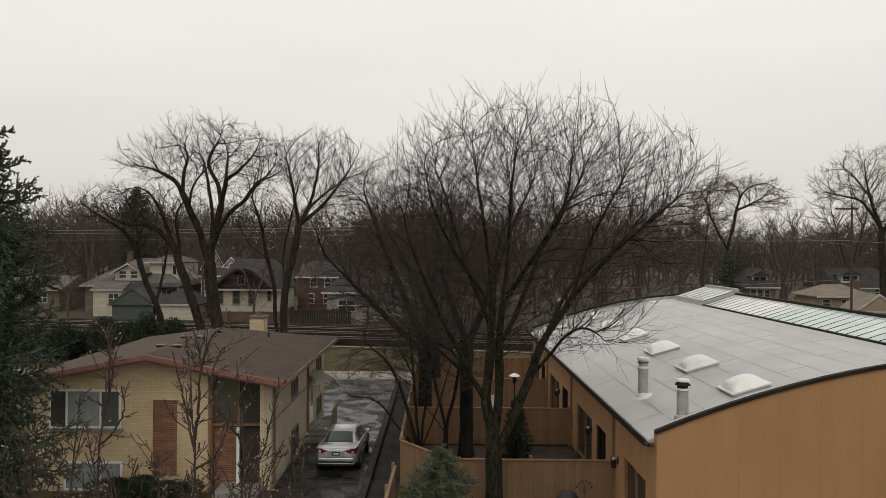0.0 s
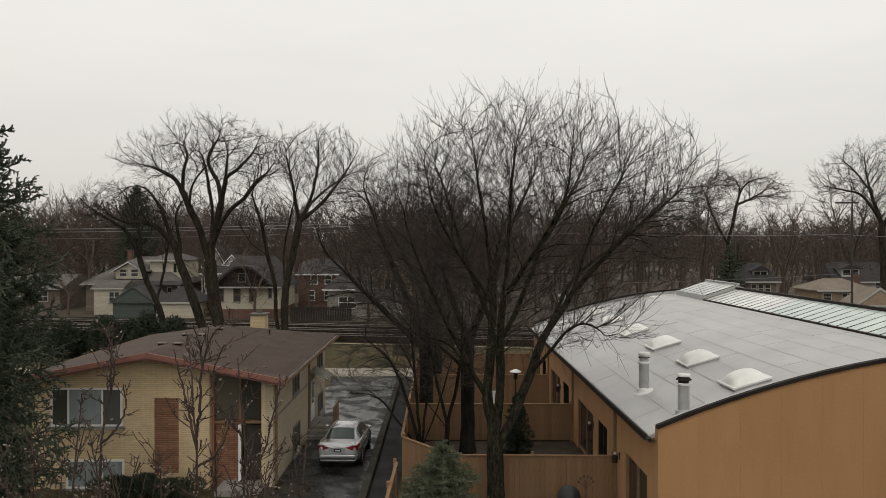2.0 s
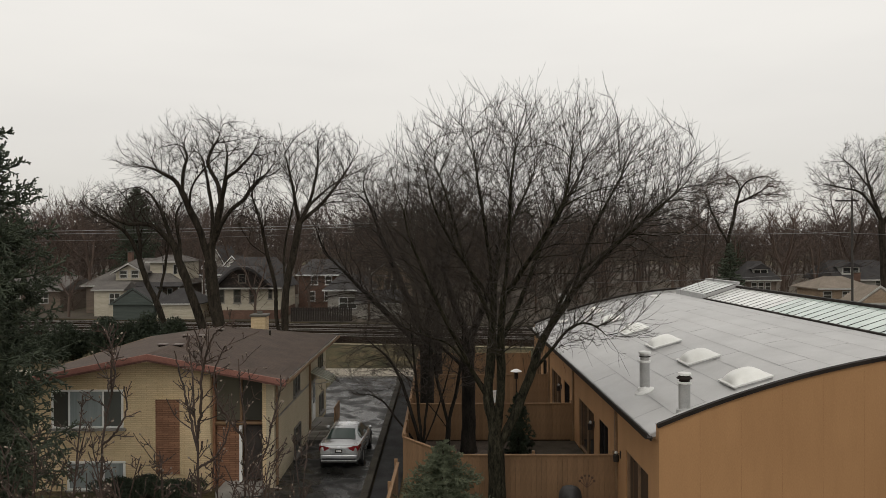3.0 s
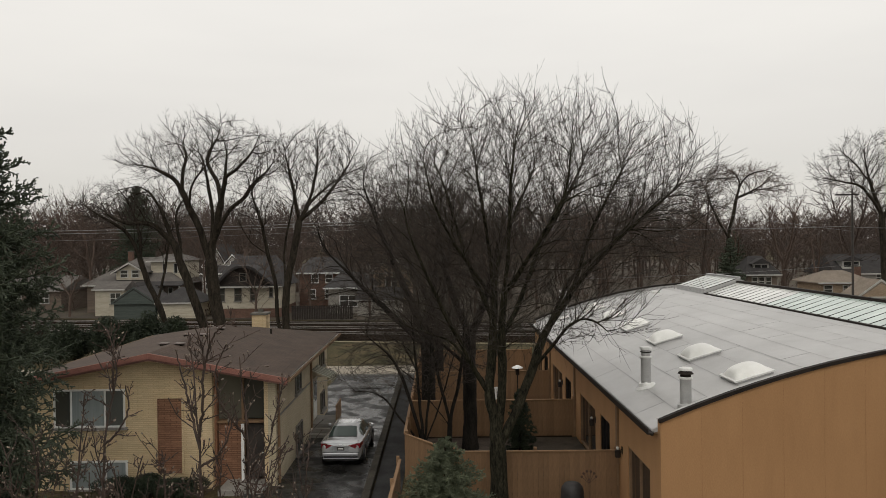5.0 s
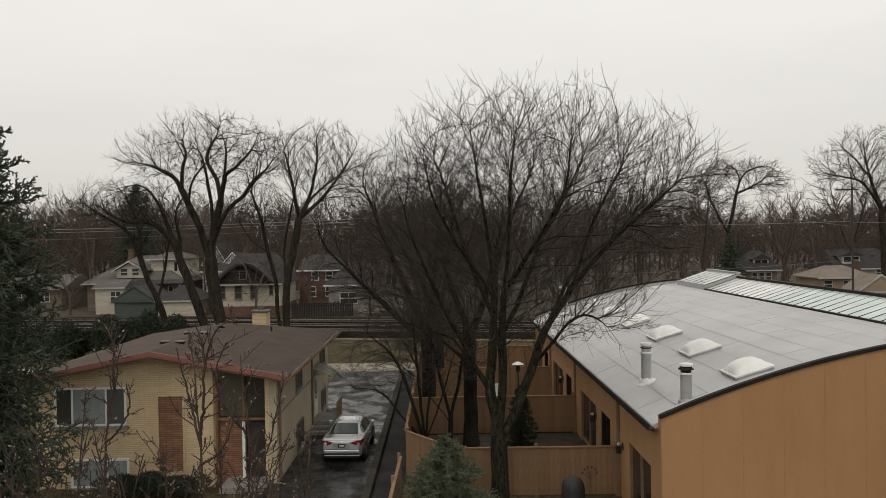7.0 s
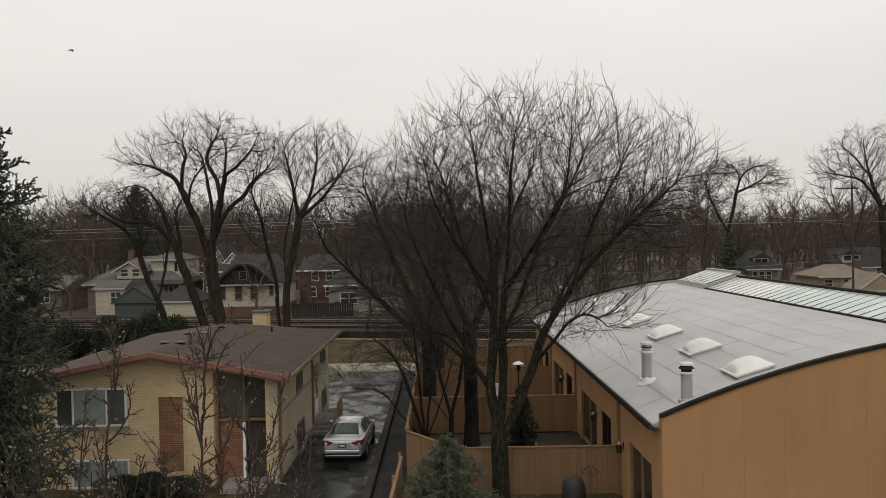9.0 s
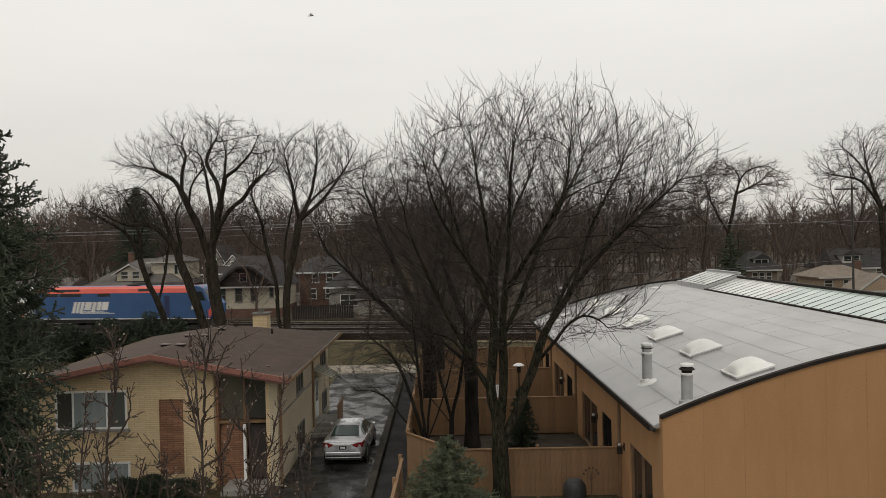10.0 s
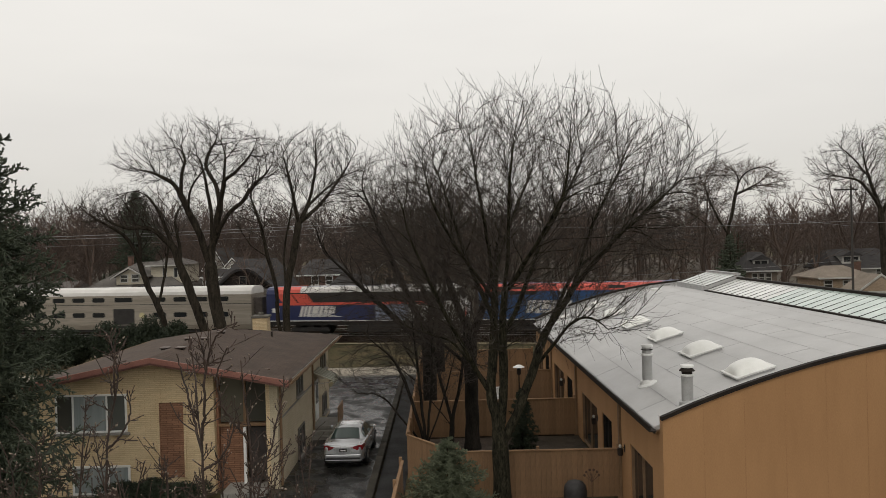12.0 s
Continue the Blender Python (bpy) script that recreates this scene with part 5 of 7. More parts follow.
# tall trees behind the house
TALL = dict(gap=0.36, reach=0.46, wig=0.30, up=0.02, keep=0.4, steep=1.05, twig_len=0.8, twig_n=0.9, twig_r=0.009, angle=50, sub=1.6, twig_up=0.35, twig_wig=0.16)
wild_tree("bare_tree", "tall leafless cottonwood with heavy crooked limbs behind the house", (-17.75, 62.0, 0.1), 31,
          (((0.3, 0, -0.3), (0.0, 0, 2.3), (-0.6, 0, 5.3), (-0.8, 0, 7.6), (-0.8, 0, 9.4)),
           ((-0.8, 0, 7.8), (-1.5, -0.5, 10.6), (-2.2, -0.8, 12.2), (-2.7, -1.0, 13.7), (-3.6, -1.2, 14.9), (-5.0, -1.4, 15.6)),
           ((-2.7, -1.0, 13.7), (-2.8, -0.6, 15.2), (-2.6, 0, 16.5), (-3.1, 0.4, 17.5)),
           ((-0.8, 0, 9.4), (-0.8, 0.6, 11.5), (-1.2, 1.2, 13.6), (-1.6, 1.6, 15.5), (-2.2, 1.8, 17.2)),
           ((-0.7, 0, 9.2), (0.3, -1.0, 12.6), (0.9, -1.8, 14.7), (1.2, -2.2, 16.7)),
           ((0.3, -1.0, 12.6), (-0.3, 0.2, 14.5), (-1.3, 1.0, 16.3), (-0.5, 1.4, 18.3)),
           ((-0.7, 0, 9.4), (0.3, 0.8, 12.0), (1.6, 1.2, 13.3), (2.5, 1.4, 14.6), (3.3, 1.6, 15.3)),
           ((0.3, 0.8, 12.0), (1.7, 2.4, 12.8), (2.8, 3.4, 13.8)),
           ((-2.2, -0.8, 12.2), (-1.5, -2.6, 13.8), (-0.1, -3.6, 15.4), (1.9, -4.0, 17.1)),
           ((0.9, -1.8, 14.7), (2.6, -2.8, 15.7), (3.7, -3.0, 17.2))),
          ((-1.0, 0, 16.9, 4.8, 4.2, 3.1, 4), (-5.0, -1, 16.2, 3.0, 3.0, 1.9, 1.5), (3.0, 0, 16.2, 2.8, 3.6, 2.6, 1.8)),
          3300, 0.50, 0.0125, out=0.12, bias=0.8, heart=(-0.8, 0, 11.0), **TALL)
wild_tree("bare_tree", "crooked leafless tree leaning away from a cottonwood", (-18.9, 62.3, 0.1), 41,
          (((0.4, 0, -0.3), (-0.4, 0, 2.6), (-1.3, 0, 5.5), (-2.1, 0, 7.6), (-2.7, 0, 9.5), (-3.3, 0, 11.1)),
           ((-2.1, 0, 7.6), (-2.5, 0.6, 9.9), (-2.9, 1.0, 11.8), (-2.1, 1.2, 13.7)),
           ((-2.7, 0, 9.5), (-4.2, -0.6, 11.1), (-6.1, -1.0, 11.2), (-7.3, -1.2, 11.7)),
           ((-3.3, 0, 11.1), (-4.2, 0.6, 12.7), (-5.2, 1.0, 13.9), (-6.7, 1.2, 14.6))),
          ((-4.4, 0, 12.4, 3.6, 3.0, 2.0, 2), (-7.6, -1, 12.6, 2.2, 2.4, 1.6, 1)), 1100, 0.36, 0.0125, **TALL)
wild_tree("bare_tree", "tall leafless twin-stemmed tree with a forked crown behind the house", (-12.75, 63.0, 0.1), 32,
          (((0.1, 0, -0.3), (0, 0, 1.8), (0, 0, 5.5), (0.7, 0, 8.8), (1.2, 0, 11.6)),
           ((1.2, 0, 11.3), (2.1, 0.5, 13.4), (2.6, 0.8, 16.3), (2.5, 1.0, 18.6)),
           ((1.2, 0, 11.3), (3.4, -0.8, 13.1), (5.2, -1.4, 15.3), (6.3, -1.6, 17.3)),
           ((1.2, 0, 11.1), (0.9, -1.0, 13.8), (0.4, -1.4, 16.5), (0.1, -1.6, 18.3)),
           ((1.8, 0.3, 12.7), (4.2, 1.8, 14.9), (6.1, 2.4, 15.9)),
           ((-0.2, 0.2, 1.2), (-0.8, 0.4, 3.0), (-0.9, 0.4, 6.0), (-1.5, 0.2, 8.6), (-2.0, 0, 11.4), (-2.6, -0.4, 13.4), (-2.3, -0.6, 15.2)),
           ((-1.5, 0.2, 8.6), (-3.3, 1.2, 9.8), (-4.4, 1.8, 11.7)),
           ((0, 0, 5.1), (-0.4, 1.5, 8.8), (0, 2.6, 12.1), (0.7, 3.0, 15.5))),
          ((2.8, 0, 16.0, 3.6, 3.2, 2.9, 3), (5.0, 0, 14.6, 2.2, 2.8, 2.6, 1.2), (0.2, 0, 16.4, 1.8, 2.4, 2.2, 1), (-2.4, 0, 12.6, 2.3, 2.6, 2.6, 1)),
          2700, 0.36, 0.0120, out=0.35, heart=(1.5, 0, 10.0), **dict(TALL, wig=0.18, up=0.10, keep=0.5, angle=38, twig_up=0.8))
wild_tree("bare_tree", "leaning leafless tree beside the railway", (-24.0, 66.0, 0.2), 33,
          (((0.8, 0, -0.3), (0.4, 0, 1.6), (-0.4, 0, 4.5), (-1.2, 0, 6.0), (-1.8, 0, 8.2)),
           ((-1.8, 0, 8.2), (-2.8, -0.4, 10.4), (-4.5, -0.8, 11.7), (-6.1, -1.0, 12.8), (-7.0, -1.0, 13.8)),
           ((-1.8, 0, 8.2), (-2.3, 0.8, 10.9), (-3.5, 1.4, 13.4), (-4.8, 1.6, 14.9)),
           ((-0.4, 0, 4.5), (0.1, 0.5, 7.4), (0.4, 0.8, 9.9), (0.9, 1.0, 11.6))),
          ((-3.8, 0, 12.6, 3.8, 3.0, 2.2, 2), (-0.4, 0, 10.4, 2.0, 2.2, 1.8, 0.7)), 1200, 0.27, 0.0125, **TALL)
wild_tree("bare_tree", "broad leafless tree with a flat-topped crown across the railway", (38.5, 103, 0.6), 34,
          (((-0.7, 0, -0.5), (-0.4, 0, 2.9), (0, 0, 7.5), (0.4, 0, 10.5)),
           ((0.4, 0, 10.5), (1.1, -0.5, 14.3), (1.3, -1.0, 16.6), (0.1, -1.4, 18.0)),
           ((1.1, -0.5, 14.3), (4.1, 1.0, 15.5), (6.2, 1.4, 16.8)),
           ((0.1, 0, 9.0), (-1.5, 1.0, 12.9), (-2.4, 1.4, 15.6), (-3.0, 1.6, 17.2)),
           ((1.3, -0.8, 15.8), (2.0, -2.4, 17.3), (3.6, -3.0, 17.8))),
          ((1.4, 0, 17.4, 5.6, 4.0, 1.2, 3), (-2.6, 0, 15.6, 2.4, 2.4, 1.9, 1), (5.6, 0, 15.8, 2.6, 3.0, 1.8, 1.2)),
          1500, 0.27, 0.020, **dict(TALL, gap=0.5, reach=0.6, twig_len=1.3, twig_r=0.017, twig_up=0.2, bark=BARK, twig=TWIG_HAZED))
wild_tree("bare_tree", "tall leafless street tree beside a utility pole", (46.3, 82, 0.6), 35,
          (((1.3, 0, -0.5), (1.2, 0, 3.9), (1.0, 0, 8.8), (0.8, 0, 11.8)),
           ((0.8, 0, 11.5), (-1.5, -0.6, 14.2), (-3.9, -1.0, 14.8), (-6.3, -1.2, 15.3)),
           ((0.8, 0, 11.8), (0.1, 0.8, 14.9), (-0.2, 1.2, 17.4), (-0.2, 1.4, 19.2)),
           ((0.9, 0, 10.6), (2.1, -1.0, 14.1), (2.6, -1.2, 17.7), (2.6, -1.2, 19.8)),
           ((0.1, 0.8, 14.9), (-1.3, 2.0, 17.5), (-2.7, 2.4, 18.7))),
          ((-0.6, 0, 17.0, 4.0, 3.6, 3.0, 3), (-4.4, 0, 15.6, 2.6, 2.4, 1.9, 1), (3.6, 0, 17.4, 3.4, 3.4, 3.4, 2), (1.2, 0, 13.0, 3.4, 3.0, 1.8, 0.8)),
          1250, 0.34, 0.017, **dict(TALL, gap=0.45, reach=0.55, twig_len=1.2, twig_r=0.013, wig=0.18, up=0.08))

# woods beyond the railway: a few kinds, set out again and again
WOODS = dict(gap=0.8, reach=0.95, wig=0.2, up=0.06, keep=0.4, out=0.2, heart=(0, 0, 4), twig_len=1.5, twig_n=0.8, twig_r=0.024, angle=42, sub=1.3, twig_up=0.4, flare=0.1)
kinds = []
for i, (hh, ww, lean) in enumerate(((15.5, 5.0, 0.4), (13.5, 5.6, -0.5), (17, 5.2, 0.2), (12, 4.6, -0.3), (14.5, 5.8, 0.6))):
    kinds.append(wild_tree("bare_tree", "leafless grey-brown tree in the woods beyond the railway", (-58 + 22 * i, 118 + 6 * i, 0.6), 50 + i,
                           (((0, 0, -0.4), (lean * 0.3, 0, hh * 0.28), (lean, 0, hh * 0.45)), ((lean * 0.4, 0, hh * 0.3), (-ww * 0.3, 0.6, hh * 0.55), (-ww * 0.5, 1, hh * 0.75)), ((lean * 0.4, 0, hh * 0.32), (ww * 0.3, -0.6, hh * 0.55), (ww * 0.45, -1, hh * 0.75))),
                           ((0, 0, hh * 0.66, ww, ww, hh * 0.36, 1), (0, 0, hh * 0.40, ww * 0.7, ww * 0.7, hh * 0.22, 0.3)), 300, 0.24, 0.030, bark=TWIG_HAZED, twig=TWIG_HAZED, group="bare trees beyond the railway", **WOODS))
rng = random.Random(8)
spots = []
for row, (y, gap, n) in enumerate(((112, 9, 16), (124, 8.5, 20), (140, 9, 23))):
    for i in range(n):
        x = (i - (n - 1) / 2) * gap + rng.uniform(-3.5, 3.5)
        spots.append((x, y + rng.uniform(-6, 6) - SLANT * x * 0.6))
spots += [(rng.uniform(-88, -30), rng.uniform(126, 160)) for _ in range(9)]
for x, y in spots:
    k = rng.choice(kinds)
    sc = rng.uniform(0.88, 1.18)
    m = pose(x, y, 0.55, 0, 0, rng.uniform(0, 360))
    t = copy_thing(k, m)
    t.scale = (sc, sc, sc)


for x, y in ((-47, 97), (-30.5, 99), (-22, 91), (-8.5, 91), (-3, 96), (4, 93), (12, 97), (20, 92), (29, 96), (-54, 100), (34, 108), (46, 94), (-16.5, 96)):
    k = rng.choice(kinds)
    t = copy_thing(k, pose(x, y, 0.55, 0, 0, rng.uniform(0, 360)))
    sc = rng.uniform(0.5, 0.8)
    t.scale = (sc, sc, sc)


def far_woods():
    """The last band of trees along the skyline."""
    r = np.random.default_rng(77)
    n = 560
    x, y = r.uniform(-190, 190, n), r.uniform(160, 260, n)
    hgt = r.uniform(15, 23, n) * (1 + 0.08 * np.sin(x * 0.045) + 0.24 * np.exp(-((x + 25) / 55) ** 2))
    k = 5
    s = np.linspace(0, 1, k)
    P = np.stack([x[:, None] + r.normal(0, 0.25, (n, k)), y[:, None] + 0 * s, 0.4 + hgt[:, None] * s * 0.62], -1)
    R0 = 0.26 * np.linspace(1, 0.4, k)[None] * np.ones((n, 1))
    sets = [(P, R0, 4)]
    Q, QR = sprout(r, P, R0, 10, 0.14, 1.0, 46, 0.62, 4, 0.7, 0.10, floor_r=0.09, shrink=0.25)
    sets.append((Q, QR, 3))
    Q, QR = sprout(r, Q, QR, 9, 0.2, 1.0, 44, 0.42, 2, 0.3, 0.12, floor_r=0.066)
    sets.append((Q, QR, 3))
    Q, QR = sprout(r, Q, QR, 1, 0.3, 1.0, 44, 0.9, 2, 0.2, 0.12, floor_r=0.055)
    sets.append((Q, QR, 3))
    # no haze in the air: it is mixed into this twig colour
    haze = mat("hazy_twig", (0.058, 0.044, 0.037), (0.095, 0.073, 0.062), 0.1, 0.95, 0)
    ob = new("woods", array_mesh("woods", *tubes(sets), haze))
    tagged(ob, "distant leafless woods along the skyline, brown and hazy", "woods", "", "stuff")


far_woods()


def brush():
    """Tangled undergrowth between the houses and under the woods."""
    r = np.random.default_rng(78)
    n = 420
    x = r.uniform(-95, 95, n)
    y = 90 + r.random(n) ** 0.8 * 105 - SLANT * x
    P = np.stack([x, y, 0 * x + 0.55], 1)[:, None] + np.linspace(0, 1, 3)[None, :, None] * np.stack([r.normal(0, 0.5, n), r.normal(0, 0.5, n), r.uniform(1.0, 2.6, n)], 1)[:, None]
    R0 = 0.05 * np.ones((n, 3))
    Q, QR = sprout(r, P, R0, 9, 0.0, 1.0, 55, 0.7, 3, 0.5, 0.14, floor_r=0.036)
    S2, SR2 = sprout(r, Q, QR, 3, 0.2, 1.0, 45, 0.6, 2, 0.3, 0.14, floor_r=0.028)
    tagged(new("undergrowth", array_mesh("undergrowth", *tubes([(P, R0, 3), (Q, QR, 3), (S2, SR2, 3)]), TWIG_HAZED)), "brown leafless undergrowth beyond the railway", "undergrowth", "", "stuff")
    v, f = [], []
    xs = list(range(-240, 241, 12))
    for j, off in enumerate((86.5, 100, 130, 170, 230, 340)):
        v += [(x_, off - SLANT * x_, bank(x_, off - SLANT * x_) + 0.03 + 0.02 * j) for x_ in xs]
    m = len(xs)
    f = [(j * m + i, j * m + i + 1, (j + 1) * m + i + 1, (j + 1) * m + i) for j in range(5) for i in range(m - 1)]
    solid("leaf_litter", Shape().add(v, f), mat("brown_leaf_litter", (0.040, 0.030, 0.020), (0.075, 0.058, 0.036), 0.25, 0.95, 0.7, 8, contrast=0.4), "brown leaf litter under the woods", "woodland floor", "structure")


brush()

# ---- conifers and shrubs ----
conifer("spruce", "tall dark green spruce with drooping boughs", (-15.0, 24.0, 0), 5, 14.2, 4.55, 34, 8, 25, NEEDLE, 0.85, 0.3, 0.4, 0.56, 0.020, shoots=7, needles=6, fluff=0.9, shoot_r=0.030, skirt=1.0, hang=0.38)
conifer("blue_spruce", "young blue-green spruce before the fence", (0.05, 24.9, 0), 6, 3.15, 2.05, 15, 10, 16, NEEDLE_BLUE, 0.0, 0.06, 0.15, 0.72, 0.016, shoots=6, needles=6, fluff=1.1, shoot_r=0.019, hang=0.0)
conifer("arborvitae", "slim dark evergreen inside the fenced yard", (3.5, 34.9, 0), 7, 2.7, 0.8, 12, 7, 7, YEW, 0.1, 0.05, 0.1, 0.6, 0.024, fluff=2.2)
conifer("spruce", "dark pointed conifer across the railway", (-46.6, 118, 0.6), 8, 17.8, 5.2, 24, 7, 9, NEEDLE, 0.4, 0.3, 3.0, 0.62, 0.08, shoots=5, needles=3, fluff=1.8, shoot_r=0.09)
conifer("spruce", "dark conifer between houses across the railway", (46, 120, 0.6), 9, 10, 3.6, 14, 7, 6, NEEDLE, 0.4, 0.25, 1.0, 0.7, 0.10, shoots=4, needles=2)
conifer("spruce", "dark conifer beside a bungalow across the railway", (37.0, 98, 0.6), 10, 9, 2.8, 14, 7, 6, NEEDLE, 0.4, 0.25, 0.6, 0.7, 0.10, shoots=4, needles=2)
for i, (x, y, z, sx, sy, sz) in enumerate(((-29.5, 62.5, 0.1, 2.2, 1.4, 2.2), (-26.6, 62.2, 0.1, 2.1, 1.4, 2.2), (-24.0, 61.8, 0.1, 1.9, 1.3, 2.5), (-21.6, 61.0, 0.1, 1.7, 1.2, 2.3), (-33.0, 63.5, 0.1, 2.2, 1.4, 1.3))):
    leafy_shrub("juniper", "dark evergreen shrub by the railway bank", (x, y, z), 70 + i, (sx, sy, sz), 12000, 0.13, YEW, "evergreen shrubs by the railway")
for i, (x, y, sx, sz) in enumerate(((-12.1, 28.9, 1.0, 0.5), (-11.0, 28.9, 1.0, 0.5), (-9.9, 28.9, 0.9, 0.48))):
    leafy_shrub("yew", "low clipped yew before the brick wall", (x, y, 0), 90 + i, (sx, 0.7, sz), 8000, 0.05, YEW, "yews before the house")


def magnolia():
    """Bare budding tree close to the camera; only its upper stems reach the view."""
    r = np.random.default_rng(13)
    base = thing("budding_tree", "bare young tree with knobbly twigs and swollen buds", "tree", pose(-2.35, 6.2, 0))
    k = 26
    stems = [((0, 0, -0.2), (0.02, 0, 2.4), (0, 0, 4.4), 0.10, 0.06),
             ((0, 0, 4.2), (-0.30, 0, 5.8), (-0.41, 0, 6.9), (-0.39, 0, 7.9), (-0.33, 0.05, 8.3), (-0.30, 0.05, 8.55), (-0.40, 0.1, 8.82), 0.028, 0.005),
             ((-0.33, 0.05, 8.3), (-0.27, -0.1, 8.55), (-0.25, -0.12, 8.75), (-0.20, -0.14, 8.88), 0.011, 0.005),
             ((0, 0, 4.2), (0.25, 0, 5.8), (0.36, 0, 6.9), (0.38, 0, 7.8), (0.35, 0, 8.2), (0.31, 0.08, 8.5), (0.27, 0.1, 8.78), 0.025, 0.005),
             ((0.38, 0, 7.95), (0.44, -0.1, 8.3), (0.46, -0.14, 8.65), (0.42, -0.2, 8.87), 0.014, 0.005),
             ((0.45, -0.1, 8.5), (0.55, -0.2, 8.76), (0.65, -0.24, 8.87), (0.75, -0.25, 8.92), 0.010, 0.005),
             ((0.38, 0, 7.85), (0.26, 0.12, 8.2), (0.17, 0.2, 8.45), (0.13, 0.2, 8.62), 0.013, 0.005),
             ((0.1, 0, 4.6), (0.55, 0.1, 6.0), (0.71, 0.1, 6.9), (0.74, 0.1, 7.9), (0.69, 0.15, 8.3), (0.66, 0.2, 8.55), 0.022, 0.005),
             ((0.74, 0.1, 7.9), (0.58, -0.1, 8.25), (0.56, -0.14, 8.5), (0.66, -0.2, 8.72), 0.011, 0.005),
             ((0.1, 0, 4.6), (0.6, -0.1, 6.0), (0.80, -0.2, 7.0), (0.88, -0.2, 7.6), (1.0, -0.2, 8.0), (1.06, -0.2, 8.25), (1.10, -0.2, 8.42), 0.020, 0.005),
             ((0, 0, 4.6), (-0.6, 0.15, 6.0), (-0.75, 0.2, 6.9), (-0.68, 0.2, 7.8), (-0.64, 0.2, 8.25), 0.018, 0.005),
             ((0, 0, 4.6), (-0.8, 0.1, 6.0), (-1.02, 0.1, 6.9), (-0.98, 0.1, 7.75), (-1.10, 0.1, 7.98), 0.017, 0.005),
             ((-0.39, 0, 7.9), (-0.24, -0.1, 8.02), (-0.15, -0.1, 8.2), (-0.17, -0.1, 8.38), 0.011, 0.005),
             ((0.37, 0, 7.7), (0.55, -0.1, 7.82), (0.66, -0.15, 8.0), (0.70, -0.15, 8.2), 0.012, 0.005)]
    for i in range(30):                                  # thin shoots that fill the lower part of the view
        x = -1.45 + 2.75 * (i + r.uniform(0, 1)) / 30
        y, top = r.uniform(-0.35, 0.4), r.uniform(7.55, 7.98)
        lean = r.uniform(-0.18, 0.18)
        stems.append(((x * 0.25, y * 0.2, 4.9), (x * 0.8, y * 0.7, 6.2), (x - lean, y, 7.1), (x - lean * 0.6, y, top - 0.3), (x + r.uniform(-0.05, 0.05), y, top), r.uniform(0.009, 0.014), 0.0042))
    P, Rr = [], []
    for *pts, ra, rb in stems:
        path = spline(pts, 0.05)
        s = np.linspace(0, len(path) - 1, k)
        path = np.stack([np.interp(s, np.arange(len(path)), path[:, j]) for j in range(3)], 1)
        path[1:-1] += r.normal(0, 0.0035, (k - 2, 3))
        P.append(path), Rr.append(np.linspace(ra, rb, k))
    P, Rr = np.stack(P), np.stack(Rr)
    # knobbly spurs, set along the stems where they come into view
    span = np.linalg.norm(np.diff(P, axis=1), axis=2)
    own, seg = [], []
    for i in range(len(P)):
        for j in range(1, k - 1):
            if P[i, j, 2] > 6.9:
                for _ in range(r.poisson(min(span[i, j] / 0.066, 2.5))):
                    own.append(i), seg.append(j)
    own, seg = np.array(own), np.array(seg)
    start = P[own, seg] + (P[own, seg + 1] - P[own, seg]) * r.random((len(own), 1))
    along = unit(P[own, seg + 1] - P[own, seg])
    L = r.uniform(0.045, 0.13, len(own)) * np.where(r.random(len(own)) < 0.36, r.uniform(2.0, 3.6, len(own)), 1.0)
    Q, QR = shoots_from(r, start, along, L, 58, np.clip(Rr[own, seg] * 0.5, 0.0034, 0.0052), 6, 0.45, 0.13, 0.75)
    more = np.repeat(np.flatnonzero(L > 0.085), 3)
    sg = r.integers(1, 4, len(more))
    S, SR = shoots_from(r, Q[more, sg], unit(Q[more, sg + 1] - Q[more, sg]), r.uniform(0.025, 0.085, len(more)), 55, np.full(len(more), 0.0036), 4, 1.2, 0.2, 0.8)
    part("stem", array_mesh("stem", *tubes([(P, Rr, 8), (Q, QR, 5), (S, SR, 4)]), GREY_TWIG), GREY_TWIG, base)

    def buds(name, tips, ways, size, material, label):
        L2 = r.uniform(*size, len(tips))
        s2 = np.linspace(0, 1, 5)
        B = tips[:, None] + unit(ways)[:, None] * (s2[None, :, None] * L2[:, None, None])
        BR = 0.32 * L2[:, None] * np.array([0.5, 0.95, 1.0, 0.66, 0.10])[None]
        tagged(part(name, array_mesh(name, *tubes([(B, BR, 6)]), material), material, base, label), kind="stuff")

    ends = np.concatenate([Q[:, -1], S[:, -1], P[1:, -1]])
    ways = np.concatenate([Q[:, -1] - Q[:, -2], S[:, -1] - S[:, -2], P[1:, -1] - P[1:, -2]])
    pale = r.random(len(ends)) < 0.34
    buds("bud", ends[pale], ways[pale], (0.014, 0.024), BUD, "swollen pale grey buds")
    side = Q[:, 3]
    side_way = r.normal(0, 1, side.shape) + (0, 0, 0.8)
    buds("brown_bud", np.concatenate([ends[~pale], side]), np.concatenate([ways[~pale], side_way]), (0.011, 0.018), BUD_BROWN, "dark brown closed buds")


GREY_TWIG = mat("grey_young_bark", (0.026, 0.016, 0.012), (0.085, 0.056, 0.044), 9.0, 0.8, 0.4, 60)
BUD = mat("grey_pink_bud", (0.12, 0.088, 0.068), (0.36, 0.30, 0.24), 20.0, 0.8, 0.0)
BUD_BROWN = mat("brown_bud", (0.030, 0.016, 0.011), (0.085, 0.048, 0.034), 20.0, 0.8, 0.0)
magnolia()


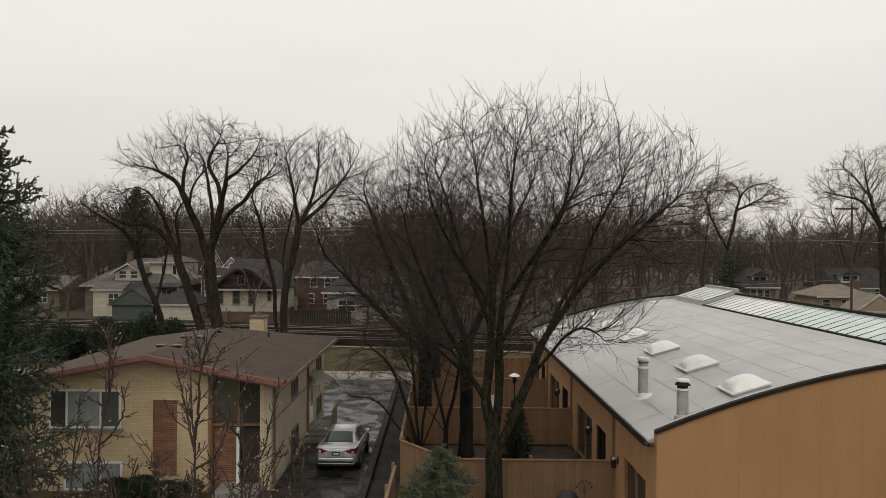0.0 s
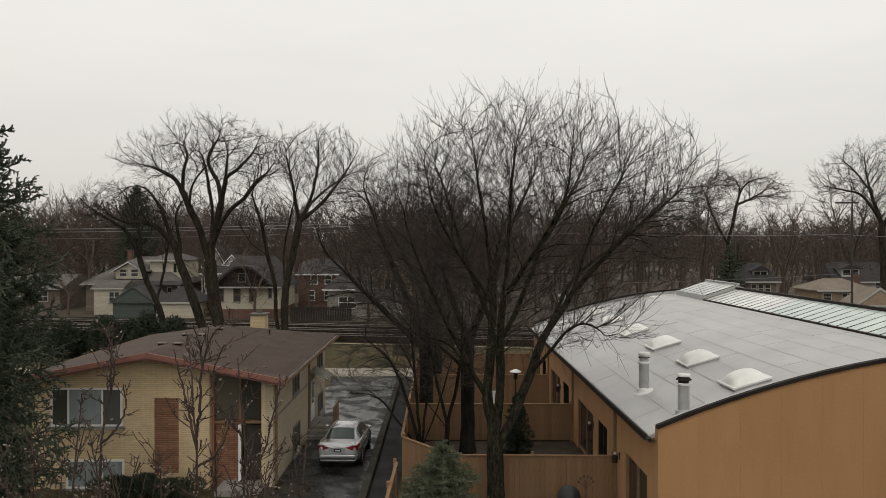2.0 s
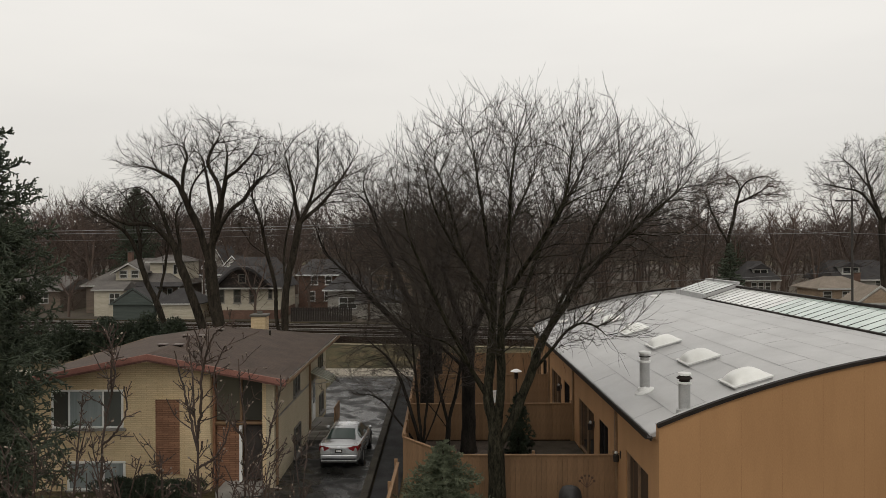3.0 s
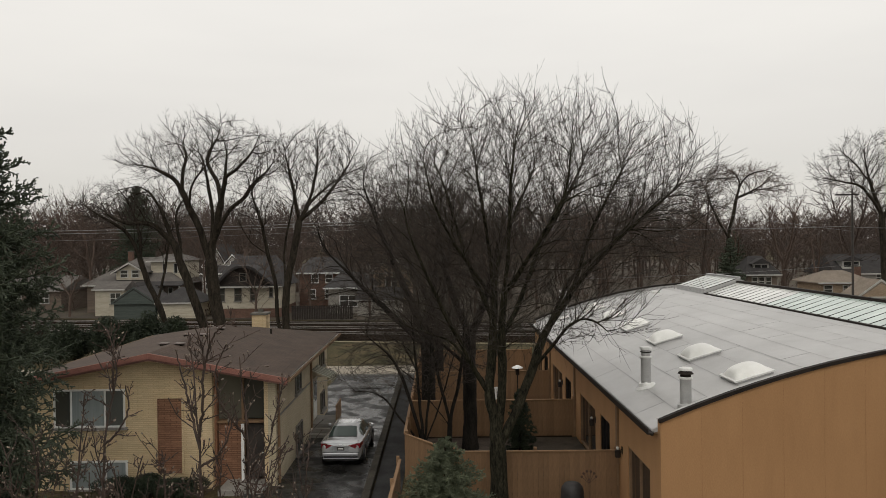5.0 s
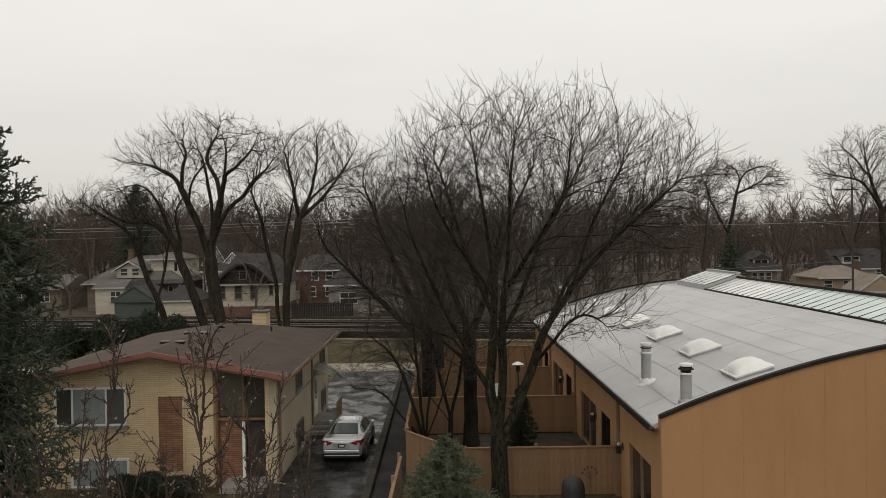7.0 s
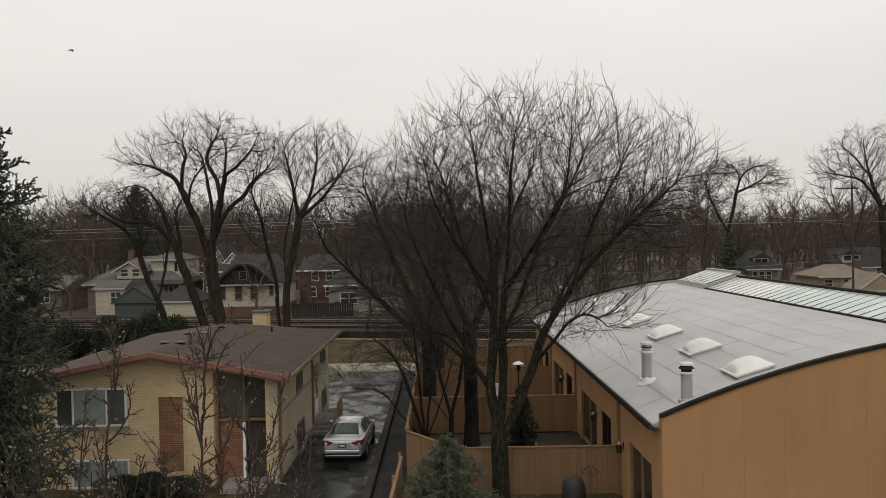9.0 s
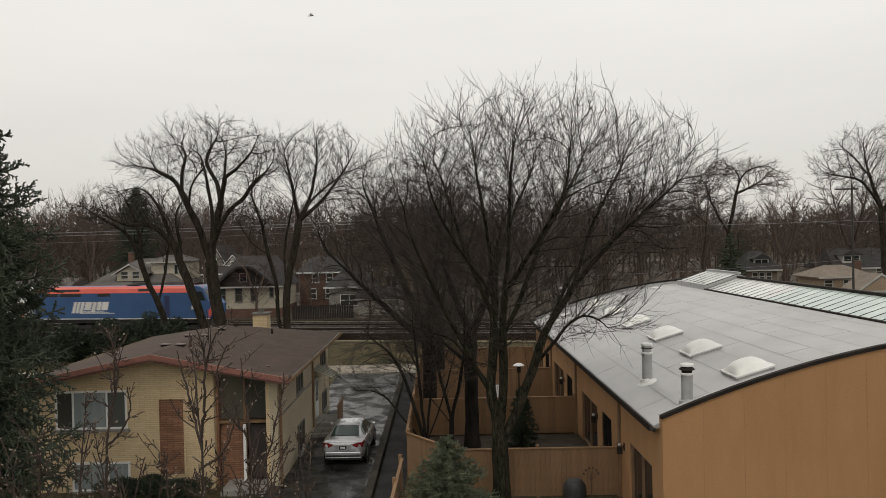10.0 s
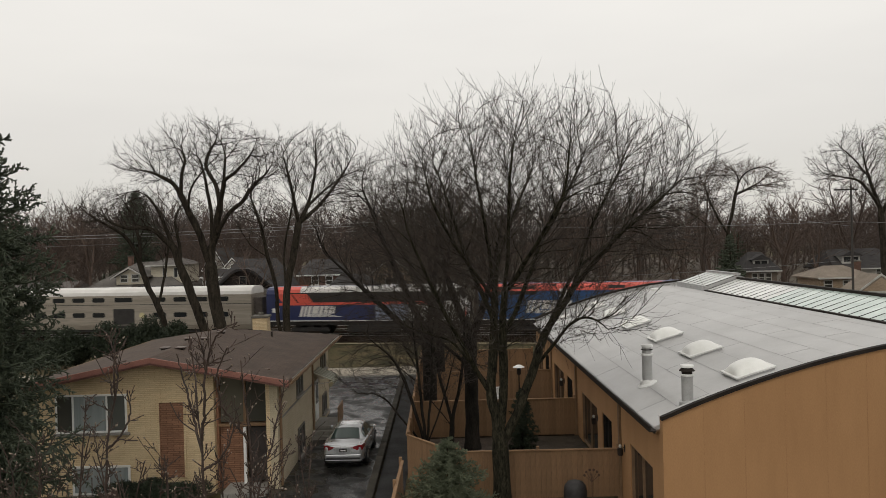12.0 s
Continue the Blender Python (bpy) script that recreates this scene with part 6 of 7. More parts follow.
# ---- houses across the railway ----
def far_house(name, label, x0, x1, y0, depth, z0, wall, ridge, axis, wall_mat, roof_mat, windows=(), over=0.4, hip=0.0, chimney=None, dormer=None, trim=None):
    """Walls, a gabled or hipped roof (ridge along axis), windows on the wall that looks to the railway. Heights are absolute."""
    trim = trim or DULL_TRIM
    h = thing(name, label, "house" if name != "garage" else "garage", pose(0, 0, 0))
    y1 = y0 + depth
    part("wall", Shape().box(x0, x1, y0, y1, z0 - 0.5, wall), wall_mat, h)
    xm, ym = (x0 + x1) / 2, (y0 + y1) / 2
    a, b, c, d = x0 - over, x1 + over, y0 - over, y1 + over
    r = Shape()
    if axis == "x":
        e0, e1 = a + hip, b - hip
        top = [(e0, ym, ridge), (e1, ym, ridge)]
        corners = [(a, c, wall), (b, c, wall), (b, d, wall), (a, d, wall)]
        faces = [(0, 1, 5, 4), (2, 3, 4, 5), (1, 2, 5), (3, 0, 4)]
    else:
        e0, e1 = c + hip, d - hip
        top = [(xm, e0, ridge), (xm, e1, ridge)]
        corners = [(a, c, wall), (b, c, wall), (b, d, wall), (a, d, wall)]
        faces = [(1, 2, 5, 4), (3, 0, 4, 5), (0, 1, 4), (2, 3, 5)]
    r.add(corners + top + [(x, y, z - 0.12) for x, y, z in corners], faces + [(6, 9, 8, 7), (0, 6, 7, 1), (1, 7, 8, 2), (2, 8, 9, 3), (3, 9, 6, 0)])
    roof = part("roof", r, roof_mat, h)
    fl = Shape()
    fl.box(a, b, c - 0.03, c - 0.002, wall - 0.16, wall + 0.02)
    part("fascia", fl, trim, roof)
    if axis == "y" and not hip:
        part("gable", Shape().prism([(x0, wall - 0.1), (x1, wall - 0.1), (xm, ridge - 0.35)], "y", c - 0.012, c - 0.003), wall_mat, h)
        for s, xe in ((-1, a), (1, b)):
            part("rake_board", Shape().prism([(xe, wall - 0.14), (xe, wall + 0.05), (xm, ridge + 0.05), (xm, ridge - 0.16)], "y", c - 0.06, c - 0.014), trim, roof)
    for wx0, wx1, wz0, wz1, *pl in windows:
        window(h, wx0, wx1, wz0, wz1, (c - 0.013) if pl else (y0 - 0.002), mullions=((wx0 + wx1) / 2,) if wx1 - wx0 > 1.1 else (), rails=((wz0 + wz1) / 2,), bar=0.09, depth=0.06, frame_mat=trim, glass=DIM_GLASS)
    if chimney:
        cx, cy, cz = chimney
        ch = part("chimney", Shape().box(cx - 0.35, cx + 0.35, cy - 0.35, cy + 0.35, wall, cz), BROWN_BRICK, h)
        part("cap", Shape().box(cx - 0.42, cx + 0.42, cy - 0.42, cy + 0.42, cz, cz + 0.12), KERB, ch)
    if dormer:
        dx0, dx1, dy, dz0, dz1 = dormer
        dm = thing("dormer", "", "")
        dm.parent = h
        part("cheek", Shape().box(dx0, dx1, dy, dy + 2.5, dz0, dz1), trim, dm)
        part("dormer_roof", Shape().prism([(dx0 - 0.35, dz1), (dx1 + 0.35, dz1), ((dx0 + dx1) / 2, dz1 + 0.7)], "y", dy - 0.3, dy + 2.8), roof_mat, dm)
        part("dormer_window", Shape().box(dx0 + 0.2, (dx0 + dx1) / 2 - 0.06, dy - 0.03, dy - 0.002, dz0 + 0.3, dz1 - 0.15), DARK_GLASS, dm)
        part("dormer_window", Shape().box((dx0 + dx1) / 2 + 0.06, dx1 - 0.2, dy - 0.03, dy - 0.002, dz0 + 0.3, dz1 - 0.15), DARK_GLASS, dm)
    return h


DULL_TRIM = mat("dull_white_trim", (0.36, 0.35, 0.32), (0.46, 0.45, 0.42), 1.0, 0.7, 0.1)
SIDING = mat("cream_siding", (0.39, 0.35, 0.27), (0.49, 0.445, 0.35), 0.8, 0.7, 0.2, 8, stretch=(0.2, 0.2, 4))
SIDING_GREEN = mat("dark_green_siding", (0.045, 0.058, 0.050), (0.07, 0.085, 0.075), 0.8, 0.7, 0.2, 8, stretch=(0.2, 0.2, 4))
SIDING_GREY = mat("grey_siding", (0.25, 0.235, 0.205), (0.34, 0.32, 0.285), 0.8, 0.7, 0.2, 8, stretch=(0.2, 0.2, 4))
SIDING_BROWN = mat("brown_siding", (0.13, 0.10, 0.08), (0.19, 0.15, 0.115), 0.8, 0.8, 0.2, 8, stretch=(0.2, 0.2, 4))
def clapboards(parent, x0, x1, z0, z1, y, material, step=0.22):
    """Lapped boards on a wall that looks to -y."""
    n = int((z1 - z0) / step)
    for i in range(n):
        z = z0 + i * step
        part("clapboard", Shape().prism([(y - 0.035, z), (y - 0.002, z), (y - 0.002, z + step - 0.006), (y - 0.008, z + step - 0.006)], "x", x0, x1), material, parent)


def cottage():
    """The cream house: a broad low roof, a gabled front dormer and a second storey set back."""
    h = far_house("house", "cream clapboard house with a broad grey roof and gabled dormer", -47.3, -35.0, 102.5, 11, 0.6, 4.35, 7.9, "x", SIDING_BROWN, SHINGLE_GREY,
                  ((-39.2, -38.5, 2.4, 3.9), (-37.8, -37.1, 2.4, 3.9), (-36.5, -35.8, 2.4, 3.9)), 0.6, 5.4)
    dm = thing("dormer", "", "")
    dm.parent = h
    part("cheek", Shape().prism([(-43.4, 5.0), (-39.8, 5.0), (-39.8, 6.05), (-41.6, 7.05), (-43.4, 6.05)], "y", 102.6, 106.5), SIDING, dm)
    for s, xe in ((-1, -44.0), (1, -39.2)):
        part("dormer_roof", Shape().prism([(xe, 5.92), (xe, 6.04), (-41.6, 7.46), (-41.6, 7.32)], "y", 102.2, 107.5), SHINGLE_GREY, dm)
        part("rake_board", Shape().prism([(xe, 5.74), (xe, 5.93), (-41.6, 7.33), (-41.6, 7.12)], "y", 102.12, 102.2), DULL_TRIM, dm)
    for a in (-42.9, -41.4):
        window(dm, a, a + 1.1, 5.25, 6.35, 102.598, frame_mat=DULL_TRIM, glass=DIM_GLASS, bar=0.12, rails=(5.8,), name="dormer_window", sill=False)
    up = thing("upper_storey", "", "")
    up.parent = h
    part("wall", Shape().box(-39.5, -35.3, 104.5, 112, 4.6, 7.45), SIDING, up)
    part("roof", Shape().add([(-40.0, 104.0, 7.45), (-34.8, 104.0, 7.45), (-34.8, 112.5, 7.45), (-40.0, 112.5, 7.45), (-38.4, 107.5, 8.35), (-36.6, 109, 8.35)], [(0, 1, 5, 4), (1, 2, 5), (2, 3, 4, 5), (3, 0, 4), (0, 3, 2, 1)]), SHINGLE_GREY, up)
    part("fascia", Shape().box(-40.0, -34.8, 103.95, 104.0, 7.28, 7.47), DULL_TRIM, up)
    for a in (-37.9, -36.4):
        window(up, a, a + 0.6, 5.7, 7.1, 104.498, frame_mat=DULL_TRIM, glass=DARK_GLASS, bar=0.09, name="upper_window", sill=False)
    part("porch_roof", Shape().add([(-40.6, 101.2, 4.28), (-34.2, 101.2, 4.28), (-34.2, 102.4, 4.75), (-40.6, 102.4, 4.75), (-40.6, 101.2, 4.16), (-34.2, 101.2, 4.16), (-34.2, 102.4, 4.63), (-40.6, 102.4, 4.63)], [(0, 1, 2, 3), (7, 6, 5, 4), (0, 4, 5, 1), (1, 5, 6, 2), (3, 7, 4, 0)]), SHINGLE_DARK, h)
    for x in (-40.3, -37.6, -34.6):
        part("porch_post", Shape().box(x - 0.09, x + 0.09, 101.3, 101.48, 0.5, 4.16), DULL_TRIM, h)
    ch = part("chimney", Shape().box(-44.0, -43.4, 108, 108.7, 6.0, 8.7), BROWN_BRICK, h)
    part("cap", Shape().box(-44.08, -43.32, 107.92, 108.78, 8.7, 8.82), KERB, ch)
    return h


def bell_house():
    """Cream upper wall on brick, under a dark roof with a clipped, arched front gable."""
    h = far_house("house", "cream house on brown brick under a dark arched gable", -27.3, -19.6, 93.0, 10, 0.2, 4.5, 8.1, "x", SIDING, SHINGLE_DARK,
                  ((-27.1, -26.2, 2.65, 4.3), (-25.1, -24.2, 2.65, 4.3), (-23.2, -22.4, 2.65, 4.3), (-20.9, -20.4, 3.1, 4.3)), 0.5, 1.9, trim=DULL_FRAME)
    edge = [(-27.7, 4.52), (-26.9, 5.15), (-26.0, 6.0), (-25.2, 6.7), (-24.5, 7.0), (-23.2, 7.0), (-22.4, 6.65), (-21.5, 5.9), (-20.6, 5.15), (-19.9, 4.52)]
    inner = [(-24.0 + (x + 24.0) * 0.90, 4.52 + (z - 4.52) * 0.88) for x, z in edge]
    g = part("front_gable", Shape().prism(inner, "y", 92.62, 92.9), TIE, h, "dark brown arched gable face")
    for (a, b), (c, d) in zip(zip(edge[:-1], edge[1:]), zip(inner[:-1], inner[1:])):
        part("gable_eave", Shape().prism([a, b, d, c], "y", 92.05, 97.0), SHINGLE_DARK, h)
    window(g, -24.4, -23.5, 5.0, 6.1, 92.618, frame_mat=DULL_FRAME, glass=DARK_GLASS, bar=0.09, name="attic_window", sill=False)
    part("eave_line", Shape().box(-27.8, -19.1, 92.0, 92.05, 4.34, 4.5), DULL_TRIM, h)
    part("brick_base", Shape().box(-27.36, -19.54, 92.93, 103.06, 0.0, 1.75), BROWN_BRICK, h, "brown brick lower storey")
    part("downpipe", Shape().box(-20.1, -20.0, 92.9, 92.99, 0.6, 4.4), DULL_TRIM, h)
    clapboards(h, -27.28, -19.62, 1.8, 2.6, 92.998, SIDING)
    return h


cottage()
wing = far_house("house", "cream clapboard wing with one dark window", -44.0, -40.4, 97.5, 4.2, 0.6, 4.05, 5.0, "x", SIDING, SHINGLE_GREY, ((-42.1, -40.7, 2.2, 3.6),), 0.3)
clapboards(wing, -43.98, -42.2, 0.7, 4.0, 97.498, SIDING, 0.26)
far_house("garage", "dark green garage with a gable roof", -39.9, -34.9, 93.5, 6, 0.6, 2.6, 4.5, "y", SIDING_GREEN, SHINGLE_DARK, (), 0.25, trim=SIDING_GREEN)
garage = far_house("garage", "cream garage with flaking paint and a dark hipped roof", -34.6, -29.6, 93.5, 6, 0.4, 2.55, 4.3, "x", SIDING, SHINGLE_DARK, (), 0.3, 2.2)
clapboards(garage, -34.58, -29.62, 0.45, 2.3, 93.498, SIDING, 0.3)
bell_house()
far_house("house", "pale gabled house behind other roofs", -35.9, -32.5, 116, 9, 0.6, 6.2, 9.6, "y", SIDING_GREY, SHINGLE_DARK, ((-34.6, -33.8, 6.2, 7.6, 1), (-33.9, -33.1, 3.6, 5.2), (-35.6, -34.8, 3.6, 5.2)), 0.25, trim=WHITE)
far_house("house", "small white gable behind a dark roof", -31.5, -29.3, 112, 6, 0.6, 6.6, 8.1, "y", SIDING_GREY, SHINGLE_DARK, ((-30.7, -30.1, 6.3, 7.2, 1),), 0.25, trim=WHITE)
far_house("house", "white-trimmed house with porch windows behind a trunk", -33.0, -29.8, 106, 6, 0.6, 5.6, 6.6, "x", DULL_TRIM, SHINGLE_DARK, ((-32.6, -31.7, 3.4, 5.0), (-31.2, -30.2, 3.4, 5.0)), 0.3, 0.8, trim=WHITE)
far_house("house", "brown brick house with white window frames behind trees", -19.2, -14.0, 104, 10, 0.6, 5.6, 7.6, "x", BROWN_BRICK, SHINGLE_DARK, ((-18.0, -17.0, 2.0, 3.4), (-17.6, -16.6, 4.2, 5.4), (-15.8, -14.9, 2.0, 3.4), (-15.7, -14.7, 4.2, 5.4)), 0.4, 1.2, trim=WHITE)
far_house("house", "grey-white bungalow with a wide white window and eave", -14.3, -9.1, 97, 9, 0.6, 3.95, 5.7, "x", SIDING_GREY, SHINGLE_DARK, ((-12.9, -10.6, 1.5, 3.0),), 0.6, 1.6, trim=WHITE)
far_house("garage", "small white garage beside the railway", -10.2, -5.0, 93, 6, 0.5, 2.6, 4.0, "x", SIDING_GREY, SHINGLE_DARK, (), 0.3)
far_house("house", "tan gabled house among the trees", -10.0, -4.5, 112, 9, 0.6, 5.2, 7.6, "y", TAN_BRICK, SHINGLE, ((-8.2, -6.4, 3.0, 4.6),), 0.4)
far_house("house", "grey house low behind the trees", -62, -52, 105, 10, 0.6, 3.6, 5.4, "x", SIDING_BROWN, SHINGLE_GREY, ((-59, -57.4, 1.8, 3.2), (-55, -53.6, 1.8, 3.2)), 0.5)
far_house("house", "dark bungalow with a white dormer across the railway", 40.0, 43.8, 100, 5, 0.6, 4.8, 7.2, "x", SIDING_BROWN, SHINGLE_DARK, ((40.5, 41.3, 3.3, 4.5), (41.4, 42.2, 3.3, 4.5), (42.3, 43.1, 3.3, 4.5)), 0.5, 1.5, dormer=(41.0, 43.0, 100.6, 5.3, 6.2))
far_house("house", "tan brick ranch house with a hipped tan roof", 41.6, 47.2, 84, 5.5, 0.6, 4.6, 5.8, "x", TAN_BRICK, SHINGLE_TAN, ((41.9, 42.9, 3.4, 4.3), (44.0, 45.2, 3.4, 4.3)), 0.5, 2.2, chimney=(46.6, 86, 6.2))
far_house("house", "dark-roofed house with a white arched dormer", 53.6, 62.0, 104, 8, 0.6, 4.6, 7.2, "x", SIDING_GREY, SHINGLE_DARK, ((59, 60.4, 3.4, 4.6),), 0.5, 1.0, dormer=(54.8, 57.2, 104.6, 5.2, 6.3))
far_house("garage", "small gabled garage with a pale roof edge", 41.4, 45.6, 76, 3, 0.6, 3.6, 5.3, "y", TAN_BRICK, SHINGLE_TAN, (), 0.3)


def board_screen():
    f = thing("fence", "dark weathered board fence beyond the tracks", "fence", pose(0, 0, 0))
    for i in range(36):
        part("board", Shape().box(-17.6 + i * 0.2, -17.43 + i * 0.2, 89.9, 89.94, 0.4, 2.25 + 0.06 * ((i * 7) % 5) / 5), TIE, f)
    part("rail", Shape().box(-17.6, -10.4, 89.945, 90.0, 1.9, 2.0), TIE, f)


board_screen()


# ---- pole and wires ----
def cable(a, b, sag, r, n=22):
    s = np.linspace(0, 1, n)[:, None]
    p = np.array(a, float) * (1 - s) + np.array(b, float) * s
    p[:, 2:] -= sag * 4 * s * (1 - s)
    return tubes([(p[None], np.full((1, n), r), 5)])


def build_pole():
    p = thing("utility_pole", "grey wooden utility pole with a crossarm", "utility pole", pose(40.3, 75, 0.3))
    part("post", Shape().lathe([(0.13, -0.3), (0.085, 13.9), (0.02, 13.95)], 12), mat("grey_pole_wood", (0.035, 0.031, 0.028), (0.075, 0.067, 0.06), 1, 0.9, 0.5, 20, stretch=(1, 1, 0.1)), p)
    part("crossarm", Shape().box(-1.75, 0.55, -0.2, -0.08, 13.3, 13.45), TIE, p)
    for x in (-1.6, -0.8, 0.4):
        part("insulator", Shape().lathe([(0.03, 13.45), (0.06, 13.5), (0.05, 13.6), (0.02, 13.63)], 8, (x, -0.14)), GALV, p)
    wire = mat("aluminium_wire", (0.17, 0.17, 0.17), (0.26, 0.26, 0.26), 2, 0.5, 0, metal=0.3)
    for k, (a, b, sag, r) in enumerate((((-95, 86, 12.2), (-4, 70, 11.6), 0.8, 0.032), ((-95, 86, 11.95), (-4, 70, 11.35), 0.85, 0.026), ((-95, 86.2, 11.3), (-4, 70, 10.9), 1.0, 0.012), ((-4, 70, 11.2), (40.2, 75, 10.6), 0.4, 0.02), ((10, 71, 14.6), (40.2, 75, 10.1), 0.2, 0.016), ((38.7, 74.9, 13.95), (120, 80, 14.4), 0.6, 0.012), ((40.7, 74.9, 13.95), (-60, 150, 14.4), 1.2, 0.014), ((40.3, 75, 10.5), (120, 78, 9.4), 0.5, 0.02), ((3, 88, 5.2), (48, 88, 6.4), 0.5, 0.018))):
        tagged(new("overhead_wire", array_mesh("overhead_wire", *cable(a, b, sag, r), wire)), "thin overhead wire strung along the railway", "wire", "overhead wires")


build_pole()

# ---- small things in the yards ----
PATIO = mat("damp_brown_paving", (0.036, 0.030, 0.023), (0.078, 0.064, 0.049), 1.2, 0.8, 0.4, 20, spec=0.15)
solid("patio", Shape().box(3.6, 6.44, 30.2, 37.0, -0.2, 0.03), PATIO, "damp concrete patio behind the fence", "patio", "structure", bevel=0.01)
solid("planting_bed", Shape().box(-1.5, 3.58, 30.9, 37.1, -0.2, 0.01), MULCH, "dark bark mulch bed under the trees", "planting bed", "structure")
solid("planting_bed", Shape().box(-1.5, 6.44, 37.35, 54.5, -0.2, 0.012), MULCH, "dark bare soil in the rear yards", "planting bed", "structure")


def wall_lamp(y):
    l = thing("wall_lamp", "black wall lantern with a pale glass globe", "lamp", pose(BX0, y, 1.95))
    part("backplate", Shape().box(-0.03, -0.002, -0.06, 0.06, -0.15, 0.12), DARK_METAL, l, bevel=0.008)
    part("arm", Shape().rod((-0.03, 0, 0.0), (-0.16, 0, 0.08), 0.012), DARK_METAL, l)
    part("globe", Shape().lathe([(0.02, 0.0), (0.055, 0.03), (0.062, 0.07), (0.04, 0.11), (0.015, 0.125)], 14, (-0.17, 0)), mat("lamp_glass", (0.45, 0.45, 0.42), (0.60, 0.60, 0.57), 3, 0.1, 0), l, smooth=True)
    part("hood", Shape().lathe([(0.10, -0.26), (0.11, -0.02), (0.05, 0.01)], 12, (-0.17, 0)), DARK_METAL, l)


for y in (27.55, 32.3, 41.0):
    wall_lamp(y)


def covered_grill(at):
    g = thing("covered_grill", "barbecue under a dark weathered cover before the fence", "grill", pose(*at))
    cover = mat("dark_vinyl_cover", (0.012, 0.011, 0.011), (0.032, 0.029, 0.028), 4, 0.6, 0.5, 14)
    part("cover", Shape().lathe([(0.43, 0.10), (0.41, 0.45), (0.40, 0.80), (0.365, 0.98), (0.27, 1.10), (0.13, 1.15), (0.01, 1.16)], 22), cover, g, smooth=True)
    part("hem", Shape().lathe([(0.435, 0.08), (0.45, 0.09), (0.445, 0.13), (0.425, 0.14)], 22), cover, g, smooth=True)
    for k in range(3):
        a = 2.1 * k + 0.4
        part("leg", Shape().rod((0.3 * math.cos(a), 0.3 * math.sin(a), 0.3), (0.34 * math.cos(a), 0.34 * math.sin(a), 0.0), 0.014), GALV, g)


covered_grill((4.45, 26.5, 0))


def flower_stake(at):
    rust = mat("rusty_iron", (0.06, 0.035, 0.025), (0.11, 0.06, 0.04), 8, 0.9, 0.4)
    f = thing("garden_stake", "rusty iron flower stake before the fence", "garden ornament", pose(*at))
    part("stem", Shape().rod((0, 0, -0.1), (0, 0, 1.35), 0.012), rust, f)
    for k in range(6):
        a = radians(-75 + 30 * k)
        x, z = 0.26 * math.sin(a), 1.22 + 0.26 * math.cos(a)
        b = part("branch", Shape().rod((0, 0, 1.05), (x, 0, z), 0.008), rust, f)
        part("petal", Shape().lathe([(0.005, -0.02), (0.045, -0.012), (0.045, 0.012), (0.005, 0.02)], 8, (x, z), "y"), rust, b)


flower_stake((5.05, 26.6, 0))


def patio_heater(at):
    h = thing("patio_heater", "patio heater with a pale round hood", "patio heater", pose(*at))
    part("hood", Shape().lathe([(0.34, 2.16), (0.32, 2.19), (0.1, 2.30), (0.02, 2.31)], 20), WHITE, h, smooth=True)
    part("burner", Shape().lathe([(0.11, 1.75), (0.12, 2.14)], 14), DARK_METAL, h)
    part("pole", Shape().lathe([(0.035, 0.5), (0.035, 1.76)], 10), DARK_METAL, h)
    part("tank_base", Shape().lathe([(0.24, 0.0), (0.24, 0.06), (0.2, 0.08), (0.2, 0.7), (0.06, 0.74)], 16), DARK_METAL, h)


patio_heater((4.35, 44.4, 0.012))


def garden_chair(at, turn):
    c = thing("garden_chair", "white slatted garden chair in a rear yard", "chair", pose(*at, 0, 0, turn))
    part("seat", Shape().box(-0.27, 0.27, -0.25, 0.25, 0.40, 0.44), WHITE, c, bevel=0.01)
    for i in range(5):
        part("back_slat", Shape().box(-0.26 + i * 0.11, -0.18 + i * 0.11, 0.24, 0.27, 0.45, 0.98), WHITE, c)
    part("top_rail", Shape().box(-0.28, 0.28, 0.235, 0.285, 0.98, 1.06), WHITE, c, bevel=0.01)
    for x in (-0.25, 0.25):
        part("arm", Shape().box(x - 0.035, x + 0.035, -0.25, 0.26, 0.62, 0.655), WHITE, c)
        for y in (-0.22, 0.23):
            part("leg", Shape().box(x - 0.025, x + 0.025, y - 0.025, y + 0.025, 0, 0.62 if y < 0 else 0.45), WHITE, c)


garden_chair((3.25, 44.2, 0.012), 20)


# ---- train ----
ANG = -math.atan(SLANT)
BLUE = mat("train_blue", (0.026, 0.076, 0.19), (0.036, 0.094, 0.225), 0.5, 0.35, 0, contrast=0.04)
NAVY = mat("train_navy", (0.016, 0.023, 0.078), (0.024, 0.032, 0.10), 0.5, 0.35, 0, contrast=0.04)
ORANGE = mat("train_orange", (0.58, 0.085, 0.055), (0.66, 0.105, 0.07), 0.6, 0.4, 0, contrast=0.05)
CHALK = mat("train_white", (0.56, 0.54, 0.51), (0.68, 0.66, 0.63), 0.6, 0.45, 0, contrast=0.06)
STEEL = mat("stainless_side", (0.27, 0.237, 0.195), (0.36, 0.32, 0.27), 0.5, 0.42, 0.0, 3.0, metal=0.35, contrast=0.16, stretch=(0.3, 1, 6))
GRIME = mat("grimy_underframe", (0.018, 0.016, 0.015), (0.035, 0.032, 0.03), 1.5, 0.85, 0.2)
AXLES = []


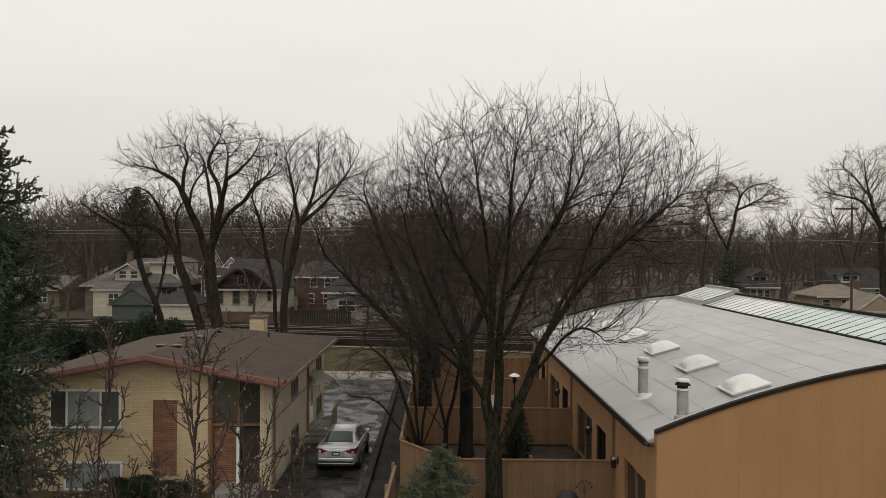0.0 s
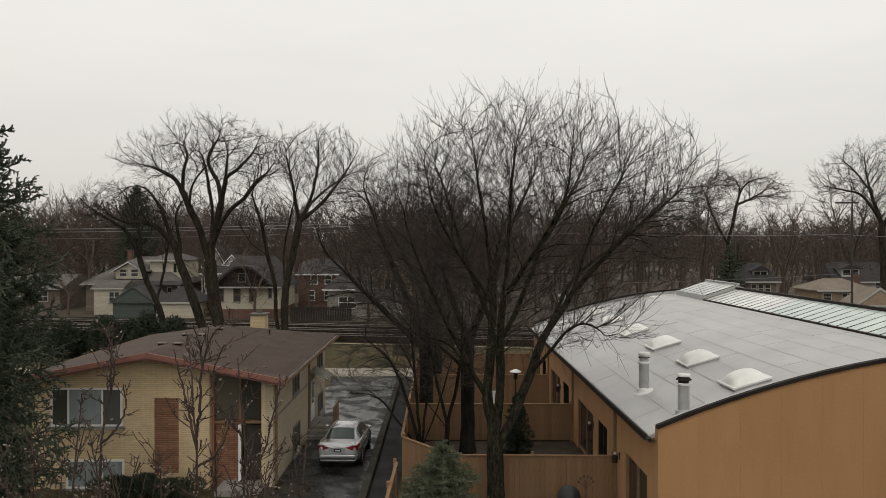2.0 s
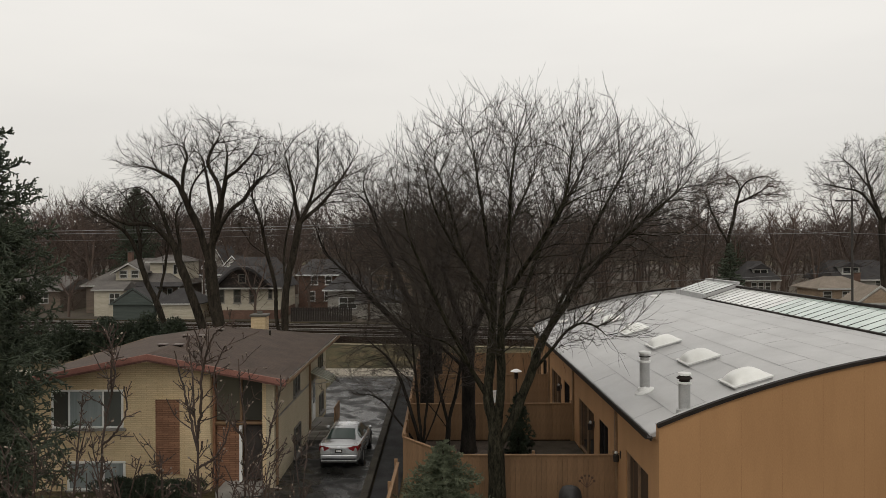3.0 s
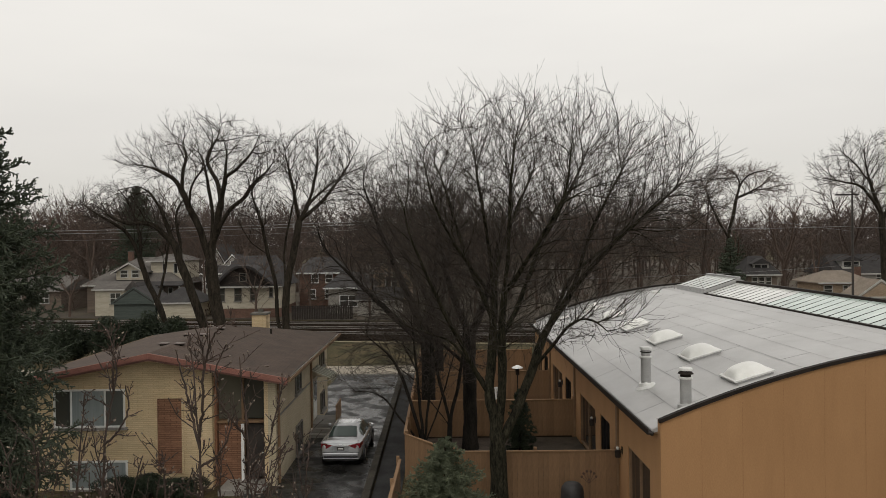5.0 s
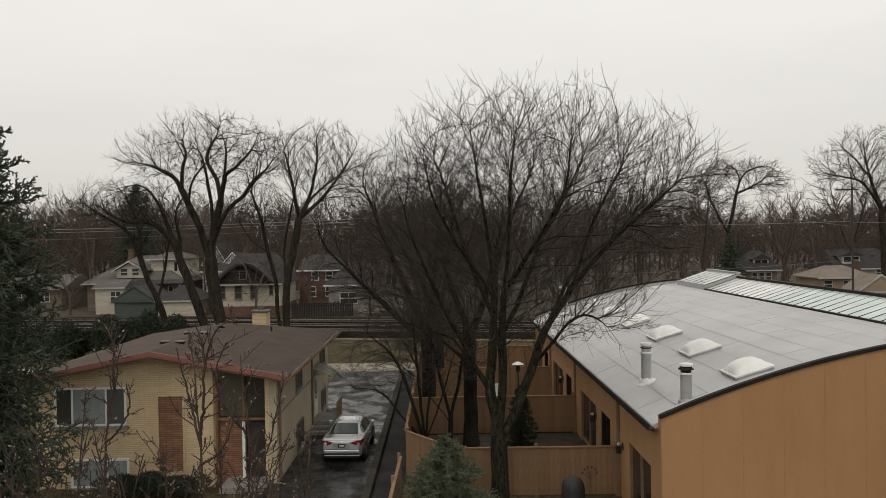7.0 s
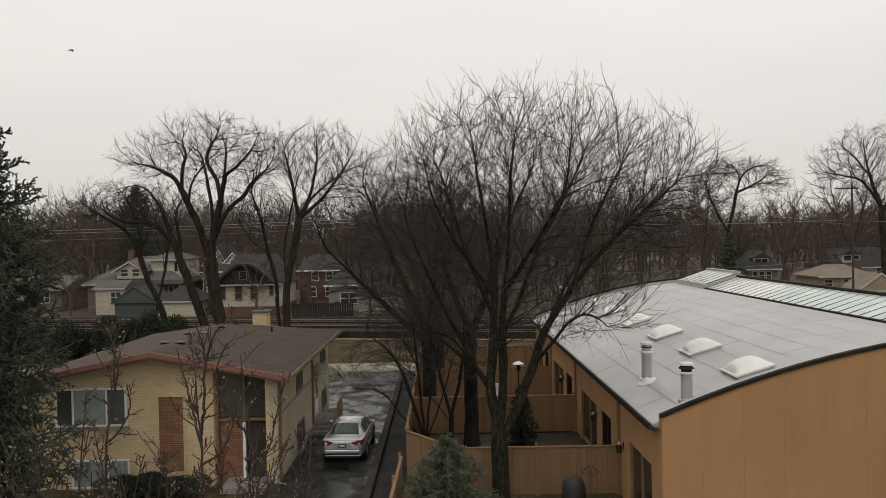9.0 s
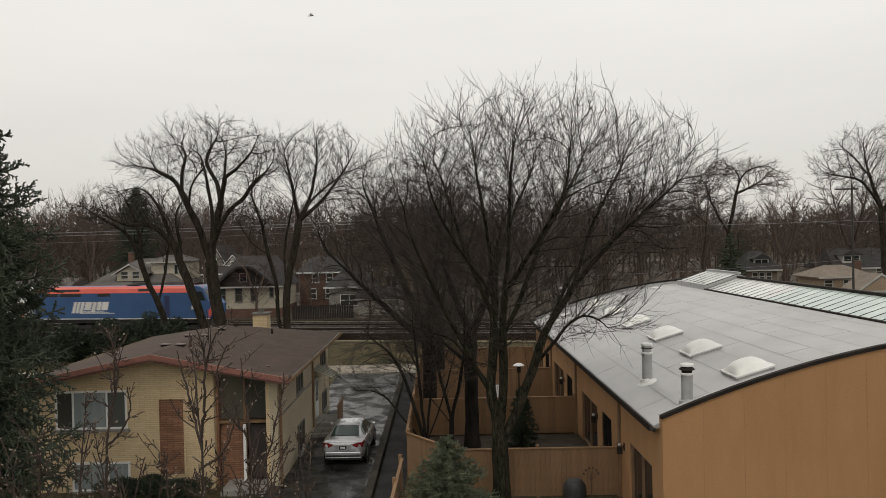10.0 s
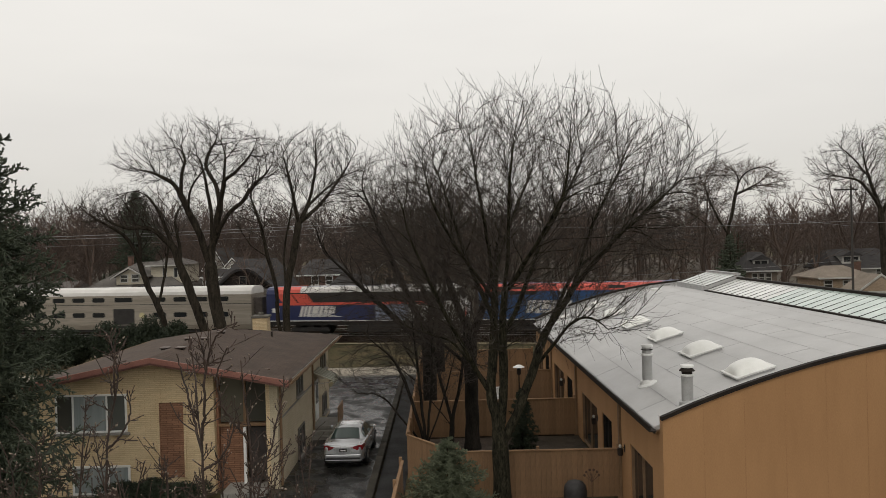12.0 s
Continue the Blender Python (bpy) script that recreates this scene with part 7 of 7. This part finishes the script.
def truck(parent, x):
    t = part("truck", Shape().box(x - 1.9, x + 1.9, -1.16, -1.02, 0.42, 0.78).box(x - 1.9, x + 1.9, 1.02, 1.16, 0.42, 0.78).box(x - 0.3, x + 0.3, -1.02, 1.02, 0.5, 0.95), GRIME, parent)
    for dx in (-1.35, 1.35):
        w = part("wheelset", Shape().lathe([(0.07, -0.9), (0.07, -0.8), (0.5, -0.79), (0.5, -0.70), (0.08, -0.69), (0.08, 0.69), (0.5, 0.70), (0.5, 0.79), (0.07, 0.8), (0.07, 0.9)], 16, axis="y"), GRIME, t, at=pose(x + dx, 0, 0.5))
        AXLES.append((w, x + dx))
    return t


def shell(s, x0, x1, prof):
    return s.prism([(y, z) for y, z in prof] + [(-y, z) for y, z in reversed(prof)], "x", x0, x1)


def mark(parent, x, z, h, material, y, w=1.0):
    """The maker's slanted wordmark as plain slanted blocks with speed lines."""
    s = Shape()
    sl = 0.28
    blocks = [(0.0, 0.32, 1.0), (0.42, 0.30, 1.0), (0.82, 0.36, 1.0), (1.30, 0.72, 0.70), (2.12, 0.40, 0.88), (2.62, 0.46, 0.70), (3.18, 0.68, 0.70)]
    for bx, bw, bh in [(a * w, b * w, d) for a, b, d in blocks]:
        z0 = z + h * (1 - bh) * 0.9
        s.prism([(x + bx + sl * (z0 - z), z0), (x + bx + bw + sl * (z0 - z), z0), (x + bx + bw + sl * h * 1.0, z + h), (x + bx + sl * h * 1.0, z + h)], "y", min(y, y * 1.004), max(y, y * 1.004))
    part("wordmark", s, material, parent, "white slanted blocks of a wordmark")
    l = Shape()
    for k, (a, b) in enumerate(((1.15, 3.6), (1.05, 4.1), (0.95, 4.7))):
        l.box(x + a * w, x + b * w, min(y, y * 1.004), max(y, y * 1.004), z + 0.02 + 0.105 * (2 - k) - 0.06, z + 0.02 + 0.105 * (2 - k))
    part("speed_line", l, material, parent)


def engine(first):
    L = 20.1
    c = thing("locomotive", "blue diesel locomotive with an orange roof band" if first else "navy and white diesel locomotive with red stripes", "locomotive", pose(0, 0, 0), "train passing on the near track")
    body_m = BLUE if first else NAVY
    side = [(1.5, 1.46), (1.5, 4.0), (1.36, 4.38), (0.92, 4.60), (0, 4.66)]
    low = [(1.5, 1.46), (1.5, 3.9)]
    if first:
        part("body", shell(Shape(), -L, -3.2, side), body_m, c)
    else:
        part("body", shell(Shape(), -L, -6.2, side), body_m, c)
        part("front_body", shell(Shape(), -6.198, -3.2, side), CHALK, c, "off-white end of the body by the cab")
    nose = [(-3.2, 1.46), (-1.0, 1.46), (-0.75, 1.95), (-0.8, 2.75), (-1.2, 3.25), (-1.75, 4.42), (-2.2, 4.62), (-3.2, 4.64)]
    cab = part("cab", Shape().prism(nose, "y", -1.5, 1.5), body_m if first else CHALK, c, bevel=0.04)
    part("windscreen", Shape().prism([(-1.25, 3.33), (-1.68, 4.24), (-1.64, 4.26), (-1.21, 3.35)], "y", -1.25, 1.25), DARK_GLASS, cab)
    for s in (-1, 1):
        y = s * 1.502
        part("cab_window", Shape().prism([(-3.1, 3.2), (-1.45, 3.2), (-1.8, 4.08), (-3.1, 4.08)], "y", min(y, y * 1.006), max(y, y * 1.006)), DARK_GLASS, cab)
        part("nose_stripe", Shape().prism([(-1.1, 1.5), (-0.82, 1.9), (-0.86, 2.6), (-1.2, 2.2)], "y", min(y, y * 1.004), max(y, y * 1.004)), ORANGE, cab)
        x0 = -L + 0.05
        if first:
            part("roof_band", Shape().add([(x, s * yy, zz) for x in (-L - 0.005, -2.0) for yy, zz in ((1.508, 3.98), (1.508, 4.02), (1.37, 4.40), (0.93, 4.62), (0.90, 4.58), (1.33, 4.34))], [(0, 1, 2, 3, 4, 5), (11, 10, 9, 8, 7, 6)] + [(i, (i + 1) % 6, 6 + (i + 1) % 6, 6 + i) for i in range(6)]), ORANGE, c)
            for a, b in ((0.8, 2.6), (2.8, 5.2), (7.0, 8.4)):
                part("grille", Shape().box(x0 + a, x0 + b, min(y, y * 1.012), max(y, y * 1.012), 3.66, 3.98), GRIME, c)
            part("fan_hatch", Shape().prism([(1.45 * s, 4.12), (1.47 * s, 4.14), (1.38 * s, 4.41), (1.36 * s, 4.38)], "x", x0 + 11.4, x0 + 12.9), GRIME, c)
            part("fan_hatch", Shape().prism([(1.45 * s, 4.16), (1.47 * s, 4.18), (1.40 * s, 4.39), (1.38 * s, 4.36)], "x", x0 + 0.9, x0 + 5.0), GRIME, c)
            part("door_line", Shape().box(x0 + 14.2, x0 + 14.8, min(y, y * 1.004), max(y, y * 1.004), 1.6, 3.7), NAVY, c)
            mark(c, x0 + 4.1, 2.02, 1.12, CHALK, y * 1.003)
            part("small_mark", Shape().prism([(-3.0, 2.35), (-2.2, 2.35), (-2.1, 2.75), (-2.9, 2.75)], "y", min(y, y * 1.006), max(y, y * 1.006)), CHALK, c)
            part("badge", Shape().lathe([(0.02, y * 1.001), (0.22, y * 1.002), (0.22, y * 1.006), (0.02, y * 1.008)], 12, (x0 + 0.8, 2.35), "y"), CHALK, c)
        else:
            part("window_band", Shape().box(x0 + 2.2, -3.15, min(y, y * 1.006), max(y, y * 1.006), 3.18, 4.10), GRIME, c)
            part("red_stripe", Shape().box(x0 + 0.9, -2.9, min(y, y * 1.008), max(y, y * 1.008), 2.92, 3.17), ORANGE, c)
            part("roof_edge", Shape().add([(x, s * yy, zz) for x in (-L + 3.4, -2.2) for yy, zz in ((1.508, 4.03), (1.37, 4.41), (0.93, 4.64), (0.90, 4.6), (1.33, 4.34))], [(0, 1, 2, 3, 4), (9, 8, 7, 6, 5)] + [(i, (i + 1) % 5, 5 + (i + 1) % 5, 5 + i) for i in range(5)]), CHALK, c)
            part("roof_edge", Shape().add([(x, s * yy, zz) for x in (-L + 0.9, -L + 3.38) for yy, zz in ((1.508, 4.03), (1.37, 4.41), (0.93, 4.64), (0.90, 4.6), (1.33, 4.34))], [(0, 1, 2, 3, 4), (9, 8, 7, 6, 5)] + [(i, (i + 1) % 5, 5 + (i + 1) % 5, 5 + i) for i in range(5)]), ORANGE, c)
            for a in (0.9, 2.5):
                part("slash", Shape().prism([(x0 + a + 0.9, 2.95), (x0 + a + 2.3, 2.95), (x0 + a + 1.5, 4.0), (x0 + a + 0.0, 4.0)], "y", min(y, y * 1.011), max(y, y * 1.011)), ORANGE, c, "slanted red bar")
            mark(c, x0 + 3.2, 1.85, 0.98, CHALK, y * 1.003, 0.88)
            part("flag_patch", Shape().box(x0 + 0.5, x0 + 1.2, min(y, y * 1.006), max(y, y * 1.006), 2.25, 2.65), CHALK, c)
            part("fade_panel", Shape().box(-9.4, -6.2, min(y, y * 1.004), max(y, y * 1.004), 1.5, 2.9), mat("pale_blue_panel", (0.26, 0.30, 0.40), (0.32, 0.36, 0.45), 1, 0.4, 0) if s < 0 else bpy.data.materials["pale_blue_panel"], c)
        part("sill_line", Shape().box(-L, -1.05, min(y, y * 1.012), max(y, y * 1.012), 1.40, 1.49), CHALK, c)
        part("step", Shape().box(-1.5, -1.1, min(s * 1.1, s * 1.45), max(s * 1.1, s * 1.45), 0.3, 1.4), GRIME, c)
    part("headlight", Shape().lathe([(0.02, -2.1), (0.16, -2.08), (0.16, -2.0), (0.02, -2.0)], 12, (0, 4.50), "x"), CHALK, c)
    part("underframe", Shape().box(-L + 0.2, -1.05, -1.3, 1.3, 1.0, 1.395), GRIME, c)
    part("fuel_tank", Shape().box(-12.2, -7.4, -1.35, 1.35, 0.32, 0.99), GRIME, c, bevel=0.08)
    part("pilot", Shape().prism([(-1.4, 0.15), (-0.8, 0.15), (-1.0, 1.4), (-1.4, 1.4)], "y", -1.4, 1.4), GRIME, c)
    part("exhaust_stack", Shape().box(-10.5, -9.3, -0.4, 0.4, 4.6, 4.78), GRIME, c)
    part("coupler", Shape().box(-L - 0.75, -L, -0.18, 0.18, 0.75, 1.05), GRIME, c)
    truck(c, -4.2), truck(c, -L + 4.2)
    return c


def coach():
    L = 25.9
    c = thing("gallery_coach", "stainless steel double-deck commuter coach with a pale roof", "railway coach", pose(0, 0, 0), "train passing on the near track")
    part("body", shell(Shape(), -L, 0, [(1.45, 0.72), (1.53, 1.2), (1.53, 4.05), (1.42, 4.06)]), STEEL, c)
    part("roof", shell(Shape(), -L, 0, [(1.53, 4.062), (1.47, 4.38), (1.15, 4.68), (0.5, 4.80), (0, 4.83)]), CHALK, c, "pale curved roof")
    for s in (-1, 1):
        y = s * 1.53
        a, b = min(y, y * 1.006), max(y, y * 1.006)
        for z in (1.15, 3.02, 3.14):
            part("rib", Shape().box(-L, 0, min(y, y * 1.012), max(y, y * 1.012), z, z + 0.045), GRIME if z > 3.1 else STEEL, c)
        for i in range(10):
            if i in (4, 5):
                continue
            x = -3.0 - i * 2.2
            for z0, z1 in ((3.42, 3.86), (1.92, 2.38)):
                w = part("window", Shape().prism([(x - 0.68, z0 + 0.1), (x - 0.58, z0), (x + 0.58, z0), (x + 0.68, z0 + 0.1), (x + 0.68, z1 - 0.1), (x + 0.58, z1), (x - 0.58, z1), (x - 0.68, z1 - 0.1)], "y", a, b), DARK_GLASS, c)
        part("centre_door", Shape().box(-14.6, -12.3, a, b, 0.85, 2.75), GRIME, c, "dark centre door recess")
        part("window", Shape().box(-14.4, -12.5, a, b, 3.42, 3.86), DARK_GLASS, c)
        part("emblem", Shape().lathe([(0.02, y * 1.001), (0.3, y * 1.002), (0.3, y * 1.006), (0.02, y * 1.008)], 14, (-11.5, 2.1), "y"), mat("pale_yellow_disc", (0.5, 0.45, 0.25), (0.58, 0.52, 0.3), 2, 0.5, 0) if s < 0 else bpy.data.materials["pale_yellow_disc"], c)
    for x in (-L - 0.02, 0.0):
        part("end_door", Shape().box(x, x + 0.02, -0.5, 0.5, 1.2, 3.3), GRIME, c)
    part("diaphragm", Shape().box(0.02, 0.8, -0.9, 0.9, 1.0, 3.7), mat("dusty_diaphragm", (0.05, 0.04, 0.035), (0.10, 0.085, 0.075), 2, 0.9, 0.3), c, bevel=0.04)
    part("underframe", Shape().box(-L + 0.3, -0.3, -1.3, 1.3, 0.45, 0.715), GRIME, c)
    part("coupler", Shape().box(-L - 0.62, -L, -0.18, 0.18, 0.75, 1.05), GRIME, c)
    truck(c, -3.4), truck(c, -L + 3.4)
    return c


def bird():
    dark = mat("grey_feathers", (0.09, 0.09, 0.095), (0.17, 0.17, 0.175), 6, 0.8, 0.1)
    b = thing("bird", "small grey bird in flight", "bird", pose(-200, 60, 20))
    part("body", Shape().lathe([(0.005, -0.20), (0.03, -0.16), (0.055, -0.02), (0.05, 0.06), (0.03, 0.12), (0.028, 0.15), (0.005, 0.19)], 10, axis="x"), dark, b, smooth=True)
    part("tail", Shape().prism([(-0.14, -0.02), (-0.30, -0.06), (-0.30, 0.06), (-0.14, 0.02)], "z", -0.006, 0.006), dark, b)
    wings = []
    for s in (-1, 1):
        w = part("wing", Shape().prism([(0.07, 0.0), (0.10, s * 0.14), (0.02, s * 0.34), (-0.05, s * 0.30), (-0.08, s * 0.12), (-0.07, 0.0)], "z", -0.006, 0.006), dark, b, at=pose(0, s * 0.03, 0.02))
        wings.append((w, s))
    return b, wings


TRAIN = [(engine(True), 0.0), (engine(False), -20.45), (coach(), -42.1), (coach(), -68.6)]
BIRD, WINGS = bird()
V_TRAIN, NOSE_AT, NOSE_TIME = 22.7, -10.25, 10.5      # metres a second; place of the nose along the track at that time


def motions():
    """The train runs past on the near track, its wheels turning; a bird flies by."""
    times = [0.0, 0.1] + [0.5 * i for i in range(1, 24)] + [11.9, 12.0]
    for car, back in TRAIN:
        rows = []
        for t in times:
            u = NOSE_AT + V_TRAIN * (t - NOSE_TIME) + back
            rows.append((t, pose(u * math.cos(ANG), TRACK_Y + u * math.sin(ANG), TRACK_Z, 0, 0, math.degrees(ANG))))
        walk(car, rows)
    step = math.degrees(V_TRAIN / FPS / 0.5)
    for w, x in AXLES:
        walk(w, [(i / FPS, pose(x, 0, 0.5, 0, (step * i) % 360, 0)) for i in range(12 * FPS + 1)])
    path = ((0.0, -160, 60, 14.0), (4.0, -103, 60, 18.5), (8.0, -43.8, 60, 23.2), (8.8, -31.6, 60, 24.3), (9.2, -26.2, 60, 25.6), (9.5, -21.1, 60, 26.2), (9.9, -12.6, 60, 27.1), (10.1, -7.8, 60, 27.8), (10.4, -1.0, 60, 28.6), (11.0, 12, 60, 30.0), (12.0, 34, 60, 32.0))
    walk(BIRD, [(t, pose(x + 0.5, y, z - 0.2, 0, -6, 0)) for t, x, y, z in path])
    for w, s in WINGS:
        walk(w, [(0.1 * i, pose(0, s * 0.03, 0.02, s * (10 + 38 * math.sin(2 * math.pi * 0.1 * i * 3.1)), 0, 0)) for i in range(121)])


motions()
